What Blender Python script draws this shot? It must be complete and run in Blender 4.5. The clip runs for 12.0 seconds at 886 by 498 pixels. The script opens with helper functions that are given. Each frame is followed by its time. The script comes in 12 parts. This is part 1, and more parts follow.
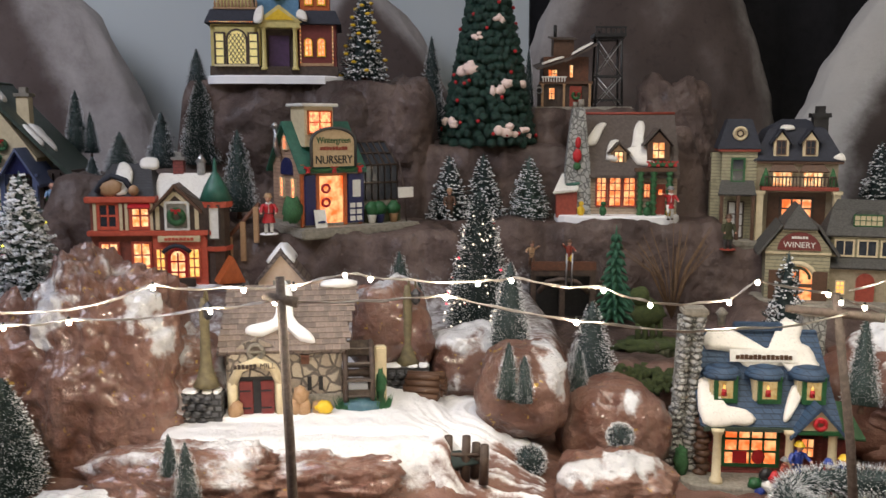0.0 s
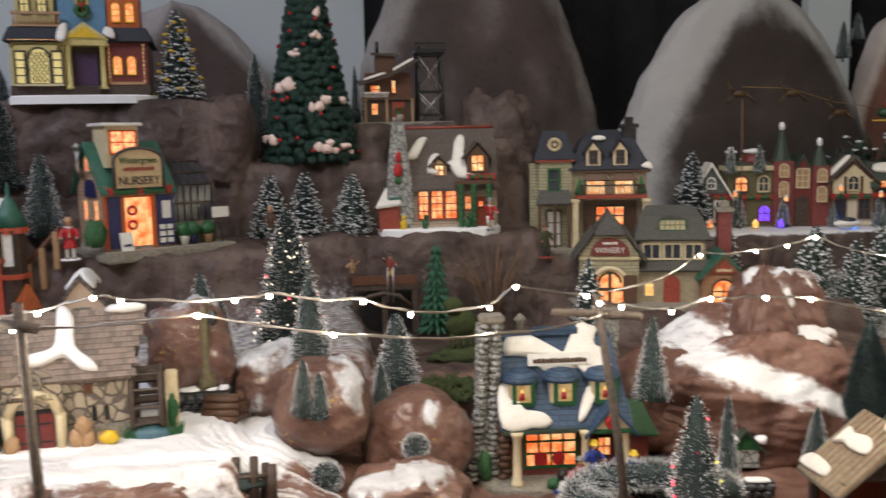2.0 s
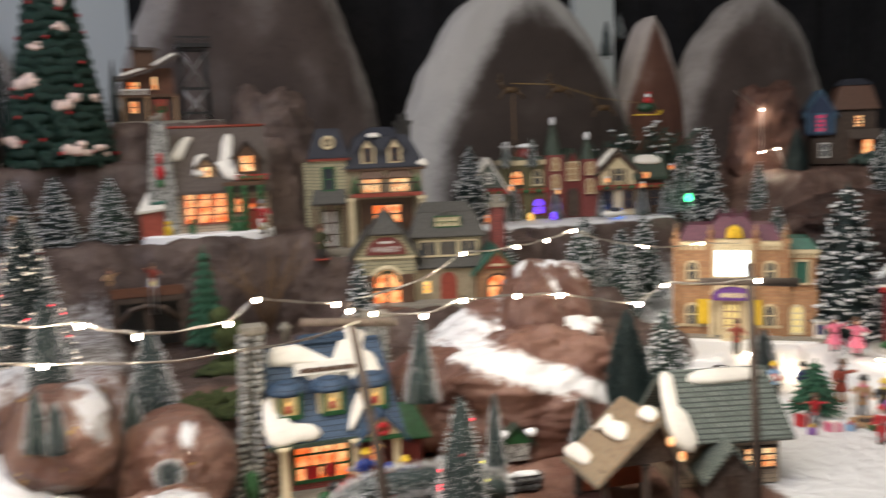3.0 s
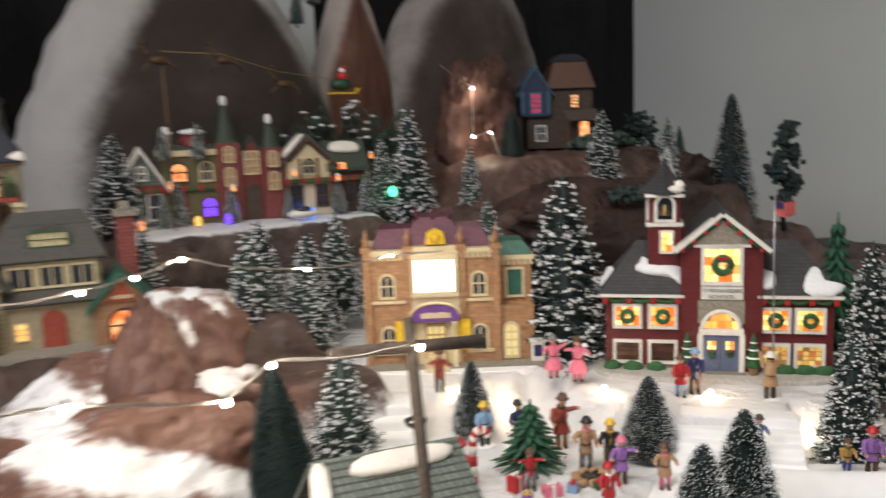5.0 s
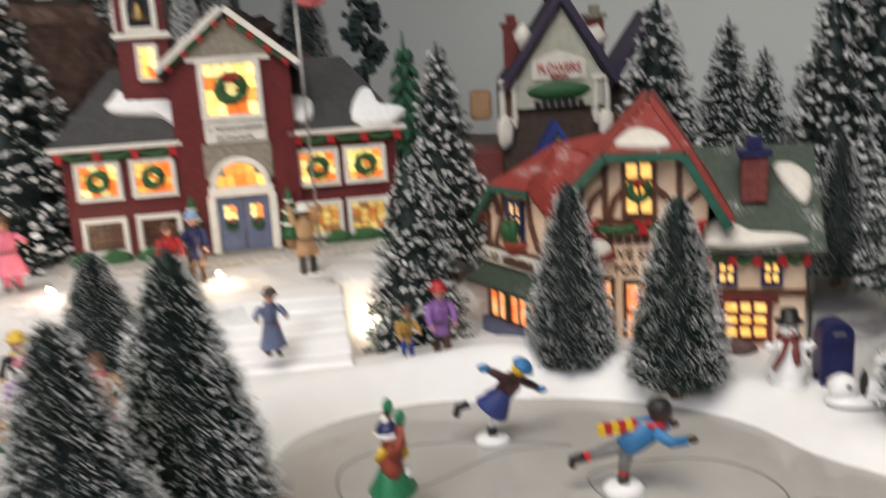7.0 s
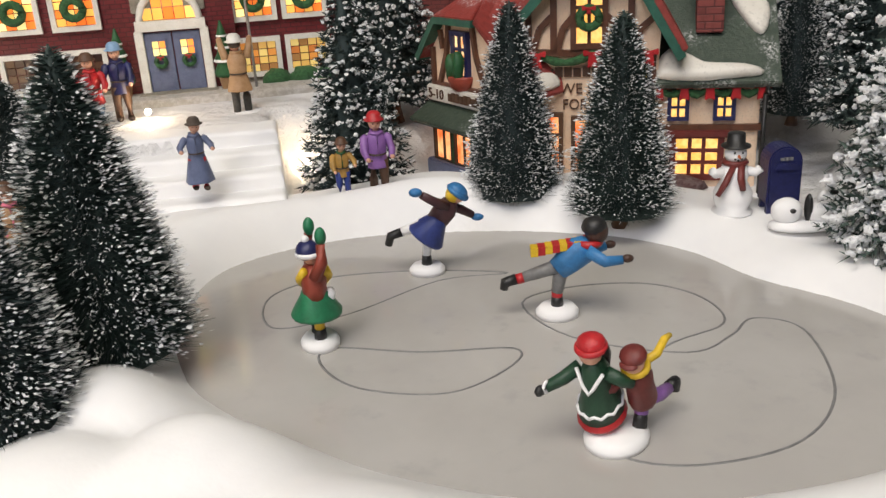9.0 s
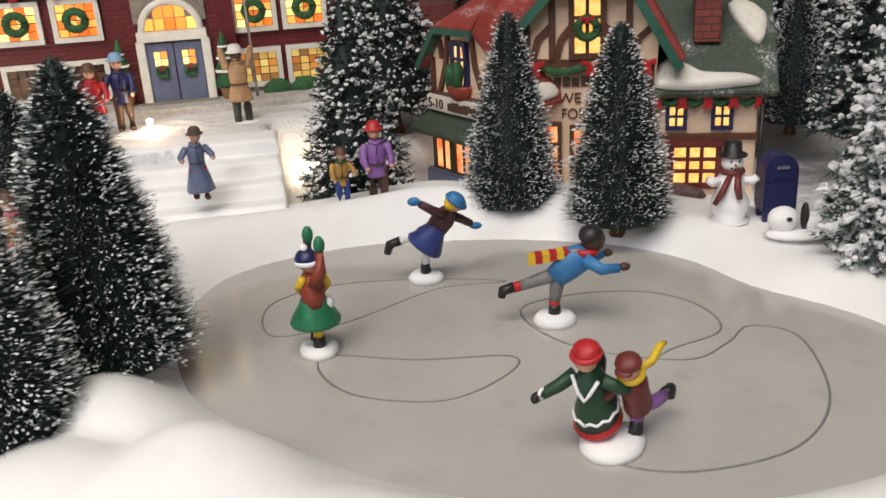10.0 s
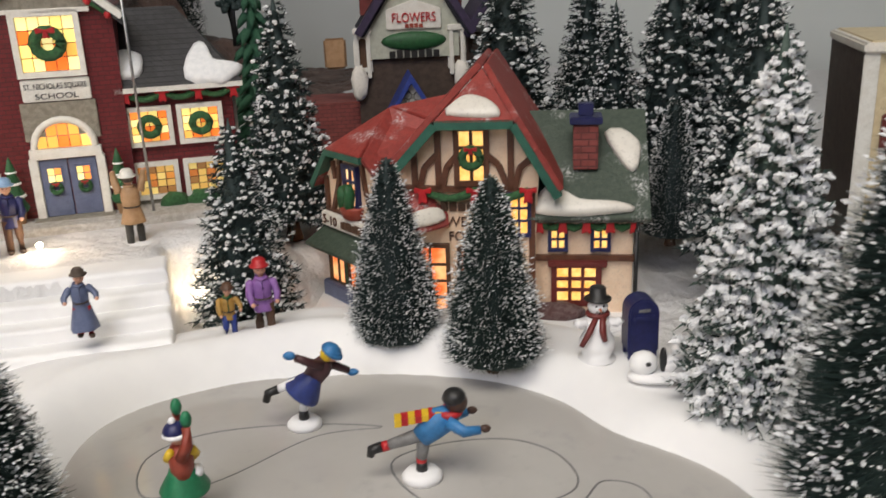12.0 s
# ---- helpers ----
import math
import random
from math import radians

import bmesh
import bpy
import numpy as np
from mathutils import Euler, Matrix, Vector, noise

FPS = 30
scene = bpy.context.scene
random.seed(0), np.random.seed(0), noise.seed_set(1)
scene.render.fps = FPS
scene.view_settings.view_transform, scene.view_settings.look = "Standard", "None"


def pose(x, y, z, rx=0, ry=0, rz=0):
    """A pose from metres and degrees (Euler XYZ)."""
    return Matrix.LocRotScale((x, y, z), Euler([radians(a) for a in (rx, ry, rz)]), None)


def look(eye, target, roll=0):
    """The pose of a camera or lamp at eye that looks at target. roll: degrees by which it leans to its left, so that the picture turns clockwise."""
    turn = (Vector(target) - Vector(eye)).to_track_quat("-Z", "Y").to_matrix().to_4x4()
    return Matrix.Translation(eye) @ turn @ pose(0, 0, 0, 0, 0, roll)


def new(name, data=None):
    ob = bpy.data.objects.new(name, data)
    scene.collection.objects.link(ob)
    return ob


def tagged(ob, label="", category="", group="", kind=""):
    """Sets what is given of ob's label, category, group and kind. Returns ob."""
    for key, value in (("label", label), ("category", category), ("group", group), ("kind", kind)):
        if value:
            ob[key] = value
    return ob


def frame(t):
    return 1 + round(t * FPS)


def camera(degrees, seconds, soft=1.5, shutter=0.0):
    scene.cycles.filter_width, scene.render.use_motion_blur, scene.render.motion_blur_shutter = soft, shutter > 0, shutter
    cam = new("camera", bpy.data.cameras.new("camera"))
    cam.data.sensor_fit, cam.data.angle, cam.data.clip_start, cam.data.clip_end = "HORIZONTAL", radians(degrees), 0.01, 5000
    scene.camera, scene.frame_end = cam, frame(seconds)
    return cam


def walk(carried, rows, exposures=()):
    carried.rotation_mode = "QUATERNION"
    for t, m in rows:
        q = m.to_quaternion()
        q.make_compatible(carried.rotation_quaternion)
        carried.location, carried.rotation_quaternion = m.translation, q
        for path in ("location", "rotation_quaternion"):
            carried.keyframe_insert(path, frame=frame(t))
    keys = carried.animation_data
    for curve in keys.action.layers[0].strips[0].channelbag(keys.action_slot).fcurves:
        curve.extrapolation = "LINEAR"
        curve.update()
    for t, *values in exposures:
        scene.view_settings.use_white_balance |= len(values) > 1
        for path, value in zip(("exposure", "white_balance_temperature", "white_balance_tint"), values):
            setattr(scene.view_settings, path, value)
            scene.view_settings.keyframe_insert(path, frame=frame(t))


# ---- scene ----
cam = camera(53.5, 12.0, soft=1.4, shutter=0.7)
METRES, EYE, TILT, LEAN, TURN = 1.0, 1.25, -8.0, 0.0, 0.0
ROWS = [
    (0.0, 0.0, 0.0, 0.0, 0.0, -0.0, -0.0),
    (0.5, 0.0007, -0.0032, -0.0028, 0.67, 0.66, 0.61),
    (1.0, 0.0152, 0.0006, -0.0087, -0.65, 1.11, 1.14),
    (1.5, 0.0574, 0.0018, -0.0071, -4.24, 1.41, 1.81),
    (2.0, 0.0888, -0.0029, -0.0054, -7.65, 1.02, 2.3),
    (2.5, 0.1084, 0.0029, -0.0044, -11.38, 0.18, 3.57),
    (3.0, 0.1421, 0.0208, 0.0008, -20.2, -0.05, 4.76),
    (5.0, 0.3846, 0.2397, 0.0236, -36.42, -2.75, 6.91),
    (5.5, 0.4636, 0.2864, -0.0092, -43.27, -4.44, 7.4),
    (6.0, 0.5456, 0.3196, -0.0391, -50.69, -4.48, 7.77),
    (6.5, 0.6466, 0.3614, -0.0767, -54.01, -7.12, 8.83),
    (7.0, 0.7208, 0.3834, -0.1256, -59.4, -8.83, 10.34),
    (7.5, 0.7375, 0.3824, -0.1558, -62.34, -14.91, 9.79),
    (9.5, 0.7413, 0.3822, -0.1595, -61.39, -17.14, 10.22),
    (10.0, 0.7398, 0.3782, -0.1573, -61.35, -16.68, 10.25),
    (10.5, 0.7418, 0.37, -0.1506, -62.19, -16.35, 10.14),
    (11.0, 0.7507, 0.3594, -0.1365, -63.91, -16.34, 10.41),
    (11.5, 0.7535, 0.3519, -0.1181, -64.87, -15.38, 10.03),
    (12.0, 0.7558, 0.3441, -0.1064, -65.73, -14.89, 9.46),
]
PATH = [(t, pose(0, 0, EYE, TILT, LEAN, TURN) @ pose(METRES * x, METRES * y, METRES * z, 90 + pitch, roll, yaw)) for t, x, y, z, yaw, pitch, roll in ROWS]
PATH.append((4.8, look((0.3488, 0.1913, 1.2449), (1.4613, 1.8233, 0.9314), -1.74)))
PATH.append((7.7, look((0.740, 0.352, 1.050), (2.374, 1.255, 0.333), -3.0)))
walk(cam, sorted(PATH, key=lambda row: row[0]), [(0.0, 0.02), (2.0, -0.03), (3.0, 0.12), (5.0, 0.09), (6.5, 0.03), (7.5, 0.13), (9.5, 0.0), (10.5, -0.03), (12.0, 0.03)])

# ---- world and light: a dim room with a soft ceiling light over the display ----
world = bpy.data.worlds.new("room_air")
scene.world = world
world.use_nodes = True
world.node_tree.nodes["Background"].inputs[0].default_value = (0.75, 0.82, 0.9, 1)
world.node_tree.nodes["Background"].inputs[1].default_value = 0.05


def area_lamp(name, eye, target, sx, sy, watts, colour, spread=3.1416):
    d = bpy.data.lights.new(name, "AREA")
    d.shape, d.size, d.size_y, d.energy, d.color = "RECTANGLE", sx, sy, watts, colour
    d.spread = spread
    ob = new(name, d)
    ob.matrix_world = look(eye, target)
    return ob


def point_lamp(name, at, watts, colour, r=0.004):
    d = bpy.data.lights.new(name, "POINT")
    d.energy, d.color, d.shadow_soft_size = watts, colour, r
    ob = new(name, d)
    ob.location = at
    return ob


area_lamp("ceiling_light_near", (0.40, 0.36, 2.38), (1.06, 0.56, 0.9), 1.3, 0.8, 12.7, (1.0, 0.925, 0.82), 2.2)
area_lamp("ceiling_light_far", (-1.05, 0.3, 2.38), (-0.5, 1.0, 1.0), 1.2, 0.7, 21.0, (0.93, 0.95, 1.13))

# ---- materials ----
def nodes_of(name):
    m = bpy.data.materials.new(name)
    m.use_nodes = True
    t = m.node_tree
    return m, t, t.nodes["Principled BSDF"]


def mixed(t, fac, a, b):
    n = t.nodes.new("ShaderNodeMix")
    n.data_type = "RGBA"
    for sock, val in ((n.inputs[0], fac), (n.inputs[6], a), (n.inputs[7], b)):
        if isinstance(val, bpy.types.NodeSocket):
            t.links.new(val, sock)
        elif isinstance(val, (int, float)):
            sock.default_value = val
        else:
            sock.default_value = (*val, 1)
    return n.outputs[2]


def noise_node(t, scale, detail=5, rough=0.6, coord=None):
    n = t.nodes.new("ShaderNodeTexNoise")
    n.inputs["Scale"].default_value, n.inputs["Detail"].default_value = scale, detail
    n.inputs["Roughness"].default_value = rough
    if coord is None:
        coord = t.nodes.new("ShaderNodeTexCoord").outputs["Object"]
    t.links.new(coord, n.inputs["Vector"])
    return n.outputs["Fac"]


def ramp(t, fac, lo, hi):
    n = t.nodes.new("ShaderNodeMapRange")
    n.interpolation_type = "SMOOTHSTEP"
    n.inputs["From Min"].default_value, n.inputs["From Max"].default_value = lo, hi
    t.links.new(fac, n.inputs["Value"])
    return n.outputs["Result"]


def bump(t, p, height, strength, dist):
    n = t.nodes.new("ShaderNodeBump")
    n.inputs["Strength"].default_value, n.inputs["Distance"].default_value = strength, dist
    t.links.new(height, n.inputs["Height"])
    t.links.new(n.outputs[0], p.inputs["Normal"])


def mat(name, c1, c2=None, scale=90, rough=0.5, rel=0.3, dist=0.0006, metal=0.0):
    """A painted or natural surface: two colours mottled at two scales, with fine relief."""
    m, t, p = nodes_of(name)
    c2 = c2 or tuple(0.72 * a for a in c1)
    a = noise_node(t, scale)
    b = noise_node(t, scale * 7, 4)
    col = mixed(t, ramp(t, a, 0.35, 0.68), c1, c2)
    col = mixed(t, ramp(t, b, 0.5, 0.8), col, tuple(0.6 * x + 0.1 * y for x, y in zip(c1, c2)))
    t.links.new(col, p.inputs["Base Color"])
    r = t.nodes.new("ShaderNodeMapRange")
    r.inputs["To Min"].default_value, r.inputs["To Max"].default_value = rough - 0.1, rough + 0.12
    t.links.new(b, r.inputs["Value"])
    t.links.new(r.outputs[0], p.inputs["Roughness"])
    p.inputs["Metallic"].default_value = metal
    bump(t, p, b, rel, dist)
    return m


def brick_mat(name, c1, c2, mortar, w, h, rough=0.6, mort=0.06, rel=0.6, offset=0.5):
    """Small courses moulded into painted porcelain; w and h in metres."""
    m, t, p = nodes_of(name)
    sep = t.nodes.new("ShaderNodeSeparateXYZ")
    t.links.new(t.nodes.new("ShaderNodeTexCoord").outputs["Object"], sep.inputs[0])
    add = t.nodes.new("ShaderNodeMath")
    t.links.new(sep.outputs[0], add.inputs[0])
    t.links.new(sep.outputs[1], add.inputs[1])
    com = t.nodes.new("ShaderNodeCombineXYZ")
    t.links.new(add.outputs[0], com.inputs[0])
    t.links.new(sep.outputs[2], com.inputs[1])
    b = t.nodes.new("ShaderNodeTexBrick")
    b.offset = offset
    t.links.new(com.outputs[0], b.inputs["Vector"])
    for key, val in (("Color1", c1), ("Color2", c2), ("Mortar", mortar)):
        b.inputs[key].default_value = (*val, 1)
    b.inputs["Scale"].default_value = 1.0
    b.inputs["Brick Width"].default_value, b.inputs["Row Height"].default_value = w, h
    b.inputs["Mortar Size"].default_value = h * mort * 2
    b.inputs["Mortar Smooth"].default_value = 0.5
    grime = noise_node(t, 120)
    col = mixed(t, ramp(t, grime, 0.45, 0.8), b.outputs["Color"], tuple(0.5 * x for x in c1))
    t.links.new(col, p.inputs["Base Color"])
    p.inputs["Roughness"].default_value = rough
    inv = t.nodes.new("ShaderNodeMath")
    inv.operation = "SUBTRACT"
    inv.inputs[0].default_value = 1.0
    t.links.new(b.outputs["Fac"], inv.inputs[1])
    bump(t, p, inv.outputs[0], rel, 0.0008)
    return m


def stone_mat(name, c1, c2, mortar, size, rough=0.7):
    """Irregular stones bedded in mortar; size in metres."""
    m, t, p = nodes_of(name)
    tc = t.nodes.new("ShaderNodeTexCoord").outputs["Object"]
    nz = t.nodes.new("ShaderNodeTexNoise")
    nz.inputs["Scale"].default_value = 0.8 / size
    t.links.new(tc, nz.inputs["Vector"])
    warp = t.nodes.new("ShaderNodeVectorMath")
    warp.operation = "MULTIPLY_ADD"
    t.links.new(nz.outputs["Color"], warp.inputs[0])
    warp.inputs[1].default_value = (size * 0.5, size * 0.5, size * 0.5)
    t.links.new(tc, warp.inputs[2])
    cells, edge = t.nodes.new("ShaderNodeTexVoronoi"), t.nodes.new("ShaderNodeTexVoronoi")
    edge.feature = "DISTANCE_TO_EDGE"
    for v in (cells, edge):
        v.inputs["Scale"].default_value = 1.0 / size
        t.links.new(warp.outputs[0], v.inputs["Vector"])
    sep = t.nodes.new("ShaderNodeSeparateColor")
    t.links.new(cells.outputs["Color"], sep.inputs[0])
    col = mixed(t, sep.outputs[0], c1, c2)
    col = mixed(t, ramp(t, noise_node(t, 500, 4), 0.5, 0.8), col, tuple(0.6 * x for x in c2))
    k = ramp(t, edge.outputs["Distance"], 0.03, 0.11)
    t.links.new(mixed(t, k, mortar, col), p.inputs["Base Color"])
    p.inputs["Roughness"].default_value = rough
    bump(t, p, k, 0.9, 0.0012)
    return m


def glow(name, c1, c2, strength, scale=220):
    """A lit window or bulb: light shines through it unevenly."""
    m, t, p = nodes_of(name)
    e = mixed(t, ramp(t, noise_node(t, scale, 2), 0.35, 0.65), c1, c2)
    p.inputs["Base Color"].default_value = (*[0.5 * a for a in c1], 1)
    p.inputs["Roughness"].default_value = 0.25
    t.links.new(e, p.inputs["Emission Color"])
    p.inputs["Emission Strength"].default_value = strength
    return m


def stained(name, palette, strength):
    """Leaded glass: each pane takes one colour of the palette."""
    m, t, p = nodes_of(name)
    g = t.nodes.new("ShaderNodeObjectInfo")
    r = t.nodes.new("ShaderNodeValToRGB")
    r.color_ramp.interpolation = "CONSTANT"
    for i, c in enumerate(palette):
        el = r.color_ramp.elements[i] if i < 2 else r.color_ramp.elements.new(i / len(palette))
        el.position, el.color = i / len(palette), (*c, 1)
    t.links.new(g.outputs["Random"], r.inputs[0])
    t.links.new(r.outputs[0], p.inputs["Emission Color"])
    t.links.new(r.outputs[0], p.inputs["Base Color"])
    p.inputs["Roughness"].default_value = 0.3
    p.inputs["Emission Strength"].default_value = strength
    return m


def masked(name, low1, low2, high, scale, rough, wet=0.0, rel=0.8, dist=0.004, gold=False, speck=0.05, tint=None):
    """Rock under a coat of white: the attribute 'cover' says how thick the white lies."""
    m, t, p = nodes_of(name)
    at = t.nodes.new("ShaderNodeAttribute")
    at.attribute_name = "cover"
    a, b = noise_node(t, scale), noise_node(t, scale * 5, 6, 0.7)
    rock = mixed(t, ramp(t, a, 0.36, 0.62), low1, low2)
    if tint:
        red = t.nodes.new("ShaderNodeAttribute")
        red.attribute_name = "clay"
        rock = mixed(t, red.outputs["Fac"], rock, mixed(t, ramp(t, a, 0.36, 0.62), *tint))
    rock = mixed(t, ramp(t, b, 0.52, 0.75), rock, mixed(t, 0.6, rock, tuple(0.3 * x for x in low1)))
    rock = mixed(t, ramp(t, noise_node(t, scale * 9, 6, 0.8), 0.56, 0.74), rock, tuple(speck + 1.15 * x for x in low2))
    wide = ramp(t, noise_node(t, scale * 0.35, 3, 0.5), 0.38, 0.7)
    rock = mixed(t, wide, rock, mixed(t, 0.45, rock, tuple(0.4 * x for x in low1)))
    add = t.nodes.new("ShaderNodeMath")
    add.operation = "MULTIPLY_ADD"
    t.links.new(b, add.inputs[0])
    add.inputs[1].default_value = 0.9
    t.links.new(at.outputs["Fac"], add.inputs[2])
    k = ramp(t, add.outputs[0], 0.72, 1.12)
    if gold:
        g = ramp(t, noise_node(t, 95, 3, 0.6), 0.665, 0.69)
        rock = mixed(t, g, rock, (0.55, 0.33, 0.06))
    t.links.new(mixed(t, k, rock, high), p.inputs["Base Color"])
    r = t.nodes.new("ShaderNodeMapRange")
    r.inputs["To Min"].default_value, r.inputs["To Max"].default_value = rough, 0.75
    t.links.new(k, r.inputs["Value"])
    t.links.new(r.outputs[0], p.inputs["Roughness"])
    p.inputs["Coat Weight"].default_value = wet
    p.inputs["Coat Roughness"].default_value = 0.16
    # chipped facets and dry-brushed high spots
    vor = t.nodes.new("ShaderNodeTexVoronoi")
    vor.feature = "SMOOTH_F1"
    vor.inputs["Scale"].default_value = scale * 2.6
    vor.inputs["Smoothness"].default_value = 0.35
    warp = t.nodes.new("ShaderNodeVectorMath")
    warp.operation = "MULTIPLY_ADD"
    tc = t.nodes.new("ShaderNodeTexCoord").outputs["Object"]
    nz = t.nodes.new("ShaderNodeTexNoise")
    nz.inputs["Scale"].default_value = scale * 1.5
    t.links.new(tc, nz.inputs["Vector"])
    t.links.new(nz.outputs["Color"], warp.inputs[0])
    warp.inputs[1].default_value = (0.03, 0.03, 0.012)
    t.links.new(tc, warp.inputs[2])
    t.links.new(warp.outputs[0], vor.inputs["Vector"])
    hsum = t.nodes.new("ShaderNodeMath")
    t.links.new(vor.outputs["Distance"], hsum.inputs[0])
    t.links.new(b, hsum.inputs[1])
    bump(t, p, hsum.outputs[0], rel, dist)
    return m


def dusted(name, c1, c2, amount, scale=300, rough=0.55):
    """Paint with fine white flocking blown over it in drifts."""
    m, t, p = nodes_of(name)
    base = mixed(t, ramp(t, noise_node(t, scale), 0.35, 0.68), c1, c2)
    k = t.nodes.new("ShaderNodeMath")
    k.operation = "MULTIPLY"
    t.links.new(ramp(t, noise_node(t, 620, 3, 0.7), 0.46, 0.6), k.inputs[0])
    t.links.new(ramp(t, noise_node(t, 42, 4, 0.6), 0.66 - amount, 0.9 - amount), k.inputs[1])
    t.links.new(mixed(t, k.outputs[0], base, (0.8, 0.8, 0.8)), p.inputs["Base Color"])
    p.inputs["Roughness"].default_value = rough
    bump(t, p, noise_node(t, 500, 4), 0.8, 0.001)
    return m


def plain(name, c1, c2, scale, rough, rel, dist, fine):
    """An even surface: two close colours drift into one another over a fine grain."""
    m, t, p = nodes_of(name)
    t.links.new(mixed(t, ramp(t, noise_node(t, scale, 3), 0.3, 0.7), c1, c2), p.inputs["Base Color"])
    p.inputs["Roughness"].default_value = rough
    bump(t, p, noise_node(t, fine, 4), rel, dist)
    return m


def airbrushed(name, c1, c2, high, broad=6.0, blotch=0.85):
    """Foam sprayed brown in the middle and white towards its rims; 'cover' says how white."""
    m, t, p = nodes_of(name)
    at = t.nodes.new("ShaderNodeAttribute")
    at.attribute_name = "cover"
    a, b = noise_node(t, broad, 4, 0.5), noise_node(t, 70, 6, 0.7)
    base = mixed(t, ramp(t, a, 0.3, 0.7), c1, c2)
    base = mixed(t, ramp(t, b, 0.5, 0.8), base, tuple(0.7 * x for x in c1))
    total = at.outputs["Fac"]
    for src, k in ((a, blotch), (b, 0.34)):
        n = t.nodes.new("ShaderNodeMath")
        n.operation = "MULTIPLY_ADD"
        t.links.new(src, n.inputs[0])
        n.inputs[1].default_value = k
        t.links.new(total, n.inputs[2])
        total = n.outputs[0]
    k = ramp(t, total, 0.2 + 0.5 * blotch, 1.0 + 0.53 * blotch)
    t.links.new(mixed(t, k, base, high), p.inputs["Base Color"])
    p.inputs["Roughness"].default_value = 0.85
    bump(t, p, b, 0.5, 0.004)
    return m


SNOW = plain("snow", (0.87, 0.87, 0.87), (0.82, 0.82, 0.83), 25, 0.65, 0.15, 0.0008, 220)
GLAZE = mat("glazed_snow", (0.8, 0.77, 0.7), (0.74, 0.7, 0.63), 60, 0.4, 0.3, 0.0006)
FLOCK = mat("flocking", (0.86, 0.87, 0.88), (0.76, 0.78, 0.8), 300, 0.85, 0.4)
EARTH = masked("painted_rock", (0.064, 0.038, 0.031), (0.155, 0.106, 0.088), (0.8, 0.8, 0.81), 18, 0.55, 0.1, 1.0, 0.006, False, 0.03, ((0.17, 0.075, 0.05), (0.27, 0.145, 0.105)))
ROCK = masked("red_brown_rock", (0.215, 0.095, 0.064), (0.36, 0.2, 0.148), (0.84, 0.84, 0.86), 22, 0.3, 0.9, 1.0, 0.011, True)
FOAM = airbrushed("sprayed_mountain", (0.08, 0.055, 0.047), (0.125, 0.092, 0.08), (0.5, 0.46, 0.435))
FOAM_DARK = airbrushed("dark_sprayed_mountain", (0.034, 0.024, 0.02), (0.06, 0.044, 0.038), (0.43, 0.42, 0.41))
FOAM_RED = airbrushed("red_sprayed_mountain", (0.11, 0.045, 0.03), (0.16, 0.075, 0.05), (0.5, 0.45, 0.42))
FOAM_STREAK = airbrushed("streaked_sprayed_mountain", (0.05, 0.035, 0.03), (0.092, 0.068, 0.06), (0.4, 0.37, 0.35), 4.0, 1.5)
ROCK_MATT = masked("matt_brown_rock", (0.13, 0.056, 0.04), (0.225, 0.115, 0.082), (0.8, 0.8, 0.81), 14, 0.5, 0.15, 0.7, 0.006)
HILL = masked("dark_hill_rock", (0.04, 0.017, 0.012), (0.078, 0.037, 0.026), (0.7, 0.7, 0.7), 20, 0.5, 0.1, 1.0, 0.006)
# Hill rock in a lighter copy: the bulbs' warm light is put into its colour.
LIT_ROCK = masked("bulb_lit_hill_rock", (0.075, 0.03, 0.02), (0.13, 0.06, 0.042), (0.7, 0.7, 0.7), 20, 0.5, 0.1, 1.0, 0.006)
GRAVEL = mat("glittery_gravel_snow", (0.5, 0.47, 0.43), (0.68, 0.66, 0.63), 300, 0.6, 0.9, 0.0015)
CLOTH = mat("black_cloth", (0.006, 0.006, 0.008), (0.012, 0.011, 0.013), 8, 0.9, 0.2, 0.002)
# Lighter copy of the wall grey; extra light on the right wall as colour.
LITWALL = plain("lit_grey_wall_paint", (0.82, 0.86, 0.84), (0.79, 0.83, 0.81), 2, 0.8, 0.12, 0.0006, 300)
PLASTER = plain("grey_wall_paint", (0.70, 0.75, 0.74), (0.675, 0.72, 0.71), 2, 0.8, 0.12, 0.0006, 300)
WHITE = mat("white_paint", (0.78, 0.77, 0.72), (0.7, 0.68, 0.62), 150, 0.4)
CREAM = mat("cream_paint", (0.66, 0.56, 0.36), (0.58, 0.48, 0.3), 150, 0.45)
PEACH = mat("peach_paint", (0.88, 0.68, 0.5), (0.82, 0.6, 0.42), 150, 0.45)
YELLOW = mat("yellow_paint", (0.62, 0.52, 0.2), (0.5, 0.42, 0.16), 150, 0.45)
TIMBER = mat("brown_timber_paint", (0.13, 0.05, 0.025), (0.09, 0.035, 0.02), 200, 0.45)
DARKWOOD = mat("dark_wood", (0.045, 0.028, 0.02), (0.075, 0.05, 0.035), 150, 0.6, 0.5)
STICK = mat("weathered_stick", (0.07, 0.052, 0.04), (0.12, 0.093, 0.075), 260, 0.75, 0.6, 0.001)
PALEWOOD = mat("mossy_bark", (0.2, 0.165, 0.085), (0.12, 0.1, 0.055), 150, 0.6, 0.6, 0.001)
MAROON = brick_mat("maroon_brick", (0.15, 0.015, 0.019), (0.12, 0.011, 0.015), (0.06, 0.008, 0.01), 0.0075, 0.0032, 0.42)
REDBRICK = brick_mat("red_brick", (0.25, 0.06, 0.05), (0.2, 0.045, 0.04), (0.11, 0.03, 0.03), 0.009, 0.004)
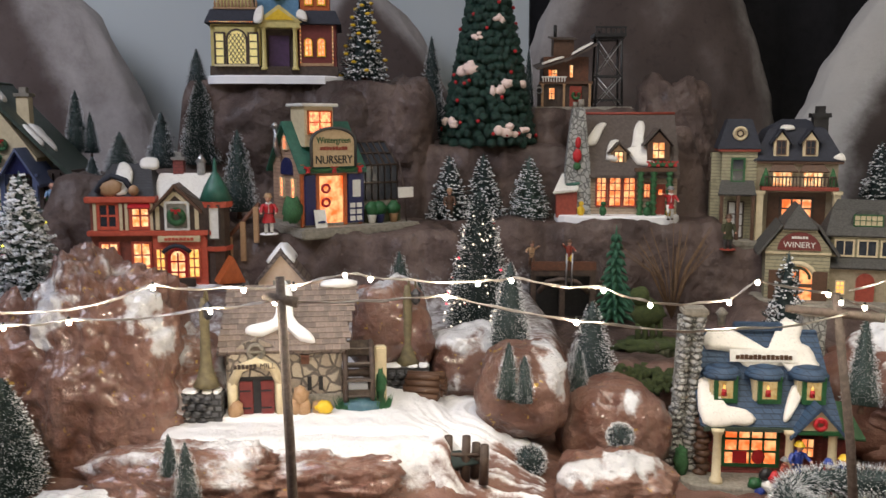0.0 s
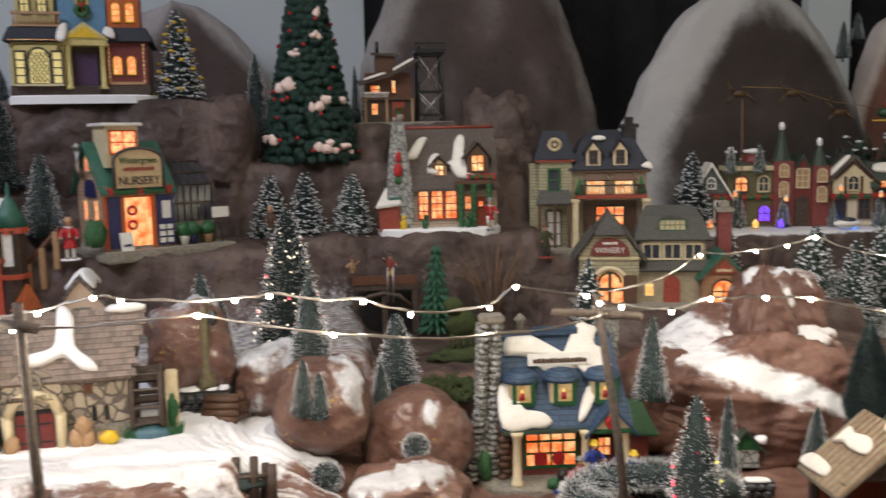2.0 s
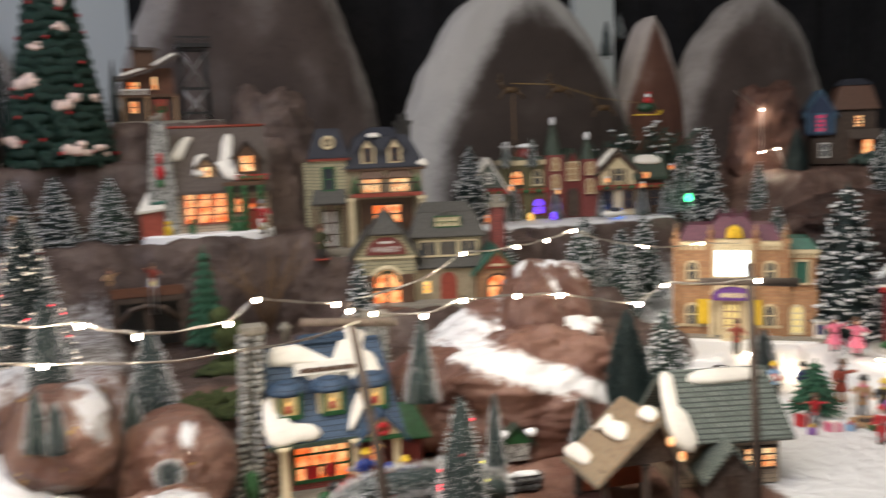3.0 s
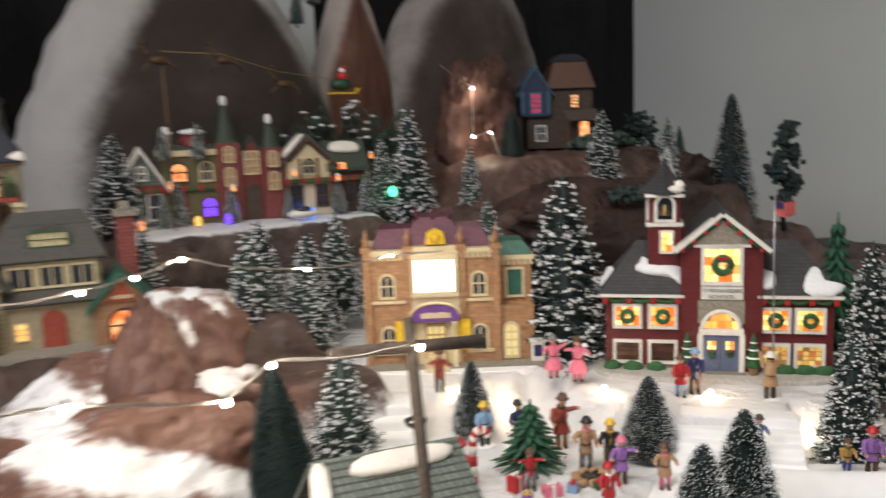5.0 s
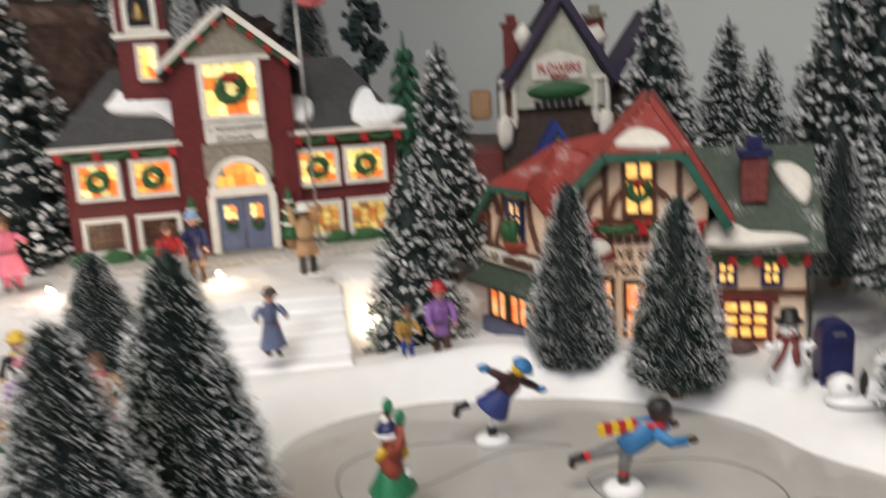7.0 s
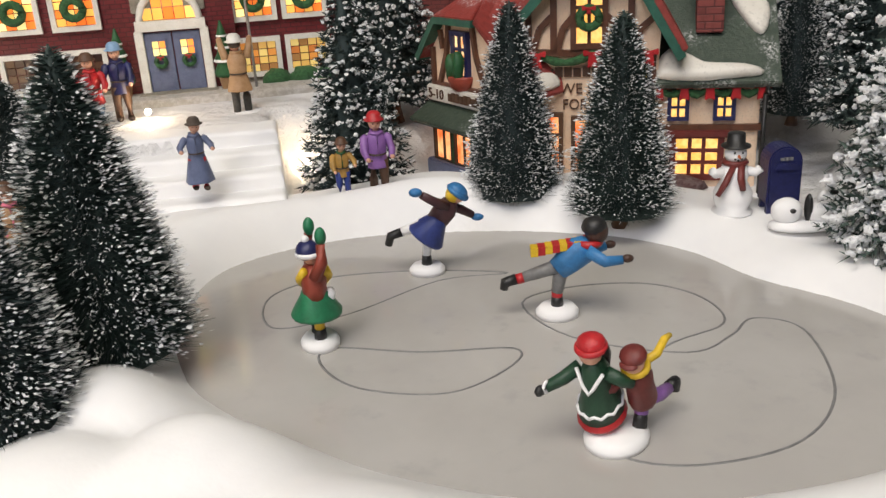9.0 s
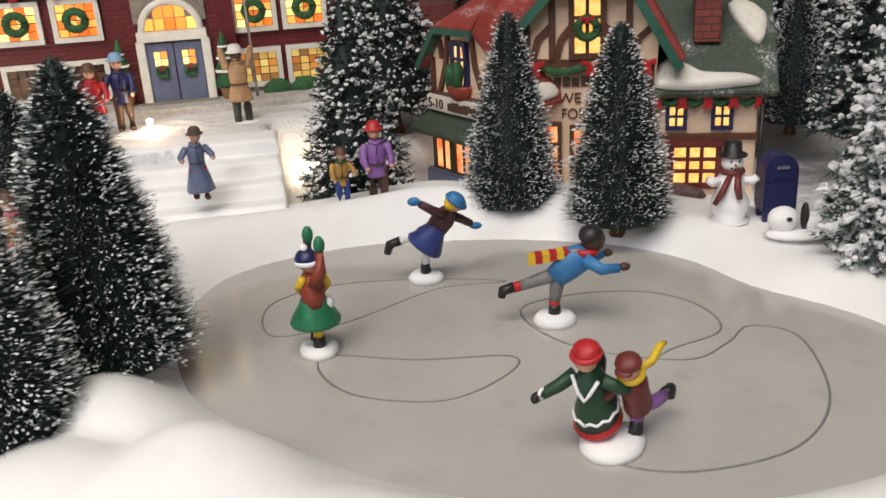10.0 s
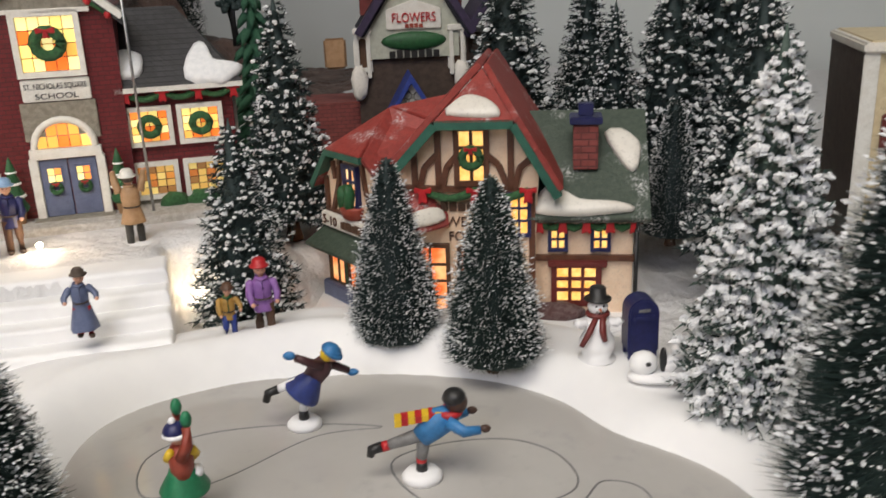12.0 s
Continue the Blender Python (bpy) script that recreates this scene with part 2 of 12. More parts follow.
TANBRICK = brick_mat("tan_brick", (0.46, 0.25, 0.12), (0.33, 0.16, 0.08), (0.3, 0.2, 0.12), 0.009, 0.004)
FIELDSTONE = stone_mat("field_stone", (0.46, 0.4, 0.31), (0.3, 0.25, 0.2), (0.13, 0.11, 0.095), 0.012)
GREYSTONE = stone_mat("grey_stone", (0.3, 0.3, 0.28), (0.44, 0.44, 0.41), (0.14, 0.14, 0.13), 0.008)
WALLSTONE = brick_mat("dark_wall_stone", (0.09, 0.09, 0.095), (0.14, 0.14, 0.145), (0.03, 0.03, 0.03), 0.009, 0.006, 0.6, 0.12, 1.0)
OLIVESLATS = brick_mat("olive_clapboard", (0.36, 0.33, 0.21), (0.34, 0.31, 0.19), (0.17, 0.15, 0.1), 0.5, 0.005, 0.6, 0.06)
DULLCREAM = mat("dull_cream_paint", (0.36, 0.3, 0.2), (0.27, 0.22, 0.14), 150, 0.6)
TANSLATS = brick_mat("tan_clapboard", (0.42, 0.33, 0.24), (0.4, 0.31, 0.22), (0.22, 0.17, 0.12), 0.5, 0.005, 0.5, 0.06)
SLATE = brick_mat("dark_slate_roof", (0.055, 0.055, 0.058), (0.042, 0.042, 0.046), (0.022, 0.022, 0.025), 0.007, 0.0035)
BLUETILE = brick_mat("blue_roof_tile", (0.045, 0.085, 0.15), (0.035, 0.07, 0.125), (0.018, 0.035, 0.065), 0.009, 0.005)
TANTILE = brick_mat("tan_roof_tile", (0.24, 0.19, 0.16), (0.185, 0.145, 0.125), (0.085, 0.065, 0.055), 0.009, 0.0065, 0.6, 0.08, 1.0)
GREENROOF = mat("dark_green_roof", (0.035, 0.055, 0.038), (0.05, 0.07, 0.05), 250, 0.5, 0.7, 0.001)
REDDUST = dusted("snow_dusted_red_roof", (0.32, 0.05, 0.04), (0.25, 0.04, 0.033), 0.13)
GREENDUST = dusted("snow_dusted_green_roof", (0.04, 0.062, 0.045), (0.06, 0.082, 0.06), 0.12)
TEALROOF = mat("green_roof_paint", (0.03, 0.13, 0.09), (0.02, 0.09, 0.065), 150, 0.45)
BROWNROOF = mat("brown_roof", (0.075, 0.055, 0.045), (0.11, 0.085, 0.07), 200, 0.6, 0.7, 0.001)
NAVYROOF = mat("blue_black_roof", (0.016, 0.018, 0.028), (0.024, 0.027, 0.04), 200, 0.72, 0.5)
GREYROOF = mat("grey_shingle_roof", (0.1, 0.095, 0.085), (0.06, 0.058, 0.052), 350, 0.72, 0.8, 0.001)
PURPLEROOF = mat("plum_roof", (0.13, 0.035, 0.06), (0.09, 0.025, 0.045), 200, 0.5, 0.5)
SAGE = brick_mat("sage_shingle_roof", (0.2, 0.23, 0.2), (0.13, 0.16, 0.14), (0.05, 0.06, 0.055), 0.006, 0.0042, 0.6, 0.1, 1.0)
TANROOF = mat("tan_board_roof", (0.28, 0.235, 0.17), (0.19, 0.155, 0.11), 160, 0.6, 0.5, 0.001)
GREEN = mat("green_paint", (0.02, 0.11, 0.035), (0.012, 0.07, 0.022), 250, 0.5, 0.5)
LEAF = mat("wreath_green", (0.05, 0.17, 0.06), (0.025, 0.09, 0.03), 500, 0.6, 0.9, 0.001)
RED = mat("red_paint", (0.5, 0.02, 0.025), (0.38, 0.015, 0.02), 200, 0.4)
ORANGE = mat("orange_paint", (0.5, 0.12, 0.03), (0.4, 0.09, 0.02), 200, 0.45)
BRICKRED = mat("brick_red_paint", (0.32, 0.06, 0.035), (0.24, 0.04, 0.025), 200, 0.45)
# Brick red brightened: the glow of the shop's windows is put into the paint.
LITRED = mat("lit_brick_red_paint", (0.58, 0.11, 0.06), (0.45, 0.08, 0.045), 200, 0.45)
RUSTRED = mat("rusty_brown_paint", (0.26, 0.075, 0.045), (0.16, 0.05, 0.035), 120, 0.5)
BLUE = mat("blue_paint", (0.03, 0.06, 0.3), (0.025, 0.045, 0.22), 200, 0.4)
GREYBLUE = mat("grey_blue_paint", (0.13, 0.16, 0.27), (0.1, 0.125, 0.22), 200, 0.4)
NAVY = mat("navy_paint", (0.018, 0.022, 0.1), (0.013, 0.016, 0.07), 200, 0.35)
SKYBLUE = mat("sky_blue_paint", (0.12, 0.26, 0.4), (0.09, 0.2, 0.33), 200, 0.45)
MILLTILE = mat("worn_tan_tile", (0.27, 0.215, 0.18), (0.2, 0.155, 0.13), 300, 0.7, 0.7, 0.0006)
vary = MILLTILE.node_tree
rnd = vary.nodes.new("ShaderNodeObjectInfo").outputs["Random"]
shade = vary.nodes.new("ShaderNodeHueSaturation")
span = vary.nodes.new("ShaderNodeMapRange")
span.inputs["To Min"].default_value, span.inputs["To Max"].default_value = 0.7, 1.25
vary.links.new(rnd, span.inputs["Value"])
vary.links.new(span.outputs[0], shade.inputs["Value"])
for link in list(vary.links):
    if link.to_socket.name == "Base Color":
        vary.links.new(link.from_socket, shade.inputs["Color"])
        vary.links.new(shade.outputs[0], link.to_socket)
PURPLE = mat("purple_paint", (0.16, 0.06, 0.3), (0.12, 0.045, 0.22), 200, 0.45)
PINK = mat("pink_paint", (0.75, 0.2, 0.3), (0.65, 0.16, 0.25), 200, 0.45)
TAN = mat("tan_paint", (0.42, 0.26, 0.14), (0.34, 0.2, 0.1), 200, 0.5)
BROWN = mat("brown_paint", (0.11, 0.055, 0.03), (0.08, 0.04, 0.022), 200, 0.5)
BLACK = mat("black_paint", (0.012, 0.012, 0.013), (0.02, 0.02, 0.02), 200, 0.4)
GREY = mat("grey_paint", (0.22, 0.22, 0.22), (0.16, 0.16, 0.16), 200, 0.5)
STONE = mat("carved_stone", (0.36, 0.33, 0.27), (0.24, 0.22, 0.18), 250, 0.7, 0.9, 0.0015)
GOLD = mat("bright_yellow_paint", (0.75, 0.5, 0.03), (0.65, 0.42, 0.02), 200, 0.4)
SKIN = mat("pale_face_paint", (0.65, 0.36, 0.25), (0.6, 0.32, 0.22), 200, 0.5)
DARKSKIN = mat("brown_face_paint", (0.06, 0.028, 0.018), (0.05, 0.023, 0.015), 200, 0.45)
NEEDLE = mat("dark_green_bristle", (0.016, 0.034, 0.03), (0.03, 0.055, 0.05), 90, 0.65, 0.0)
NEEDLE2 = mat("black_green_bristle", (0.019, 0.034, 0.034), (0.032, 0.056, 0.054), 90, 0.65, 0.0)
NEEDLE3 = mat("grey_green_bristle", (0.045, 0.075, 0.063), (0.07, 0.105, 0.088), 90, 0.7, 0.0)
PINE = mat("plain_pine_green", (0.035, 0.13, 0.07), (0.02, 0.085, 0.045), 120, 0.6, 0.6, 0.001)
GARLAND = mat("dark_garland_green", (0.01, 0.04, 0.028), (0.018, 0.06, 0.042), 160, 0.5, 0.9, 0.002)
MOSS = mat("moss", (0.06, 0.065, 0.03), (0.1, 0.1, 0.05), 120, 0.95, 1.0, 0.003)
LAWN = mat("green_flock_lawn", (0.075, 0.095, 0.028), (0.045, 0.065, 0.02), 200, 0.95, 1.0, 0.002)
TWIG = mat("dry_twig", (0.17, 0.1, 0.05), (0.11, 0.065, 0.035), 200, 0.8)
WIRE = mat("silver_wire", (0.6, 0.56, 0.5), (0.5, 0.46, 0.4), 200, 0.3, 0.1, 0.0003, 0.9)
STEEL = mat("dark_metal", (0.05, 0.05, 0.055), (0.1, 0.1, 0.1), 200, 0.4, 0.3, 0.0004, 0.6)
CABLE = mat("black_cable", (0.01, 0.01, 0.01), (0.015, 0.015, 0.015), 200, 0.35)
CHROME = mat("silver_paint", (0.5, 0.5, 0.5), (0.35, 0.35, 0.35), 200, 0.3, 0.2, 0.0004, 0.8)
GLASS = mat("dark_glass", (0.03, 0.035, 0.045), (0.05, 0.055, 0.065), 100, 0.12, 0.05)
WATER = mat("painted_water", (0.06, 0.13, 0.17), (0.09, 0.18, 0.22), 150, 0.2, 0.5, 0.001)
MAROONSIGN = mat("maroon_sign", (0.17, 0.03, 0.025), (0.13, 0.022, 0.02), 200, 0.45)
CARPET = mat("grey_floor", (0.12, 0.115, 0.11), (0.09, 0.087, 0.083), 30, 0.9, 0.4, 0.002)

WIN_WARM = glow("warm_window", (0.9, 0.27, 0.07), (1.0, 0.74, 0.38), 1.25, 110)
WIN_DIM = glow("dim_window", (0.5, 0.3, 0.1), (0.8, 0.62, 0.3), 0.5, 160)
WIN_ORANGE = glow("orange_window", (0.9, 0.15, 0.03), (1.0, 0.58, 0.24), 1.15, 70)
WIN_PALE = glow("pale_yellow_window", (0.9, 0.75, 0.32), (0.75, 0.62, 0.25), 0.6)
WIN_RED = glow("red_lit_window", (1.0, 0.16, 0.08), (1.0, 0.5, 0.2), 1.6, 300)
WIN_PLUM = glow("plum_red_window", (0.45, 0.02, 0.1), (0.6, 0.08, 0.1), 0.8, 200)
SCREEN = glow("white_screen", (0.9, 1.0, 0.95), (0.95, 1.0, 1.0), 3.0, 20)
BULB = glow("warm_bulb", (1.0, 0.82, 0.6), (1.0, 0.9, 0.75), 60.0)
VIOLET = glow("violet_light", (0.10, 0.04, 0.9), (0.2, 0.07, 0.8), 1.8)
LED_GREEN = glow("green_light", (0.02, 1.0, 0.3), (0.1, 1.0, 0.45), 5.0)
LED_RED = glow("red_light", (1.0, 0.02, 0.06), (1.0, 0.08, 0.1), 5.0)
LED_YELLOW = glow("yellow_light", (1.0, 0.75, 0.05), (0.9, 0.95, 0.1), 4.0)
LED_BLUE = glow("blue_light", (0.03, 0.15, 1.0), (0.1, 0.3, 1.0), 6.0)
LEADED = stained("leaded_glass", [(1.0, 0.3, 0.05), (0.95, 0.75, 0.22), (0.9, 0.2, 0.03), (1.0, 0.85, 0.35), (0.75, 0.4, 0.08), (1.0, 0.6, 0.15)], 0.85)
LEADED_DIM = stained("dim_leaded_glass", [(0.5, 0.2, 0.04), (0.55, 0.36, 0.1), (0.4, 0.13, 0.03), (0.6, 0.45, 0.15), (0.25, 0.12, 0.04), (0.5, 0.3, 0.08)], 0.7)


def ice_material():
    m, t, p = nodes_of("pond_ice")
    a, b = noise_node(t, 9), noise_node(t, 60)
    col = mixed(t, ramp(t, a, 0.35, 0.7), (0.425, 0.41, 0.39), (0.485, 0.47, 0.45))
    t.links.new(mixed(t, ramp(t, b, 0.55, 0.8), col, (0.39, 0.38, 0.37)), p.inputs["Base Color"])
    p.inputs["Roughness"].default_value = 0.1
    p.inputs["IOR"].default_value = 1.45
    bump(t, p, a, 0.05, 0.002)
    return m


ICE = ice_material()

# ---- building tools: local shapes are written in centimetres ----
CM = 0.01
TAU = math.tau
IDENT = Matrix.Identity(4)


def wob(x, y, z=0.0, scale=1.0):
    return noise.noise((x * scale, y * scale, z * scale))


class Shape:
    """Collects faces; M turns what is added next."""

    def __init__(self, M=None):
        self.v, self.f, self.mi, self.sm, self.M = [], [], [], [], M or IDENT

    def add(self, verts, faces, mi=0, smooth=False):
        k = len(self.v)
        self.v += [self.M @ Vector(p) for p in verts]
        self.f += [[k + i for i in f] for f in faces]
        self.mi += [mi] * len(faces)
        self.sm += [smooth] * len(faces)
        return self

    def box(self, x0, x1, y0, y1, z0, z1, mi=0, taper=0.0):
        a = taper
        v = [(x0, y0, z0), (x1, y0, z0), (x1, y1, z0), (x0, y1, z0),
             (x0 + a, y0 + a, z1), (x1 - a, y0 + a, z1), (x1 - a, y1 - a, z1), (x0 + a, y1 - a, z1)]
        return self.add(v, [(3, 2, 1, 0), (4, 5, 6, 7), (0, 1, 5, 4), (1, 2, 6, 5), (2, 3, 7, 6), (3, 0, 4, 7)], mi)

    def prism(self, poly, y0, y1, mi=0):
        n = len(poly)
        v = [(x, y0, z) for x, z in poly] + [(x, y1, z) for x, z in poly]
        f = [tuple(range(n)), tuple(range(2 * n - 1, n - 1, -1))]
        f += [(i, i + n, (i + 1) % n + n, (i + 1) % n) for i in range(n)]
        return self.add(v, f, mi)

    def lattice(self, xs, zs, deep):
        """A frame with bars in one piece: odd columns and rows of the grid are open."""
        nx, nz = len(xs), len(zs)
        v, f = [], []
        for y in (0, 1):
            for k, z in enumerate(zs):
                for i, x in enumerate(xs):
                    inner = 1 < i < nx - 2 or 1 < k < nz - 2
                    v.append((x, 0.1 if y else -deep * (0.8 if inner else 1.0), z))
        n = nx * nz

        def hole(i, k):
            return i % 2 == 1 and k % 2 == 1 and 0 < i < nx - 2 and 0 < k < nz - 2

        for k in range(nz - 1):
            for i in range(nx - 1):
                a, b, c, d = k * nx + i, k * nx + i + 1, (k + 1) * nx + i + 1, (k + 1) * nx + i
                if hole(i, k):
                    f += [(a, b, n + b, n + a), (b, c, n + c, n + b), (c, d, n + d, n + c), (d, a, n + a, n + d)]
                else:
                    f.append((a, b, c, d))
        for i in range(nx - 1):
            f += [(i, n + i, n + i + 1, i + 1), ((nz - 1) * nx + i, (nz - 1) * nx + i + 1, n + (nz - 1) * nx + i + 1, n + (nz - 1) * nx + i)]
        for k in range(nz - 1):
            f += [(k * nx, (k + 1) * nx, n + (k + 1) * nx, n + k * nx), (k * nx + nx - 1, n + k * nx + nx - 1, n + (k + 1) * nx + nx - 1, (k + 1) * nx + nx - 1)]
        return self.add(v, f)

    def lathe(self, prof, c=(0, 0, 0), seg=12, mi=0, smooth=True, squash=1.0):
        v, f = [], []
        for r, z in prof:
            for j in range(seg):
                a = TAU * j / seg
                v.append((c[0] + r * math.cos(a), c[1] + r * math.sin(a) * squash, c[2] + z))
        for i in range(len(prof) - 1):
            for j in range(seg):
                k = (j + 1) % seg
                f.append((i * seg + j, i * seg + k, (i + 1) * seg + k, (i + 1) * seg + j))
        n = len(prof)
        f.append(tuple(range(seg - 1, -1, -1)))
        f.append(tuple((n - 1) * seg + j for j in range(seg)))
        return self.add(v, f, mi, smooth)

    def blob(self, c, r, seg=10, rings=7, mi=0, rough=0.0, freq=1.0, smooth=True):
        if isinstance(r, (int, float)):
            r = (r, r, r)
        v, f = [], []
        for i in range(1, rings):
            th = math.pi * i / rings
            for j in range(seg):
                a = TAU * j / seg
                d = Vector((math.sin(th) * math.cos(a), math.sin(th) * math.sin(a), -math.cos(th)))
                k = 1 + rough * wob(d.x * 2 + c[0], d.y * 2 + c[1], d.z * 2 + c[2], freq)
                v.append((c[0] + r[0] * d.x * k, c[1] + r[1] * d.y * k, c[2] + r[2] * d.z * k))
        lo, hi = len(v), len(v) + 1
        v += [(c[0], c[1], c[2] - r[2]), (c[0], c[1], c[2] + r[2])]
        for i in range(rings - 2):
            for j in range(seg):
                k = (j + 1) % seg
                f.append((i * seg + j, i * seg + k, (i + 1) * seg + k, (i + 1) * seg + j))
        for j in range(seg):
            k = (j + 1) % seg
            f.append((lo, k, j))
            f.append((hi, (rings - 2) * seg + j, (rings - 2) * seg + k))
        return self.add(v, f, mi, smooth)

    def tube(self, pts, r, seg=6, mi=0, closed=False):
        pts = [Vector(p) for p in pts]
        n = len(pts)
        rr = r if isinstance(r, (list, tuple)) else [r] * n
        v, f = [], []
        for i, p in enumerate(pts):
            a = pts[i - 1] if i or closed else p
            b = pts[(i + 1) % n] if i < n - 1 or closed else p
            d = (b - a).normalized() if (b - a).length > 1e-9 else Vector((0, 0, 1))
            s = d.cross(Vector((0.03, 0.01, 1)))
            s = s.normalized() if s.length > 0.05 else d.cross(Vector((0, 1, 0))).normalized()
            t = d.cross(s).normalized()
            for j in range(seg):
                q = TAU * j / seg
                v.append(p + s * (rr[i] * math.cos(q)) + t * (rr[i] * math.sin(q)))
        for i in range(n if closed else n - 1):
            for j in range(seg):
                k, h = (j + 1) % seg, (i + 1) % n
                f.append((i * seg + j, i * seg + k, h * seg + k, h * seg + j))
        if not closed:
            f += [tuple(range(seg - 1, -1, -1)), tuple((n - 1) * seg + j for j in range(seg))]
        return self.add(v, f, mi, True)

    def ring(self, c, R, r, seg=16, mi=0, axis="y", tube=6):
        pts = []
        for j in range(seg):
            a = TAU * j / seg
            p = (R * math.cos(a), 0, R * math.sin(a)) if axis == "y" else (R * math.cos(a), R * math.sin(a), 0)
            pts.append((c[0] + p[0], c[1] + p[1], c[2] + p[2]))
        return self.tube(pts, r, tube, mi, True)

    def slab(self, quad, thick, mi=0):
        """A board whose upper face is the given polygon."""
        q = [Vector(p) for p in quad]
        nrm = (q[1] - q[0]).cross(q[2] - q[0]).normalized()
        n = len(q)
        v = q + [p - nrm * thick for p in q]
        f = [tuple(range(n)), tuple(range(2 * n - 1, n - 1, -1))]
        f += [(i, i + n, (i + 1) % n + n, (i + 1) % n) for i in range(n)]
        return self.add(v, f, mi)

    def pillow(self, poly, o, ux, uy, thick, mi=0, wavy=0.12):
        """A lump of snow with a rounded rim on a sloping plane: poly in the plane's own axes."""
        o, ux, uy = Vector(o), Vector(ux).normalized(), Vector(uy).normalized()
        nrm = ux.cross(uy).normalized()
        n0 = len(poly)
        pts = []
        for i in range(n0):
            a, b, c, d = (Vector(poly[(i + k) % n0]) for k in (-1, 0, 1, 2))
            for s in (0.0, 0.33, 0.67):
                p = 0.5 * ((2 * b) + (c - a) * s + (2 * a - 5 * b + 4 * c - d) * s * s + (3 * b - a - 3 * c + d) * s ** 3)
                pts.append(p * (1 + wavy * wob(p.x + 3, p.y + o.x, 0, 0.9)))
        cx = sum((p for p in pts), Vector((0, 0))) / len(pts)
        n, v = len(pts), []
        for sc, h in ((1.0, -0.1), (1.0, 0.5), (0.86, 0.95), (0.55, 1.1)):
            for p in pts:
                q = cx + (p - cx) * sc
                v.append(o + ux * q.x + uy * q.y + nrm * (thick * h))
        v.append(o + ux * cx.x + uy * cx.y + nrm * (thick * 1.12))
        f = []
        for i in range(3):
            for j in range(n):
                k = (j + 1) % n
                f.append((i * n + j, i * n + k, (i + 1) * n + k, (i + 1) * n + j))
        f += [(3 * n + j, 3 * n + (j + 1) % n, 4 * n) for j in range(n)]
        return self.add(v, f, mi, True)


def mesh_of(name, shape, mats, scale=CM):
    me = bpy.data.meshes.new(name)
    me.from_pydata([p * scale for p in shape.v], [], shape.f)
    for m in mats if isinstance(mats, (list, tuple)) else [mats]:
        me.materials.append(m)
    me.polygons.foreach_set("material_index", shape.mi)
    me.polygons.foreach_set("use_smooth", shape.sm)
    me.update()
    return me


SPLIT = {"roof", "porch_roof", "dormer_roof", "awning", "bow", "snow", "timber", "bargeboard", "plant", "spoke", "hinge", "brace", "tie", "quoin", "dentil", "step", "wreath", "chimney_pot", "ski", "parcel", "glazing_bar", "small_light", "pane", "stone"}


def islands(shape):
    """The separate pieces of a shape, each as a shape of its own."""
    root = list(range(len(shape.v)))

    def top(i):
        while root[i] != i:
            root[i] = root[root[i]]
            i = root[i]
        return i

    for f in shape.f:
        for i in f[1:]:
            root[top(i)] = top(f[0])
    found = {}
    for f, m, sm in zip(shape.f, shape.mi, shape.sm):
        found.setdefault(top(f[0]), []).append((f, m, sm))
    out = []
    for faces in found.values():
        used = {}
        s = Shape()
        for f, m, sm in faces:
            s.f.append([used.setdefault(i, len(used)) for i in f])
            s.mi.append(m)
            s.sm.append(sm)
        s.v = [shape.v[i] for i in used]
        out.append(s)
    return out


def part(name, shape, mats, parent, label="", bevel=0.0):
    """One mesh object under a thing or under one of its parts; loose pieces become parts of their own."""
    if name in SPLIT:
        pieces = islands(shape)
        if 1 < len(pieces) < 60:
            return [one_part(name, s, mats, parent, label, bevel) for s in pieces][0]
    return one_part(name, shape, mats, parent, label, bevel)


def one_part(name, shape, mats, parent, label="", bevel=0.0):
    me = mesh_of(name, shape, mats)
    if bevel:
        b = bmesh.new()
        b.from_mesh(me)
        bmesh.ops.bevel(b, geom=list(b.edges), offset=bevel * CM, segments=2, affect="EDGES", clamp_overlap=True)
        b.to_mesh(me)
        b.free()
    ob = new(name, me)
    ob.parent = parent
    return tagged(ob, label) if label else ob


def thing(name, at, yaw, label, category, group="", scale=None):
    ob = new(name)
    ob.empty_display_size = 0.02
    ob.matrix_basis = pose(*at, 0, 0, yaw)
    if scale:
        ob.scale = scale
    return tagged(ob, label, category, group)


def solid(name, shape, mats, at, yaw, label, category, group="", bevel=0.0):
    """A thing that is one plain mesh."""
    ob = part(name, shape, mats, None, "", bevel)
    ob.matrix_basis = pose(*at, 0, 0, yaw)
    return tagged(ob, label, category, group)


def left_side(x, y=0.0):
    """Turns the drawing plane so that u runs to the right as seen from a thing's left."""
    return Matrix(((0, 1, 0, x), (-1, 0, 0, y), (0, 0, 1, 0), (0, 0, 0, 1)))


def right_side(x, y=0.0):
    return Matrix(((0, -1, 0, x), (1, 0, 0, y), (0, 0, 1, 0), (0, 0, 0, 1)))


def shift(x, y, z):
    return Matrix.Translation((x, y, z))


def arch_poly(u, v, w, h, seg=10):
    r = w / 2
    top = v + h - r
    return [(u - r, v), (u + r, v)] + [(u + r * math.cos(math.pi * i / seg), top + r * math.sin(math.pi * i / seg)) for i in range(seg + 1)]


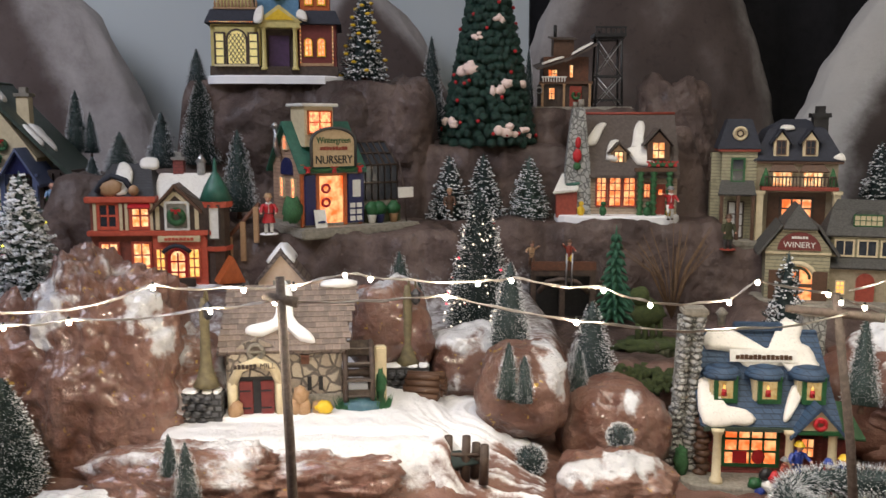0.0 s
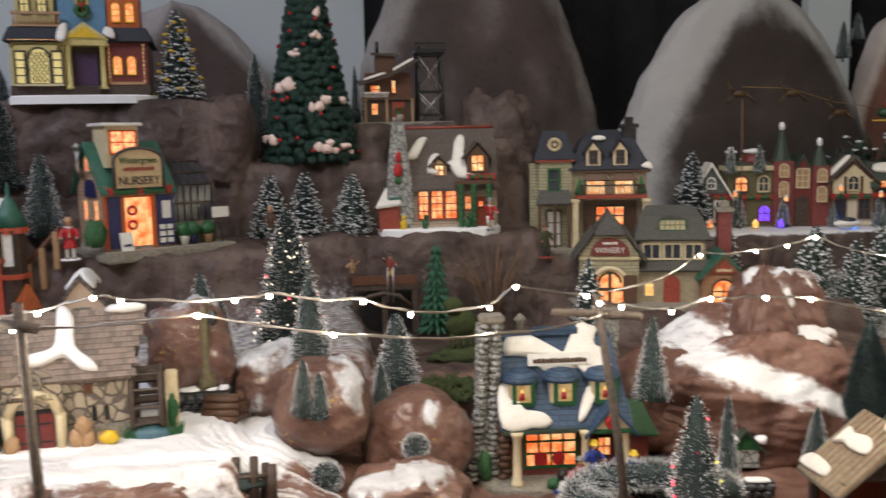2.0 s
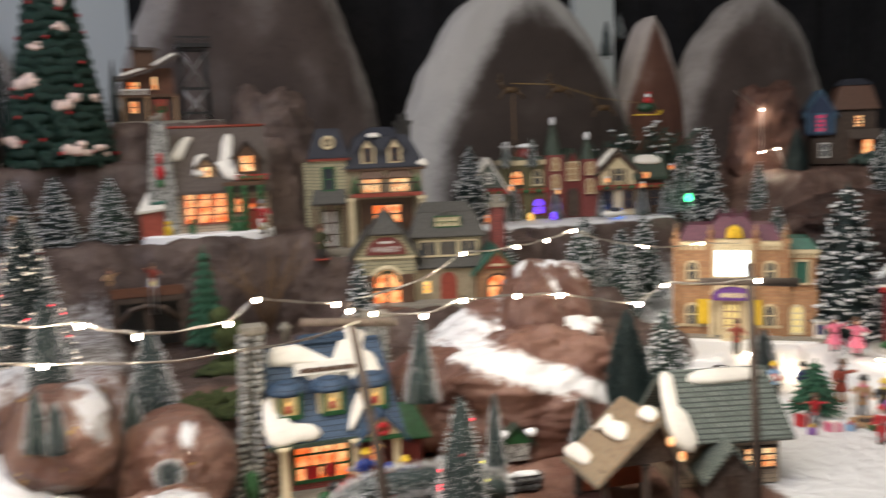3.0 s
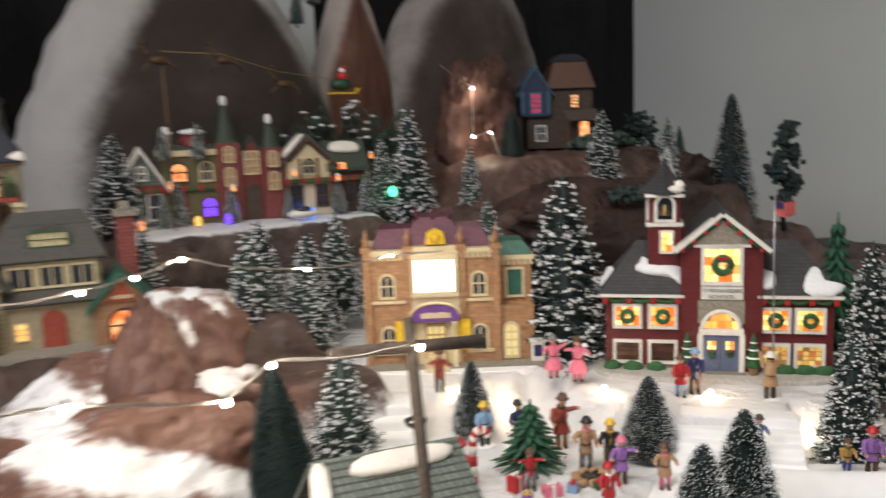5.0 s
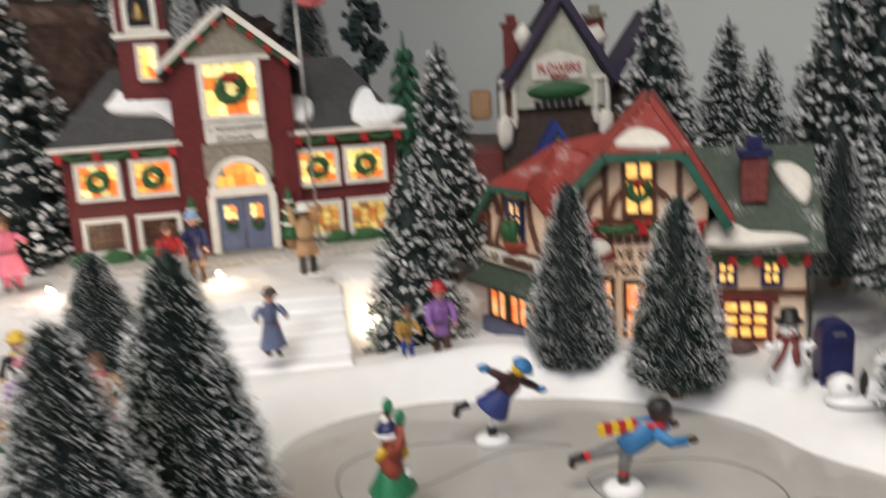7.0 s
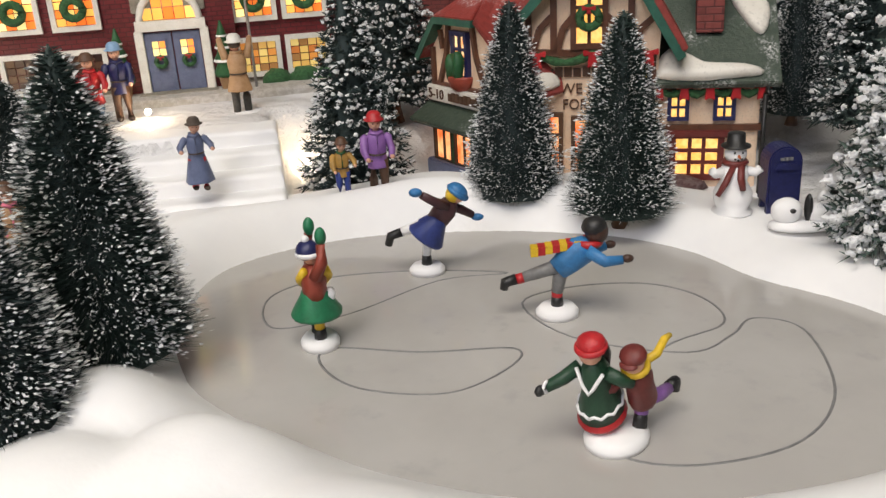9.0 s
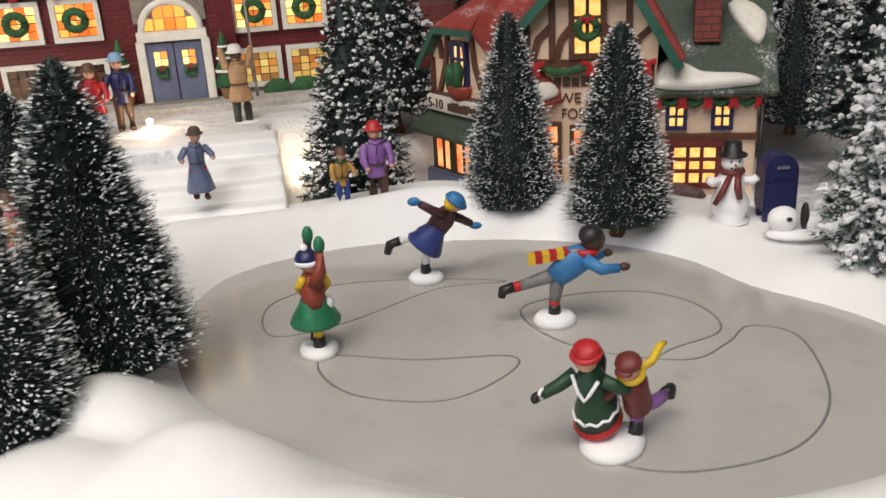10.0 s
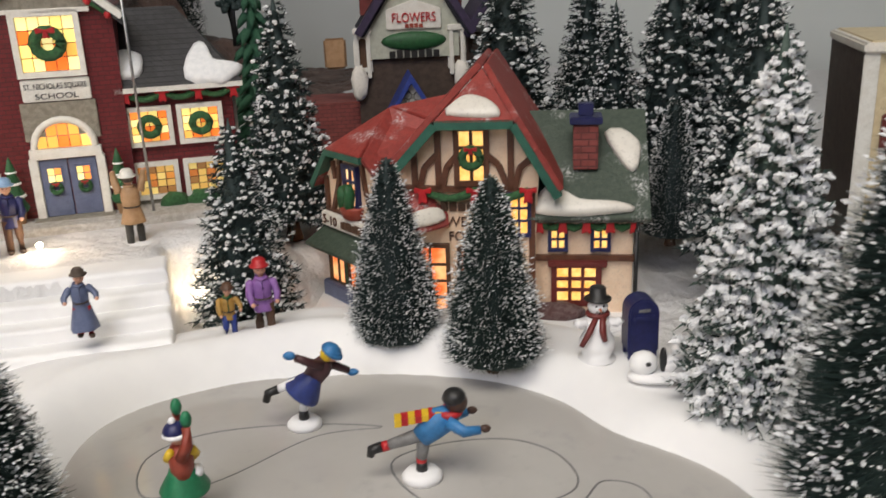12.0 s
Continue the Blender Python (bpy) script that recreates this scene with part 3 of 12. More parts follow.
def window(h, u, v, w, ht, pane, frame, nx=2, nz=2, fw=0.25, M=None, arch=False, deep=0.3, grid=False, sill=None):
    """A window centred on u with its foot at v: a frame with bars, and its lit panes behind them."""
    s = Shape(M)
    if arch:
        outer, inner = arch_poly(u, v - fw, w + 2 * fw, ht + 2 * fw), arch_poly(u, v, w, ht)
        n = len(outer)
        vv = [(x, -deep, z) for x, z in outer] + [(x, -deep, z) for x, z in inner] + [(x, 0.1, z) for x, z in outer] + [(x, 0.1, z) for x, z in inner]
        ff = []
        for i in range(n):
            k = (i + 1) % n
            ff += [(i, k, n + k, n + i), (i, 2 * n + i, 2 * n + k, k), (n + i, n + k, 3 * n + k, 3 * n + i)]
        s.add(vv, ff)
    else:
        bar = fw * 0.3
        xs, zs = [u - w / 2 - fw, u - w / 2], [v - fw, v]
        for i in range(1, nx):
            xs += [] if grid else [u - w / 2 + w * i / nx - bar, u - w / 2 + w * i / nx + bar]
        for i in range(1, nz):
            zs += [] if grid else [v + ht * i / nz - bar, v + ht * i / nz + bar]
        s.lattice(xs + [u + w / 2, u + w / 2 + fw], zs + [v + ht, v + ht + fw], deep)
    ob = part("window", s, frame, h)
    if arch:
        bar = fw * 0.3
        for i in range(1, nx):
            x = u - w / 2 + w * i / nx
            part("bar", Shape(M).box(x - bar, x + bar, -deep * 0.7, 0.05, v, v + ht - 0.15 * w), frame, ob)
        for i in range(1, nz):
            z = v + ht * i / nz
            part("bar", Shape(M).box(u - w / 2, u + w / 2, -deep * 0.65, 0.05, z - bar, z + bar), frame, ob)
    p = Shape(M)
    if arch:
        p.prism(inner, -deep * 0.35, 0.12)
    elif grid:
        for i in range(nx):
            for k in range(nz):
                x0, z0 = u - w / 2 + w * i / nx, v + ht * k / nz
                p.box(x0 + 0.035, x0 + w / nx - 0.035, -deep * 0.35, 0.12, z0 + 0.035, z0 + ht / nz - 0.035)
    else:
        p.box(u - w / 2, u + w / 2, -deep * 0.35, 0.12, v, v + ht)
    part("pane", p, pane, ob)
    if sill:
        part("sill", Shape(M).box(u - w / 2 - fw * 1.4, u + w / 2 + fw * 1.4, -deep * 1.8, 0.05, v - fw * 1.8, v - fw), sill, ob)
    return ob


def wreath(h, u, v, R, M=None, y=-0.5, mat_=None, tied=True):
    s = Shape(M)
    s.ring((u, y, v), R, R * 0.5, 14)
    ob = part("wreath", s, mat_ or LEAF, h)
    if not tied:
        return ob
    bow = [(-0.75, 0.35), (-0.7, -0.25), (-0.15, -0.05), (-0.3, -0.6), (0.0, -0.45), (0.3, -0.6), (0.15, -0.05), (0.7, -0.25), (0.75, 0.35), (0.0, 0.15)]
    part("bow", Shape(M).prism([(u + R * p, v + R * (0.95 + q)) for p, q in bow], y - R * 0.55, y - R * 0.2), RED, ob, "", R * 0.08)
    return ob


def garland(h, u0, u1, v, drops, M=None, y=-0.35, r=0.22):
    s = Shape(M)
    pts = []
    n = drops * 6
    for i in range(n + 1):
        q = i / n
        pts.append((u0 + (u1 - u0) * q, y, v - 0.45 * abs(math.sin(math.pi * drops * q))))
    s.tube(pts, [r * (0.8 + 0.4 * random.random()) for _ in pts], 6)
    ob = part("garland", s, LEAF, h)
    for i in range(drops + 1):
        x = u0 + (u1 - u0) * i / drops
        bow = [(-0.5, 0.25), (-0.5, -0.1), (-0.2, -0.05), (-0.28, -0.75), (0.0, -0.6), (0.28, -0.75), (0.2, -0.05), (0.5, -0.1), (0.5, 0.25), (0.0, 0.1)]
        part("bow", Shape(M).prism([(x + p, v + q) for p, q in bow], y - 0.32, y - 0.02), RED, ob, "", 0.05)
    return ob


def letters(h, text, u, v, size, mat_, y=-0.1, M=None, wide=None, thick=0.06):
    """Raised letters, centred on u."""
    c = bpy.data.curves.new("letters", "FONT")
    c.body, c.size, c.align_x, c.extrude = text, size, "CENTER", thick
    tmp = new("letters", c)
    me = bpy.data.meshes.new_from_object(tmp)
    bpy.data.objects.remove(tmp)
    k = 1.0
    if wide:
        xs = [p.co.x for p in me.vertices]
        k = wide / (max(xs) - min(xs))
    m4 = Matrix.Scale(CM, 4) @ (M or IDENT) @ shift(u, y, v) @ Matrix.Rotation(radians(90), 4, "X") @ Matrix.Diagonal((k, 1, 1, 1))
    me.transform(m4)
    me.materials.append(mat_)
    ob = new("letters", me)
    ob.parent = h
    return ob


def bars(h, u, v, w, ht, n, mat_, y=-0.1, M=None):
    """Unreadable writing: short plain bars."""
    s = Shape(M)
    for i in range(n):
        x0 = u - w / 2 + w * i / n
        s.box(x0 + 0.08 * w / n, x0 + 0.9 * w / n, y - 0.06, y + 0.05, v, v + ht * (1 if i % 3 else 0.85))
    return part("lettering", s, mat_, h)


def gable_roof_x(h, x0, x1, y0, y1, ze, zr, thick, mat_, over=0.5, yr=None, name="roof"):
    """A roof whose ridge runs along the front."""
    ym = (y0 + y1) / 2 if yr is None else yr
    k0, k1 = (zr - ze) / (ym - y0), (zr - ze) / (y1 - ym)
    s = Shape()
    s.M = Matrix(((0, 1, 0, 0), (1, 0, 0, 0), (0, 0, 1, 0), (0, 0, 0, 1)))
    a, b = (y0 - over, ze - k0 * over), (y1 + over, ze - k1 * over)
    s.prism([(a[0], a[1] - thick), a, (ym, zr), b, (b[0], b[1] - thick), (ym, zr - thick * 1.3)], x0 - over, x1 + over)
    return part(name, s, mat_, h, "", 0.06)


def gable_roof_y(h, x0, x1, y0, y1, ze, zr, thick, mat_, over=0.5, name="roof", xm=None):
    """A roof whose gable looks to the front."""
    xm = (x0 + x1) / 2 if xm is None else xm
    k0, k1 = (zr - ze) / (xm - x0), (zr - ze) / (x1 - xm)
    s = Shape()
    a, b = (x0 - over, ze - k0 * over), (x1 + over, ze - k1 * over)
    s.prism([a, (a[0], a[1] - thick), (xm, zr - thick * 1.3), (b[0], b[1] - thick), b, (xm, zr)], y0 - over, y1)
    return part(name, s, mat_, h, "", 0.06)


# ---- the room ----
def structure(name, shape, mats, label, scale=1.0, smooth=False):
    ob = new(name, mesh_of(name, shape, mats, scale))
    return tagged(ob, label, name.split("_")[0], "", "structure")


structure("floor", Shape().box(-2.5, 2.58, -2.0, 2.3, -0.1, 0.0), CARPET, "plain grey carpet floor of the room")
structure("ceiling", Shape().box(-2.5, 2.58, -2.0, 2.3, 2.5, 2.6), PLASTER, "plain pale ceiling over the display")
structure("wall_back", Shape().box(-2.5, 0.2, 2.1, 2.2, 0.0, 2.5), PLASTER, "plain light grey painted wall behind the mountains")
structure("wall_right", Shape().box(2.48, 2.58, -2.0, 2.14, 0.0, 2.5), LITWALL, "plain grey painted side wall, coloured paler for the light on it")
structure("pier", Shape().box(1.262, 1.372, 2.02, 2.05, 0.78, 2.5), PLASTER, "narrow pale grey board standing before the black cloth")
structure("wall_left", Shape().box(-2.6, -2.5, -2.0, 2.2, 0.0, 2.5), PLASTER, "plain light grey painted side wall")
structure("wall_front", Shape().box(-2.5, 2.48, -2.1, -2.0, 0.0, 2.5), PLASTER, "plain light grey painted wall")


def backdrop():
    s = Shape()
    n = 90
    v, f = [], []
    for i in range(n + 1):
        x = 0.2 + 2.28 * i / n
        y = 2.08 + 0.012 * math.sin(i * 1.1) + 0.008 * math.sin(i * 2.7)
        v += [(x, y, 0.0), (x, y, 2.5)]
    for i in range(n):
        f.append((2 * i, 2 * i + 2, 2 * i + 3, 2 * i + 1))
    s.add(v, f, 0, True)
    ob = structure("backdrop", s, CLOTH, "black cloth hung in soft folds behind the mountains")


backdrop()
structure("table", Shape().box(-1.4, 2.45, 0.06, 2.05, 0.72, 0.78), DARKWOOD, "wide dark table top that carries the village")


# ---- the ground of the village ----
def box_mask(X, Y, x0, x1, y0, y1, soft):
    def step(d):
        t = np.clip(d / soft + 0.5, 0, 1)
        return t * t * (3 - 2 * t)
    return step(X - x0) * step(x1 - X) * step(Y - y0) * step(y1 - Y)


def fractal(X, Y, scale, seed):
    r = np.random.RandomState(seed)
    out = np.zeros_like(X)
    amp = 1.0
    for o in range(5):
        for k in range(3):
            a, ph = r.uniform(0, TAU), r.uniform(0, TAU)
            q = scale * 2 ** o * r.uniform(0.8, 1.25)
            out += amp * np.sin(q * (X * math.cos(a) + Y * math.sin(a)) + ph + 1.3 * np.sin(0.7 * q * (Y * math.cos(a) - X * math.sin(a)) + 2 * ph)) / 3
        amp *= 0.5
    return out / 1.3


# x0, x1, y0, y1, height, softness, white cover
TERRACES = [
    (-1.5, 0.14, 0.0, 2.2, 0.925, 0.12, 0.12),
    (0.74, 2.4, 0.0, 1.12, 0.884, 0.04, 1.0),
    (0.80, 1.30, 1.16, 2.2, 0.96, 0.05, 0.02),
    (-0.272, 0.0, 0.745, 1.0, 0.970, 0.028, 1.0),
    (-0.02, 0.06, 0.785, 0.95, 0.955, 0.07, 1.0),
    (-1.5, 0.16, 0.97, 2.2, 1.005, 0.06, 0.45),
    (0.15, 0.38, 1.0, 1.4, 0.965, 0.06, 0.0),
    (-1.5, -0.24, 1.03, 2.2, 1.04, 0.06, 0.3),
    (0.36, 0.9, 1.0, 1.3, 0.965, 0.05, 0.1),
    (0.415, 0.86, 1.165, 2.2, 1.0, 0.03, 0.05),
    (0.40, 0.8, 1.30, 2.2, 1.066, 0.02, 0.0),
    (-0.34, 0.02, 1.165, 2.2, 1.106, 0.025, 0.0),
    (-0.02, 0.425, 1.315, 2.2, 1.106, 0.025, 0.0),
    (-1.5, -0.50, 1.17, 2.2, 1.115, 0.05, 0.15),
    (-0.56, -0.33, 1.23, 2.2, 1.18, 0.05, 0.0),
    (-0.115, 0.20, 1.395, 2.2, 1.218, 0.02, 0.0),
    (-0.41, -0.045, 1.385, 2.2, 1.318, 0.03, 0.0),
    (0.135, 0.345, 1.455, 2.2, 1.276, 0.02, 0.0),
    (0.335, 0.42, 1.43, 2.2, 1.25, 0.05, 0.0),
    (0.72, 1.36, 1.40, 2.2, 1.070, 0.025, 0.05),
    (0.75, 1.33, 1.425, 2.2, 1.077, 0.02, 0.95),
    (1.18, 2.02, 1.16, 2.2, 0.99, 0.10, 0.0),
    (1.18, 1.80, 1.18, 2.2, 1.08, 0.07, 0.0),
    (1.30, 1.72, 1.27, 2.2, 1.15, 0.08, 0.0),
    (0.87, 1.14, 0.985, 1.4, 0.928, 0.03, 1.0),
    (1.55, 2.4, 0.0, 1.05, 0.90, 0.08, 1.0),
    (1.20, 1.47, 0.385, 0.68, 0.856, 0.04, 1.0),
]


def ground_height(X, Y):
    wx = X + 0.012 * fractal(X, Y, 22, 3) + 0.005 * fractal(X, Y, 90, 4)
    wy = Y + 0.012 * fractal(X, Y, 22, 5) + 0.005 * fractal(X, Y, 90, 6)
    H = np.full_like(X, 0.882)
    W = np.full_like(X, 0.15)
    for x0, x1, y0, y1, h, soft, white in TERRACES:
        m = box_mask(wx, wy, x0, x1, y0, y1, soft)
        H, W = H * (1 - m) + h * m, W * (1 - m) + white * m
    # the school's plot, turned to its front
    a = radians(-49.6)
    U = (X - 1.2225) * math.cos(a) + (Y - 0.8481) * math.sin(a)
    N = -(X - 1.2225) * math.sin(a) + (Y - 0.8481) * math.cos(a)
    m = np.maximum(box_mask(U, N, -0.17, 0.15, -0.1, 0.3, 0.02), box_mask(U, N, -0.11, 0.072, -0.155, 0.1, 0.015))
    H, W = H * (1 - m) + 0.922 * m, W * (1 - m) + 1.0 * m
    rough = np.clip(1.0 - W, 0.06, 1)
    H = H + rough * (0.006 * fractal(X, Y, 40, 7) + 0.003 * fractal(X, Y, 150, 8))
    # the pond's bed lies lower
    R = pond_radius(np.arctan2(Y - POND[1], X - POND[0]))
    D = np.hypot(X - POND[0], Y - POND[1]) - R - 0.11
    k = np.clip(-D / 0.05, 0, 1)
    return H * (1 - k) + 0.845 * k, W


POND = (1.05, 0.49)
ICE_Z = 0.876
POND_R = [0.110, 0.111, 0.122, 0.144, 0.163, 0.149, 0.135, 0.117, 0.112, 0.115, 0.127, 0.146, 0.168, 0.147, 0.112, 0.111]


def pond_radius(a):
    n = len(POND_R)
    q = (np.asarray(a) % TAU) / TAU * n
    i = np.floor(q).astype(int)
    t = q - i
    p = [np.take(POND_R, (i + k) % n) for k in (-1, 0, 1, 2)]
    return 0.5 * (2 * p[1] + (p[2] - p[0]) * t + (2 * p[0] - 5 * p[1] + 4 * p[2] - p[3]) * t ** 2 + (3 * p[1] - p[0] - 3 * p[2] + p[3]) * t ** 3)


def height_sheet(name, x0, x1, y0, y1, step, func, mats, label, kind="structure", clay=None):
    nx, ny = int((x1 - x0) / step) + 1, int((y1 - y0) / step) + 1
    X, Y = np.meshgrid(np.linspace(x0, x1, nx), np.linspace(y0, y1, ny))
    H, W = func(X, Y)
    me = bpy.data.meshes.new(name)
    idx = np.arange(nx * ny).reshape(ny, nx)
    quads = np.stack([idx[:-1, :-1], idx[:-1, 1:], idx[1:, 1:], idx[1:, :-1]], -1).reshape(-1, 4)
    keep = np.isfinite(H.reshape(-1)[quads]).all(1)
    me.from_pydata(np.stack([X, Y, np.nan_to_num(H)], -1).reshape(-1, 3).tolist(), [], quads[keep].tolist())
    at = me.attributes.new("cover", "FLOAT", "POINT")
    at.data.foreach_set("value", W.reshape(-1).astype(np.float32))
    if clay:
        me.attributes.new("clay", "FLOAT", "POINT").data.foreach_set("value", clay(X, Y).reshape(-1).astype(np.float32))
    me.polygons.foreach_set("use_smooth", [True] * len(me.polygons))
    me.materials.append(mats)
    return tagged(new(name, me), label, name, "", kind)


def red_clay(X, Y):
    """The foreground crags and the hill behind the school are redder than the ledges."""
    return np.maximum(box_mask(X, Y + 0.02 * fractal(X, Y, 20, 31), -2.0, 0.78, -1.0, 1.03, 0.06), box_mask(X, Y, 1.15, 2.6, 1.1, 3.0, 0.1) * 0.3)


height_sheet("ground", -1.35, 2.44, 0.08, 2.04, 0.006, ground_height, EARTH, "terraced ground of painted brown rock with white snow", "structure", red_clay)


def ground_at(x, y):
    h, _ = ground_height(np.array([[x]]), np.array([[y]]))
    return float(h[0, 0])


def drift_height(X, Y):
    """Brushed snow that swirls down from the mill; brown shows in its grooves where it thins out."""
    H, _ = ground_height(X, Y)
    U, V = X + 0.01 * fractal(X, Y, 30, 21), Y + 0.012 * fractal(X, Y, 30, 22)
    m = np.maximum(box_mask(U, V, -0.145, 0.06, 0.772, 0.905, 0.03), box_mask(U + 0.25 * (V - 0.95), V, -0.045, 0.03, 0.88, 1.0, 0.02))
    skirt = box_mask(U, V, -0.02, 0.095, 0.735, 0.885, 0.025)
    R = np.hypot((X - 0.10) * 0.8, Y - 0.88) + 0.006 * fractal(X, Y, 25, 23) + 0.002 * fractal(X, Y, 90, 24)
    rip = np.sin(R * 760) * 0.0009 + np.sin(R * 310 + 1.0) * 0.001
    both = np.maximum(m, skirt)
    fade = np.clip((X + 0.05) / 0.05, 0.12, 1)
    thin = np.clip((X - 0.012) / 0.05 + (0.80 - Y) / 0.05, 0, 1)
    cover = 0.95 - 0.62 * thin + 150 * rip * thin + 0.12 * fractal(X, Y, 60, 25)
    return H - 0.006 + 0.0105 * both + 1.3 * rip * both * fade, cover


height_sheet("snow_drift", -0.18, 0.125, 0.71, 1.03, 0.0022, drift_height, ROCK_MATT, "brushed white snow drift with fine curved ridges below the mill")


def bank_height(X, Y):
    """The puffy snow bank round the pond."""
    A = np.arctan2(Y - POND[1], X - POND[0])
    D = np.hypot(X - POND[0], Y - POND[1]) - pond_radius(A)
    rim = 0.8895 + 0.0015 * np.sin(3 * A + 0.6) + 0.002 * fractal(X, Y, 18, 11) + 0.0025 * np.sin(9 * A + 1.3 * np.sin(2 * A)) * np.clip(np.cos(A - 1.0) + 0.4, 0, 1)
    rim = rim + 0.004 * np.clip(np.cos(A - 1.7), 0, 1) ** 2 - 0.006 * np.clip(np.cos(A - 2.35), 0, 1) ** 8
    lobe = np.zeros_like(X)
    bx, by = X + 0.01 * fractal(X, Y, 28, 41), Y + 0.01 * fractal(X, Y, 28, 42)
    for cx, cy, r, h in ((0.922, 0.580, 0.030, 0.017), (0.902, 0.528, 0.040, 0.020), (0.938, 0.612, 0.03, 0.012), (0.885, 0.462, 0.05, 0.014), (0.872, 0.572, 0.036, 0.016), (0.862, 0.515, 0.034, 0.011), (0.895, 0.615, 0.034, 0.012)):
        q = np.clip(1 - ((bx - cx) ** 2 + (by - cy) ** 2) / r ** 2, 0, 1)
        lobe = np.maximum(lobe, 0.85 * h * np.sqrt(q) * (0.4 + 0.6 * q))
    rim = rim + lobe + 0.007 * np.exp(-((D - 0.024) / 0.018) ** 2) * np.clip(np.cos(A - 1.1), 0, 1)
    k = np.clip(D / (0.026 + 0.026 * np.clip(np.cos(A - 2.5), 0, 1)), 0, 1)
    k = np.sin(k * math.pi / 2) ** 0.8
    H = 0.873 + (rim - 0.873) * k
    out = np.clip((D - 0.055) / 0.055, 0, 1)
    H = H - out * out * 0.036 * np.clip(np.cos(A - 0.25) * 2.0, 0.3, 1)
    H = np.where(D < -0.012, np.nan, np.where(D > 0.16, np.nan, H))
    return H, np.ones_like(X)


height_sheet("snow_bank", 0.72, 1.36, 0.17, 0.83, 0.004, bank_height, SNOW, "smooth puffy white snow bank round the skating pond")


def pond_ice():
    n = 96
    s = Shape()
    v = [(POND[0], POND[1], ICE_Z)]
    for i in range(n):
        a = TAU * i / n
        r = float(pond_radius(a)) + 0.006
        v.append((POND[0] + r * math.cos(a), POND[1] + r * math.sin(a), ICE_Z))
    s.add(v, [(0, i + 1, (i + 1) % n + 1) for i in range(n)])
    ob = new("pond_ice", mesh_of("pond_ice", s, ICE, 1.0))
    tagged(ob, "smooth grey reflective ice sheet of the skating pond", "ice", "", "structure")
    # grooves in which the skaters are driven round
    for loop in GROOVES:
        pts = round_path([Vector(p) for p in loop])
        g = Shape().tube([(p.x, p.y, ICE_Z - 0.0003) for p in pts], 0.0007, 5, 0, True)
        groove = new("groove", mesh_of("groove", g, GREY, 1.0))
        groove.parent = ob


GROOVES = [
    [(0.985, 0.550), (0.976, 0.526), (0.986, 0.494), (1.013, 0.481), (1.027, 0.486), (1.010, 0.519), (0.999, 0.555)],
    [(1.005, 0.590), (1.029, 0.567), (1.077, 0.547), (1.097, 0.520), (1.085, 0.560), (1.060, 0.600), (1.030, 0.612)],
    [(1.080, 0.415), (1.102, 0.429), (1.108, 0.455), (1.093, 0.485), (1.068, 0.500), (1.045, 0.468), (1.049, 0.423), (1.070, 0.410), (1.089, 0.405), (1.086, 0.385), (1.042, 0.369), (1.004, 0.375), (0.978, 0.401), (0.973, 0.426), (0.990, 0.441), (1.049, 0.432)],
]


def round_path(pts, k=6):
    n, out = len(pts), []
    for i in range(n):
        a, b, c, d = (pts[(i + q) % n] for q in (-1, 0, 1, 2))
        for j in range(k):
            t = j / k
            out.append(0.5 * ((2 * b) + (c - a) * t + (2 * a - 5 * b + 4 * c - d) * t * t + (3 * b - a - 3 * c + d) * t ** 3))
    return out


pond_ice()


# ---- mountains and rocks ----
def mountain(cx, y, z0, hw, h, depth, seed, label, lean=0.0, white=0.5, sharp=2.2, side=0.0, paint=None, cap=0.92, rim=(0.71, 0.27)):
    nu, nv = 56, 44
    v, f, cov = [], [], []
    r = random.Random(seed)
    ox = r.uniform(0, 50)
    for j in range(nv + 1):
        t = j / nv
        half = hw * max(1 - t ** sharp, 0.0) ** 0.55
        for i in range(nu + 1):
            a = math.pi * i / nu
            k = 1 + 0.10 * wob(math.cos(a) * 1.6 + ox, t * 2.2, math.sin(a), 1.0) + 0.035 * wob(math.cos(a) * 6 + ox, t * 9, math.sin(a) * 3, 1.0) + 0.02 * wob(math.cos(a) * 15 + ox, t * 24, math.sin(a) * 8, 1.0)
            x = cx + lean * t - half * math.cos(a) * k
            yy = y - depth * (1 - 0.55 * t) * math.sin(a) ** 0.8 * k if 0 < i < nu else y
            v.append((x, yy, z0 + h * t + 0.01 * wob(x * 14, t * 9, ox)))
            q = math.hypot(math.cos(a) + side, cap * t ** 1.6)
            q = min(max((q - rim[0]) / rim[1], 0), 1)
            cov.append(white * q * q * (3 - 2 * q) + 0.16 * wob(math.cos(a) * 2 + ox, t * 3, 5.0) + 0.1 * wob(math.cos(a) * 7 + ox, t * 12, 9.0))
    for j in range(nv):
        for i in range(nu):
            q = j * (nu + 1) + i
            f.append((q, q + 1, q + nu + 2, q + nu + 1))
    s = Shape().add(v, f, 0, True)
    me = mesh_of("mountain", s, paint or FOAM, 1.0)
    me.attributes.new("cover", "FLOAT", "POINT").data.foreach_set("value", cov)
    return tagged(new("mountain", me), label, "mountain", "foam mountains")


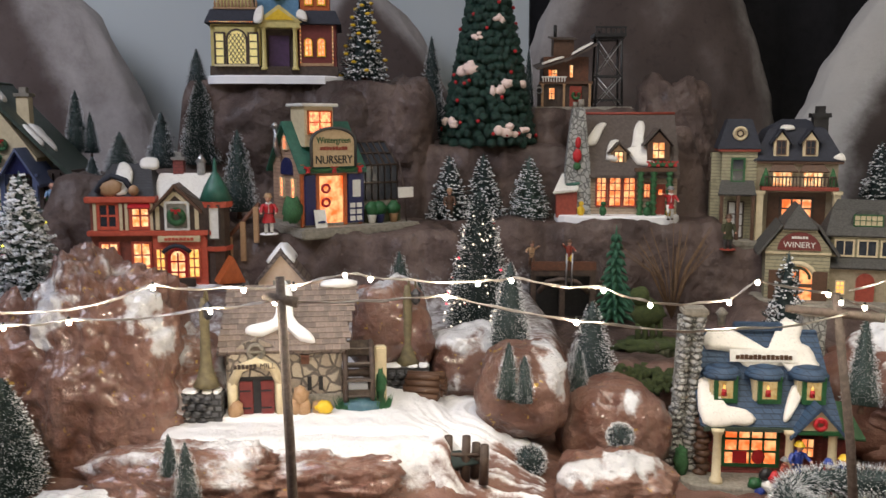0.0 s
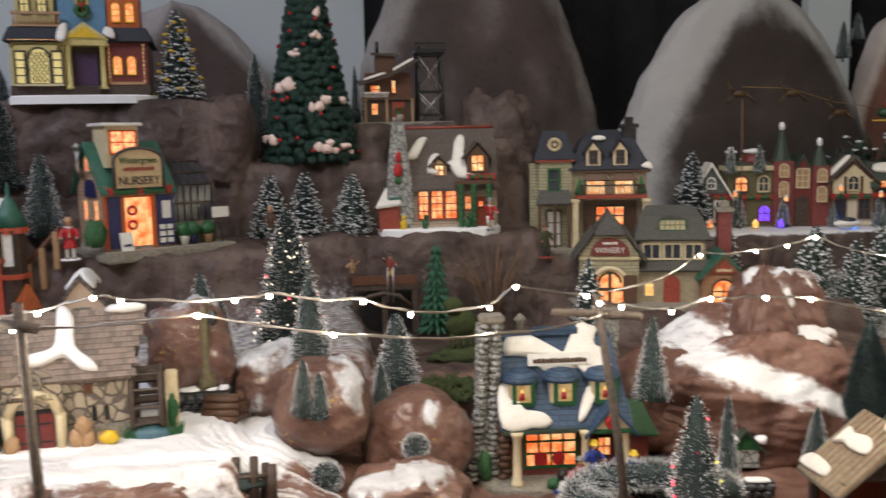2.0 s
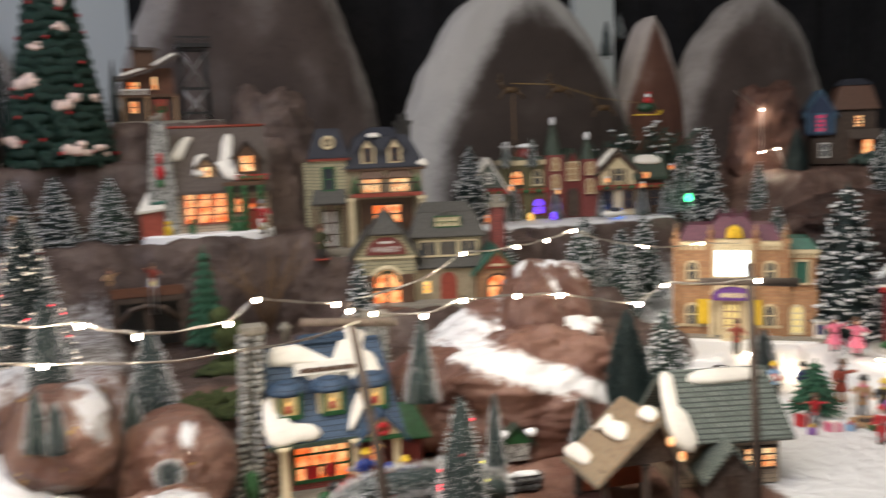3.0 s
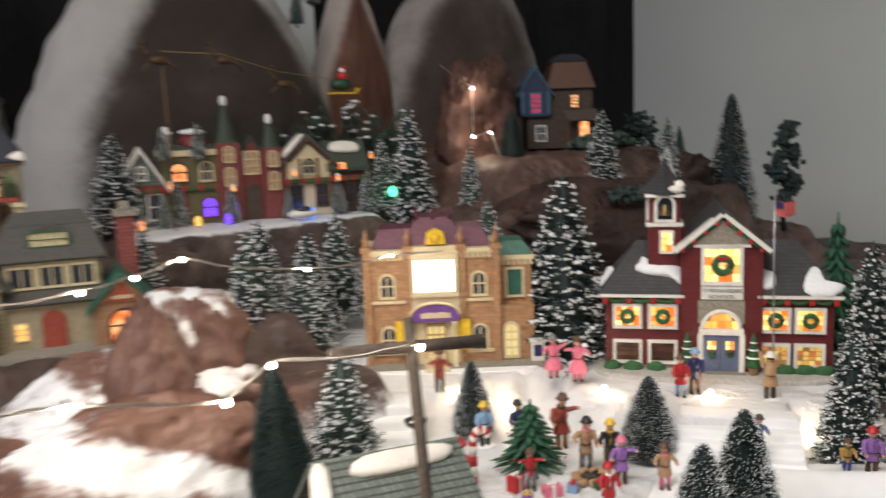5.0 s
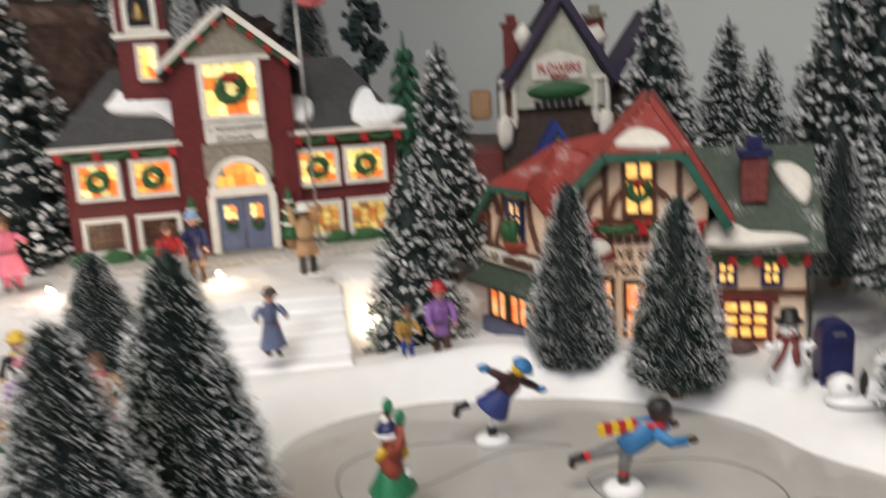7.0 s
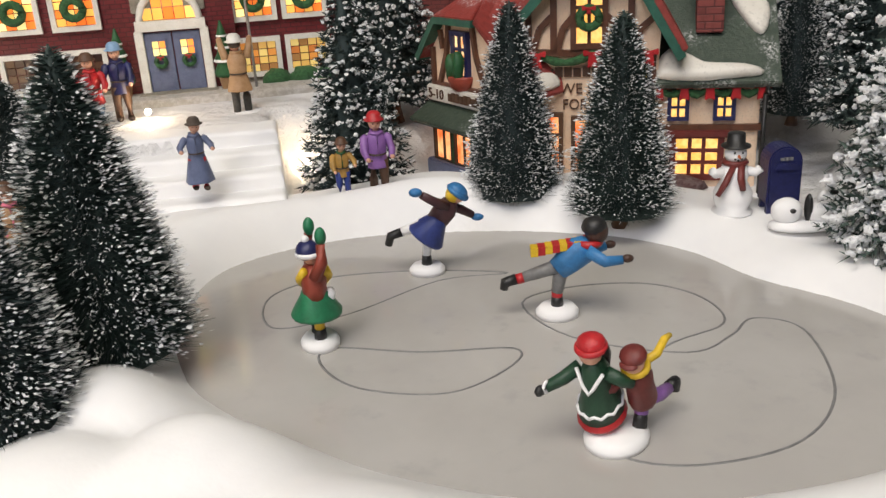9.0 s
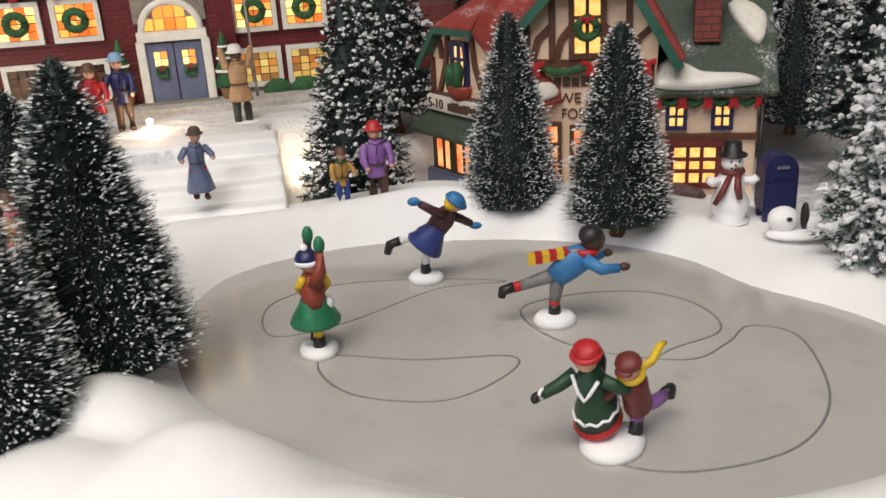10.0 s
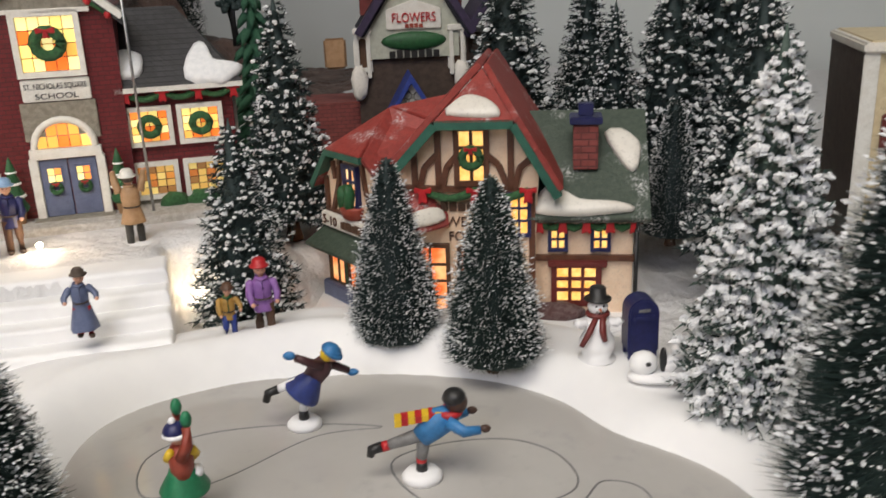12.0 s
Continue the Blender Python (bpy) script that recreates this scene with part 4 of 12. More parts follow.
MT = "tall rounded foam mountain, brown with sprayed white edges"
mountain(-0.87, 1.86, 1.0, 0.30, 0.57, 0.16, 1, MT, 0.0, 0.62, 2.2, -0.3)
mountain(-0.20, 1.93, 1.0, 0.27, 0.545, 0.1, 2, "brown-grey foam mountain half hidden by the mansion", 0.0, 0.6, 2.2, 0.2)
mountain(-0.40, 1.98, 1.0, 0.18, 0.27, 0.1, 9, "low pale grey foam mountain", 0.0, 0.8)
mountain(0.42, 1.86, 1.0, 0.288, 0.72, 0.16, 3, MT, -0.02, 0.55, 2.2, 0.05, FOAM_STREAK)
mountain(0.965, 1.77, 1.0, 0.31, 0.56, 0.13, 4, MT, 0.0, 0.85, 2.05, 0.16, FOAM_DARK, 1.0, (0.66, 0.34))
mountain(1.355, 1.86, 1.0, 0.125, 0.50, 0.10, 5, "narrow pointed foam mountain, red-brown and grey", 0.0, 0.75, 1.7, 0.0, FOAM_RED)
mountain(1.655, 1.86, 1.0, 0.265, 0.56, 0.14, 6, MT, 0.0, 0.55, 2.5, 0.0, FOAM_STREAK)


def rock(c, r, seed, label, white, nu=48, nv=30, lump=0.3, fine=0.07, snow_up=0.35, mats=None, crease=0.0, bands=(), spots=(), crag=0.0, peak=0.0):
    """A craggy boulder; snow lies where it faces up."""
    v, f, cov = [], [], []
    for j in range(nv + 1):
        th = math.pi * j / nv
        for i in range(nu):
            a = TAU * i / nu
            d = Vector((math.sin(th) * math.cos(a), math.sin(th) * math.sin(a), math.cos(th)))
            k = 1 + lump * noise.noise(d * 1.3 + Vector((seed, 0, 0))) + fine * 1.6 * noise.noise(d * 4 + Vector((0, seed, 0)))
            k += fine * abs(noise.noise(d * 9 + Vector((0, 0, seed)))) * 1.4 + fine * 0.5 * abs(noise.noise(d * 19 + Vector((seed, 0, seed))))
            k += crease * (abs(noise.noise(Vector((d.x * 2.5, d.y * 2.5, d.z * 7)) + Vector((seed, seed, 0)))) - 0.2)
            if crag:
                near = noise.voronoi(Vector((d.x * 3.4, d.y * 3.4, d.z * 1.9)) + Vector((seed, 2 * seed, 0)))[0]
                small = noise.voronoi(Vector((d.x * 9, d.y * 9, d.z * 5)) + Vector((seed, 0, seed)))[0]
                k += crag * (1.0 - 1.5 * near[0]) + crag * 0.35 * (0.6 - small[0])
            q = abs(d.x) ** 2.6 + abs(d.y) ** 2.6 + abs(d.z) ** 2.6
            k *= q ** (-1 / 2.6)
            taper = 1 - peak * (0.5 + 0.5 * d.z) ** 1.5
            x, z = c[0] + r[0] * d.x * k * taper, c[2] + r[2] * d.z * k
            lie = 0.0
            for zb, tilt, half in bands:
                off = z - (zb + tilt * (x - c[0]) + 0.02 * noise.noise(Vector((x * 22, seed, zb * 9))))
                k *= 1 - 0.09 * math.tanh(off / 0.012) * max(d.z + 0.9, 0)
                lie = max(lie, 0.92 * math.exp(-((off / half) ** 2)) * (0.86 + 0.35 * noise.noise(Vector((x * 26, z * 70, seed))) + 0.35 * noise.noise(Vector((x * 40, z * 330, seed)))))
            for sx, sy, sz, sr in spots:
                away = (Vector((x, c[1] + r[1] * d.y * k * taper, z)) - Vector((sx, sy, sz))).length / sr
                lie = max(lie, 1.15 - 0.85 * away + 0.55 * noise.noise(Vector((x * 45, z * 45, seed))) + 0.5 * noise.noise(Vector((x * 130, z * 90, seed))))
            v.append((c[0] + r[0] * d.x * k * taper, c[1] + r[1] * d.y * k * taper, z))
            patch = noise.noise(d * 2.1 + Vector((seed * 3, 1, 0)))
            cov.append(lie + white * (0.5 * max(d.z - 0.15, 0) * (1 + patch) + max(patch, 0) * snow_up))
    for j in range(nv):
        for i in range(nu):
            k = (i + 1) % nu
            f.append((j * nu + i, (j + 1) * nu + i, (j + 1) * nu + k, j * nu + k))
    me = mesh_of("rock", Shape().add(v, f, 0, True), mats or ROCK, 1.0)
    me.attributes.new("cover", "FLOAT", "POINT").data.foreach_set("value", cov)
    return tagged(new("rock", me), label, "rock", "painted foam rocks")


rock((-0.335, 0.84, 0.995), (0.074, 0.065, 0.122), 1.3, "tall glossy red-brown crag with gold flecks and snow", 0.4, 170, 120, 0.3, 0.06, 0.8, None, 0.1, (), ((-0.362, 0.79, 1.08, 0.026), (-0.378, 0.79, 1.052, 0.02), (-0.275, 0.8, 1.085, 0.022), (-0.262, 0.8, 1.05, 0.016)), 0.13)
rock((-0.43, 0.83, 0.965), (0.075, 0.06, 0.10), 4.2, "glossy red-brown crag with gold flecks and snow", 0.35, 110, 74, 0.3, 0.07, 0.4, None, 0.1, (), (), 0.12)
rock((-0.36, 0.84, 0.955), (0.08, 0.06, 0.10), 2.2, "glossy red-brown crag with snow beside the mill", 0.35, 90, 60, 0.35, 0.08, 0.4, None, 0.1, (), (), 0.1)
rock((-0.272, 0.86, 0.965), (0.05, 0.05, 0.072), 7.7, "red-brown crag dusted white beside the mill", 1.3, 80, 54, 0.35, 0.08, 0.6, None, 0.1, (), ((-0.262, 0.80, 0.965, 0.022), (-0.272, 0.81, 1.0, 0.016)), 0.1)
rock((0.082, 0.87, 0.985), (0.046, 0.045, 0.046), 5.1, "rounded glossy red-brown boulder with snowy top", 0.25, 72, 48, 0.16, 0.04, 0.2, None, 0.02, (), ((0.112, 0.842, 1.02, 0.02), (0.118, 0.835, 1.0, 0.014), (0.10, 0.86, 1.035, 0.018)))
rock((0.035, 0.955, 0.99), (0.05, 0.04, 0.04), 3.1, "rounded red-brown boulder heavily dusted with snow", 2.4, 48, 30, 0.2, 0.06)
rock((0.178, 0.89, 0.935), (0.054, 0.05, 0.05), 8.4, "smooth glossy red-brown boulder with a white spot", 0.1, 72, 48, 0.16, 0.035, 0.1, None, 0.02, (), ((0.186, 0.856, 0.976, 0.014),))
rock((0.16, 0.765, 0.925), (0.05, 0.04, 0.03), 9.9, "low red-brown rock under a ridge of snow", 0.5, 80, 54, 0.25, 0.07, 0.3, None, 0.06, (), ((0.13, 0.745, 0.952, 0.02), (0.155, 0.75, 0.957, 0.02), (0.175, 0.75, 0.952, 0.016), (0.108, 0.745, 0.945, 0.016)), 0.06)
rock((-0.115, 0.745, 0.934), (0.075, 0.03, 0.026), 4.4, "low craggy red-brown rock below the mill", 1.0, 120, 60, 0.3, 0.08, 0.45, None, 0.1, (), (), 0.12)
rock((-0.215, 0.735, 0.935), (0.085, 0.04, 0.034), 6.6, "low craggy rock with snow at the front edge", 1.0, 120, 60, 0.3, 0.08, 0.5, None, 0.1, (), (), 0.12)
rock((-0.30, 0.69, 0.905), (0.085, 0.04, 0.034), 3.4, "low craggy rock under a broken ridge of snow", 1.7, 110, 60, 0.3, 0.08, 0.4, None, 0.1, (), ((-0.36, 0.67, 0.935, 0.022), (-0.32, 0.668, 0.934, 0.022), (-0.28, 0.665, 0.932, 0.02), (-0.245, 0.668, 0.93, 0.016)), 0.1)
rock((-0.06, 0.955, 1.03), (0.045, 0.035, 0.05), 2.9, "red-brown rock behind the mill wheel", 1.1, 40, 26)
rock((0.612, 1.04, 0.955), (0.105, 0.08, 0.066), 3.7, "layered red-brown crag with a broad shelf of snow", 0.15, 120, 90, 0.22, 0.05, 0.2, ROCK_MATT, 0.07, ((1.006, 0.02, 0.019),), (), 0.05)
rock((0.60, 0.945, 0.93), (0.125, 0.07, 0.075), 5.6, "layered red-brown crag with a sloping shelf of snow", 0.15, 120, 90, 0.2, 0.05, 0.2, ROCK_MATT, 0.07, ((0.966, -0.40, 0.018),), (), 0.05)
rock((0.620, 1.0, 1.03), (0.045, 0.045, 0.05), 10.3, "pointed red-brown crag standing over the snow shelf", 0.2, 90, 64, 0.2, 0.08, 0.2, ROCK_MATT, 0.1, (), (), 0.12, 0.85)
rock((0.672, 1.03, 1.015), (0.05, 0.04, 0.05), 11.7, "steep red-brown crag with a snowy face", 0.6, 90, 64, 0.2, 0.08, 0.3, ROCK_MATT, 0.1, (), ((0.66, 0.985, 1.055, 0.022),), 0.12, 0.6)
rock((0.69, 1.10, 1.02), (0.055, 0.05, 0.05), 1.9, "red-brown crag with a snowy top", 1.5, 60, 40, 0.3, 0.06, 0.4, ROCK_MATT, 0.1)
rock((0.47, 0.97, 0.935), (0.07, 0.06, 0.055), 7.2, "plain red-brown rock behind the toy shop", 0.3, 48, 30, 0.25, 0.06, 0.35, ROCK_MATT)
# Warm bulb light on this rock is painted in with the lighter hill colours.
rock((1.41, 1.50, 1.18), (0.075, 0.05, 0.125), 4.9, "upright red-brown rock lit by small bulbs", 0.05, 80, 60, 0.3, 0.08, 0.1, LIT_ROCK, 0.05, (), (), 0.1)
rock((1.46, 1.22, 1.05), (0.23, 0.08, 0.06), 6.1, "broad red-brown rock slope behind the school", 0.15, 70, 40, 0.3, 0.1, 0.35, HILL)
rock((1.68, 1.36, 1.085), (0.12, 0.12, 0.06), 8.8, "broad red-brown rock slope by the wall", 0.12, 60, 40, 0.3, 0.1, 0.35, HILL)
for cx, cz, w in ((-0.30, 1.235, 0.09), (-0.17, 1.235, 0.09), (-0.06, 1.24, 0.05)):
    rock((cx, 1.46, cz), (w, 0.085, 0.085), cx * 30, "dark brown painted rock face under the mansion", 0.12, 48, 30, 0.15, 0.06, 0.1, EARTH)
rock((0.40, 1.56, 1.2), (0.08, 0.07, 0.12), 12.0, "dark brown mossy rock face beside the cottage", 0.1, 48, 34, 0.25, 0.08, 0.1, EARTH)
rock((0.05, 1.50, 1.14), (0.16, 0.08, 0.07), 13.0, "dark brown painted rock face under the big tree", 0.1, 48, 30, 0.1, 0.06, 0.1, EARTH)


# ---- trees ----
def bristle_crown(n, seed, R=0.25, lift=0.25, droop=0.0, tiers=0, thin=0.0055, power=0.72, frost=0.6, fat=1.0):
    """Needles of a bottle-brush tree one unit high, and their white tips."""
    r = random.Random(seed)
    green, tips = Shape(), Shape()
    green.lathe([(R * 0.78, 0.04), (R * 0.62, 0.3), (R * 0.38, 0.62), (R * 0.13, 0.9), (0.002, 0.99)], (0, 0, 0), 10)
    gv, gf, tv, tf = [], [], [], []
    for i in range(n):
        z = 1 - math.sqrt(r.random())
        z = 0.03 + 0.96 * z
        env = R * (1 - z) ** power + 0.012
        if tiers:
            env *= 0.72 + 0.28 * ((1 - z) * tiers % 1.0)
        env *= 0.9 + 0.25 * noise.noise((math.cos(i) * 2, z * 5, seed))
        a = r.uniform(0, TAU)
        ln = env * r.uniform(0.78, 1.06)
        d = Vector((math.cos(a), math.sin(a), lift + r.uniform(-0.25, 0.25) - droop)).normalized()
        p0 = Vector((d.x, d.y, 0)) * ln * 0.35 + Vector((0, 0, z))
        p1 = p0 + d * ln * 0.72
        s = d.cross(Vector((r.uniform(-1, 1), r.uniform(-1, 1), r.uniform(-1, 1)))).normalized() * thin
        k = len(gv)
        gv += [p0 - s, p0 + s, p1 + s * 0.25]
        gf.append((k, k + 1, k + 2))
        if r.random() < frost * (1 + 1.4 * noise.noise((math.cos(a) * 4, math.sin(a) * 4, z * 16 + seed))):
            q0 = p1 - d * r.uniform(0.009, 0.02)
            s2 = s * r.uniform(0.6, 1.2) * fat
            k = len(tv)
            tv += [q0, p1 - d * 0.006 + s2, p1 + d * 0.004, p1 - d * 0.006 - s2]
            tf.append((k, k + 1, k + 2, k + 3))
    green.add(gv, gf)
    tips.add(tv, tf)
    return green, tips


def bough_crown(n, seed, R=0.25, power=0.8, heap=3, clump=0.014, bare=0.2, long=1.0, inner=0.72):
    """A conifer one unit high: single boughs with needles, and snow heaped on their ends."""
    r = random.Random(seed)
    green, snow = Shape(), Shape()
    green.lathe([(R * 0.55, 0.05), (R * 0.42, 0.3), (R * 0.24, 0.62), (R * 0.08, 0.9), (0.002, 0.99)], (0, 0, 0), 10)
    gv, gf = [], []
    for i in range(n):
        z = 0.02 + 0.95 * (1 - (1 - (i + 0.5) / n) ** 0.55)
        a = i * 2.39996 + r.uniform(-0.4, 0.4)
        env = (R * (1 - z) ** power + 0.014) * r.uniform(0.74, 1.08)
        out = Vector((math.cos(a), math.sin(a), 0))
        tilt = r.uniform(-0.25, 0.3)
        root, tip = Vector((0, 0, z)) + out * env * 0.25, Vector((0, 0, z + tilt * env)) + out * env
        d = (tip - root).normalized()
        side = d.cross(Vector((0, 0, 1))).normalized()
        reach = (0.03 + 0.12 * env) * long
        for k in range(15):
            q = r.uniform(0.2, 1.0)
            p0 = root.lerp(tip, q)
            w = (d * 0.7 + side * r.uniform(-1, 1) + Vector((0, 0, r.uniform(-0.7, 0.6)))).normalized()
            p1 = p0 + w * reach * r.uniform(0.6, 1.1)
            s = w.cross(Vector((r.uniform(-1, 1), r.uniform(-1, 1), r.uniform(-1, 1)))).normalized() * 0.0045
            j = len(gv)
            gv += [p0 - s, p0 + s, p1]
            gf.append((j, j + 1, j + 2))
        if r.random() < bare:
            continue
        for k in range(r.randint(1, heap)):
            c = root.lerp(tip, r.uniform(inner, 1.06)) + side * r.uniform(-1, 1) * reach * 0.5 + Vector((0, 0, 0.004))
            e = clump * (0.4 + 1.1 * r.random() ** 2)
            snow.blob(c, (e * r.uniform(0.7, 1.2), e * r.uniform(0.7, 1.2), e * r.uniform(0.5, 1.0)), 6, 5, 0, 1.1, 45, False)
    green.add(gv, gf)
    return green, snow


def layered_pine(seed, R=0.25, tiers=11):
    r = random.Random(seed)
    s = Shape()
    for t in range(tiers):
        z = 0.1 + 0.86 * t / tiers
        env = R * (1 - z) ** 0.9 + 0.02
        n = max(5, int(15 * env / R))
        for i in range(n):
            a = TAU * (i + 0.5 * (t % 2)) / n + r.uniform(-0.15, 0.15)
            ln = env * r.uniform(0.85, 1.1)
            p = [(ln * q * math.cos(a), ln * q * math.sin(a), z + 0.035 * math.sin(q * 3) - 0.05 * q) for q in (0.1, 0.45, 0.8, 1.0)]
            s.tube(p, [0.012, 0.026, 0.02, 0.004], 5)
    s.lathe([(R * 0.5, 0.08), (R * 0.25, 0.55), (0.012, 0.92), (0.004, 1.0)], (0, 0, 0), 8)
    return s


def garland_tree(seed, R=0.25, tiers=13):
    """A moulded tree wound with thick lumpy garlands."""
    r = random.Random(seed)
    s = Shape()
    s.lathe([(R * 0.9, 0.0), (R * 0.6, 0.45), (R * 0.3, 0.8), (0.02, 0.98)], (0, 0, 0), 16)
    for t in range(tiers):
        z = 0.03 + 0.93 * t / tiers
        env = R * (1 - z) ** 0.85 + 0.015
        n = max(9, int(44 * env / R))
        for i in range(n):
            a = TAU * i / n + r.uniform(-0.1, 0.1)
            s.blob((env * math.cos(a), env * math.sin(a), z + r.uniform(-0.012, 0.012) - 0.012), (0.024 * r.uniform(0.8, 1.4), 0.024, 0.021), 7, 5, 0, 0.5, 30)
    return s


CROWNS = {}
for key, n, seed, green in (("s", 34000, 1, NEEDLE), ("s2", 34000, 21, NEEDLE2), ("p", 3600, 2, NEEDLE), ("p2", 3600, 5, NEEDLE2), ("d", 2600, 6, NEEDLE2)):
    g, t = bristle_crown(n, seed, thin=0.003 if key in ("s", "s2") else 0.006, power=0.64, frost=0.16 if key in ("s", "s2") else 0.8, fat=1.6 if key in ("s", "s2") else 1.0)
    CROWNS[key] = [("crown", mesh_of("crown", g, green, 1.0)), ("frosting", mesh_of("frosting", t, FLOCK, 1.0))]
for key, n, seed, green, heap, clump, bare, long in (("f", 560, 3, NEEDLE2, 6, 0.0092, 0.12, 0.85), ("f2", 560, 8, NEEDLE3, 6, 0.0088, 0.15, 0.85), ("t", 800, 44, NEEDLE2, 5, 0.0078, 0.16, 0.75), ("w", 1000, 4, NEEDLE3, 13, 0.0098, 0.0, 0.6)):
    g, t = bough_crown(n, seed, 0.25, 0.8, heap, clump, bare, long, 0.35 if key == "w" else 0.72)
    CROWNS[key] = [("crown", mesh_of("crown", g, green, 1.0)), ("snow", mesh_of("snow", t, FLOCK, 1.0))]
g, t = bristle_crown(30000, 33, thin=0.0032, power=0.7, frost=0.0)
CROWNS["k"] = [("crown", mesh_of("crown", g, NEEDLE2, 1.0))]
CROWNS["g"] = [("crown", mesh_of("crown", layered_pine(7), PINE, 1.0))]
CROWNS["x"] = [("crown", mesh_of("crown", layered_pine(9, 0.27, 9), PINE, 1.0))]
TRUNK = mesh_of("trunk", Shape().lathe([(0.045, -0.06), (0.03, 0.0), (0.02, 0.12)], (0, 0, 0), 8), BROWN, 1.0)
TREE_WORDS = {
    "s": "dense dark green bottle-brush tree with frosted tips",
    "s2": "dense black-green bottle-brush tree with white tips",
    "p": "small dark green bottle-brush tree dusted white",
    "p2": "small grey-green bottle-brush tree dusted white",
    "f": "dark conifer with clumps of white snow on its boughs",
    "f2": "grey-green conifer flocked with white snow",
    "w": "large conifer thickly flocked with white snow",
    "t": "tall dark green conifer flecked with white frost",
    "d": "dark bottle-brush tree hung with tiny coloured lights",
    "k": "tall plain black-green bottle-brush tree without frosting",
    "g": "plain green moulded pine with layered boughs",
    "x": "green moulded Christmas tree with red bows",
}


def tree(x, y, z, h, r, kind, lean=(0, 0)):
    t = thing("conifer", (x, y, z), random.uniform(0, 360), TREE_WORDS[kind], "tree", "model trees")
    if lean != (0, 0):
        t.matrix_basis = Matrix.Translation((x, y, z)) @ Euler((radians(lean[0]), radians(lean[1]), random.uniform(0, 6))).to_matrix().to_4x4()
    t.scale = (r / 0.25, r / 0.25, h)
    for name, me in [("trunk", TRUNK)] + CROWNS[kind]:
        ob = new(name, me)
        ob.parent = t
    return t


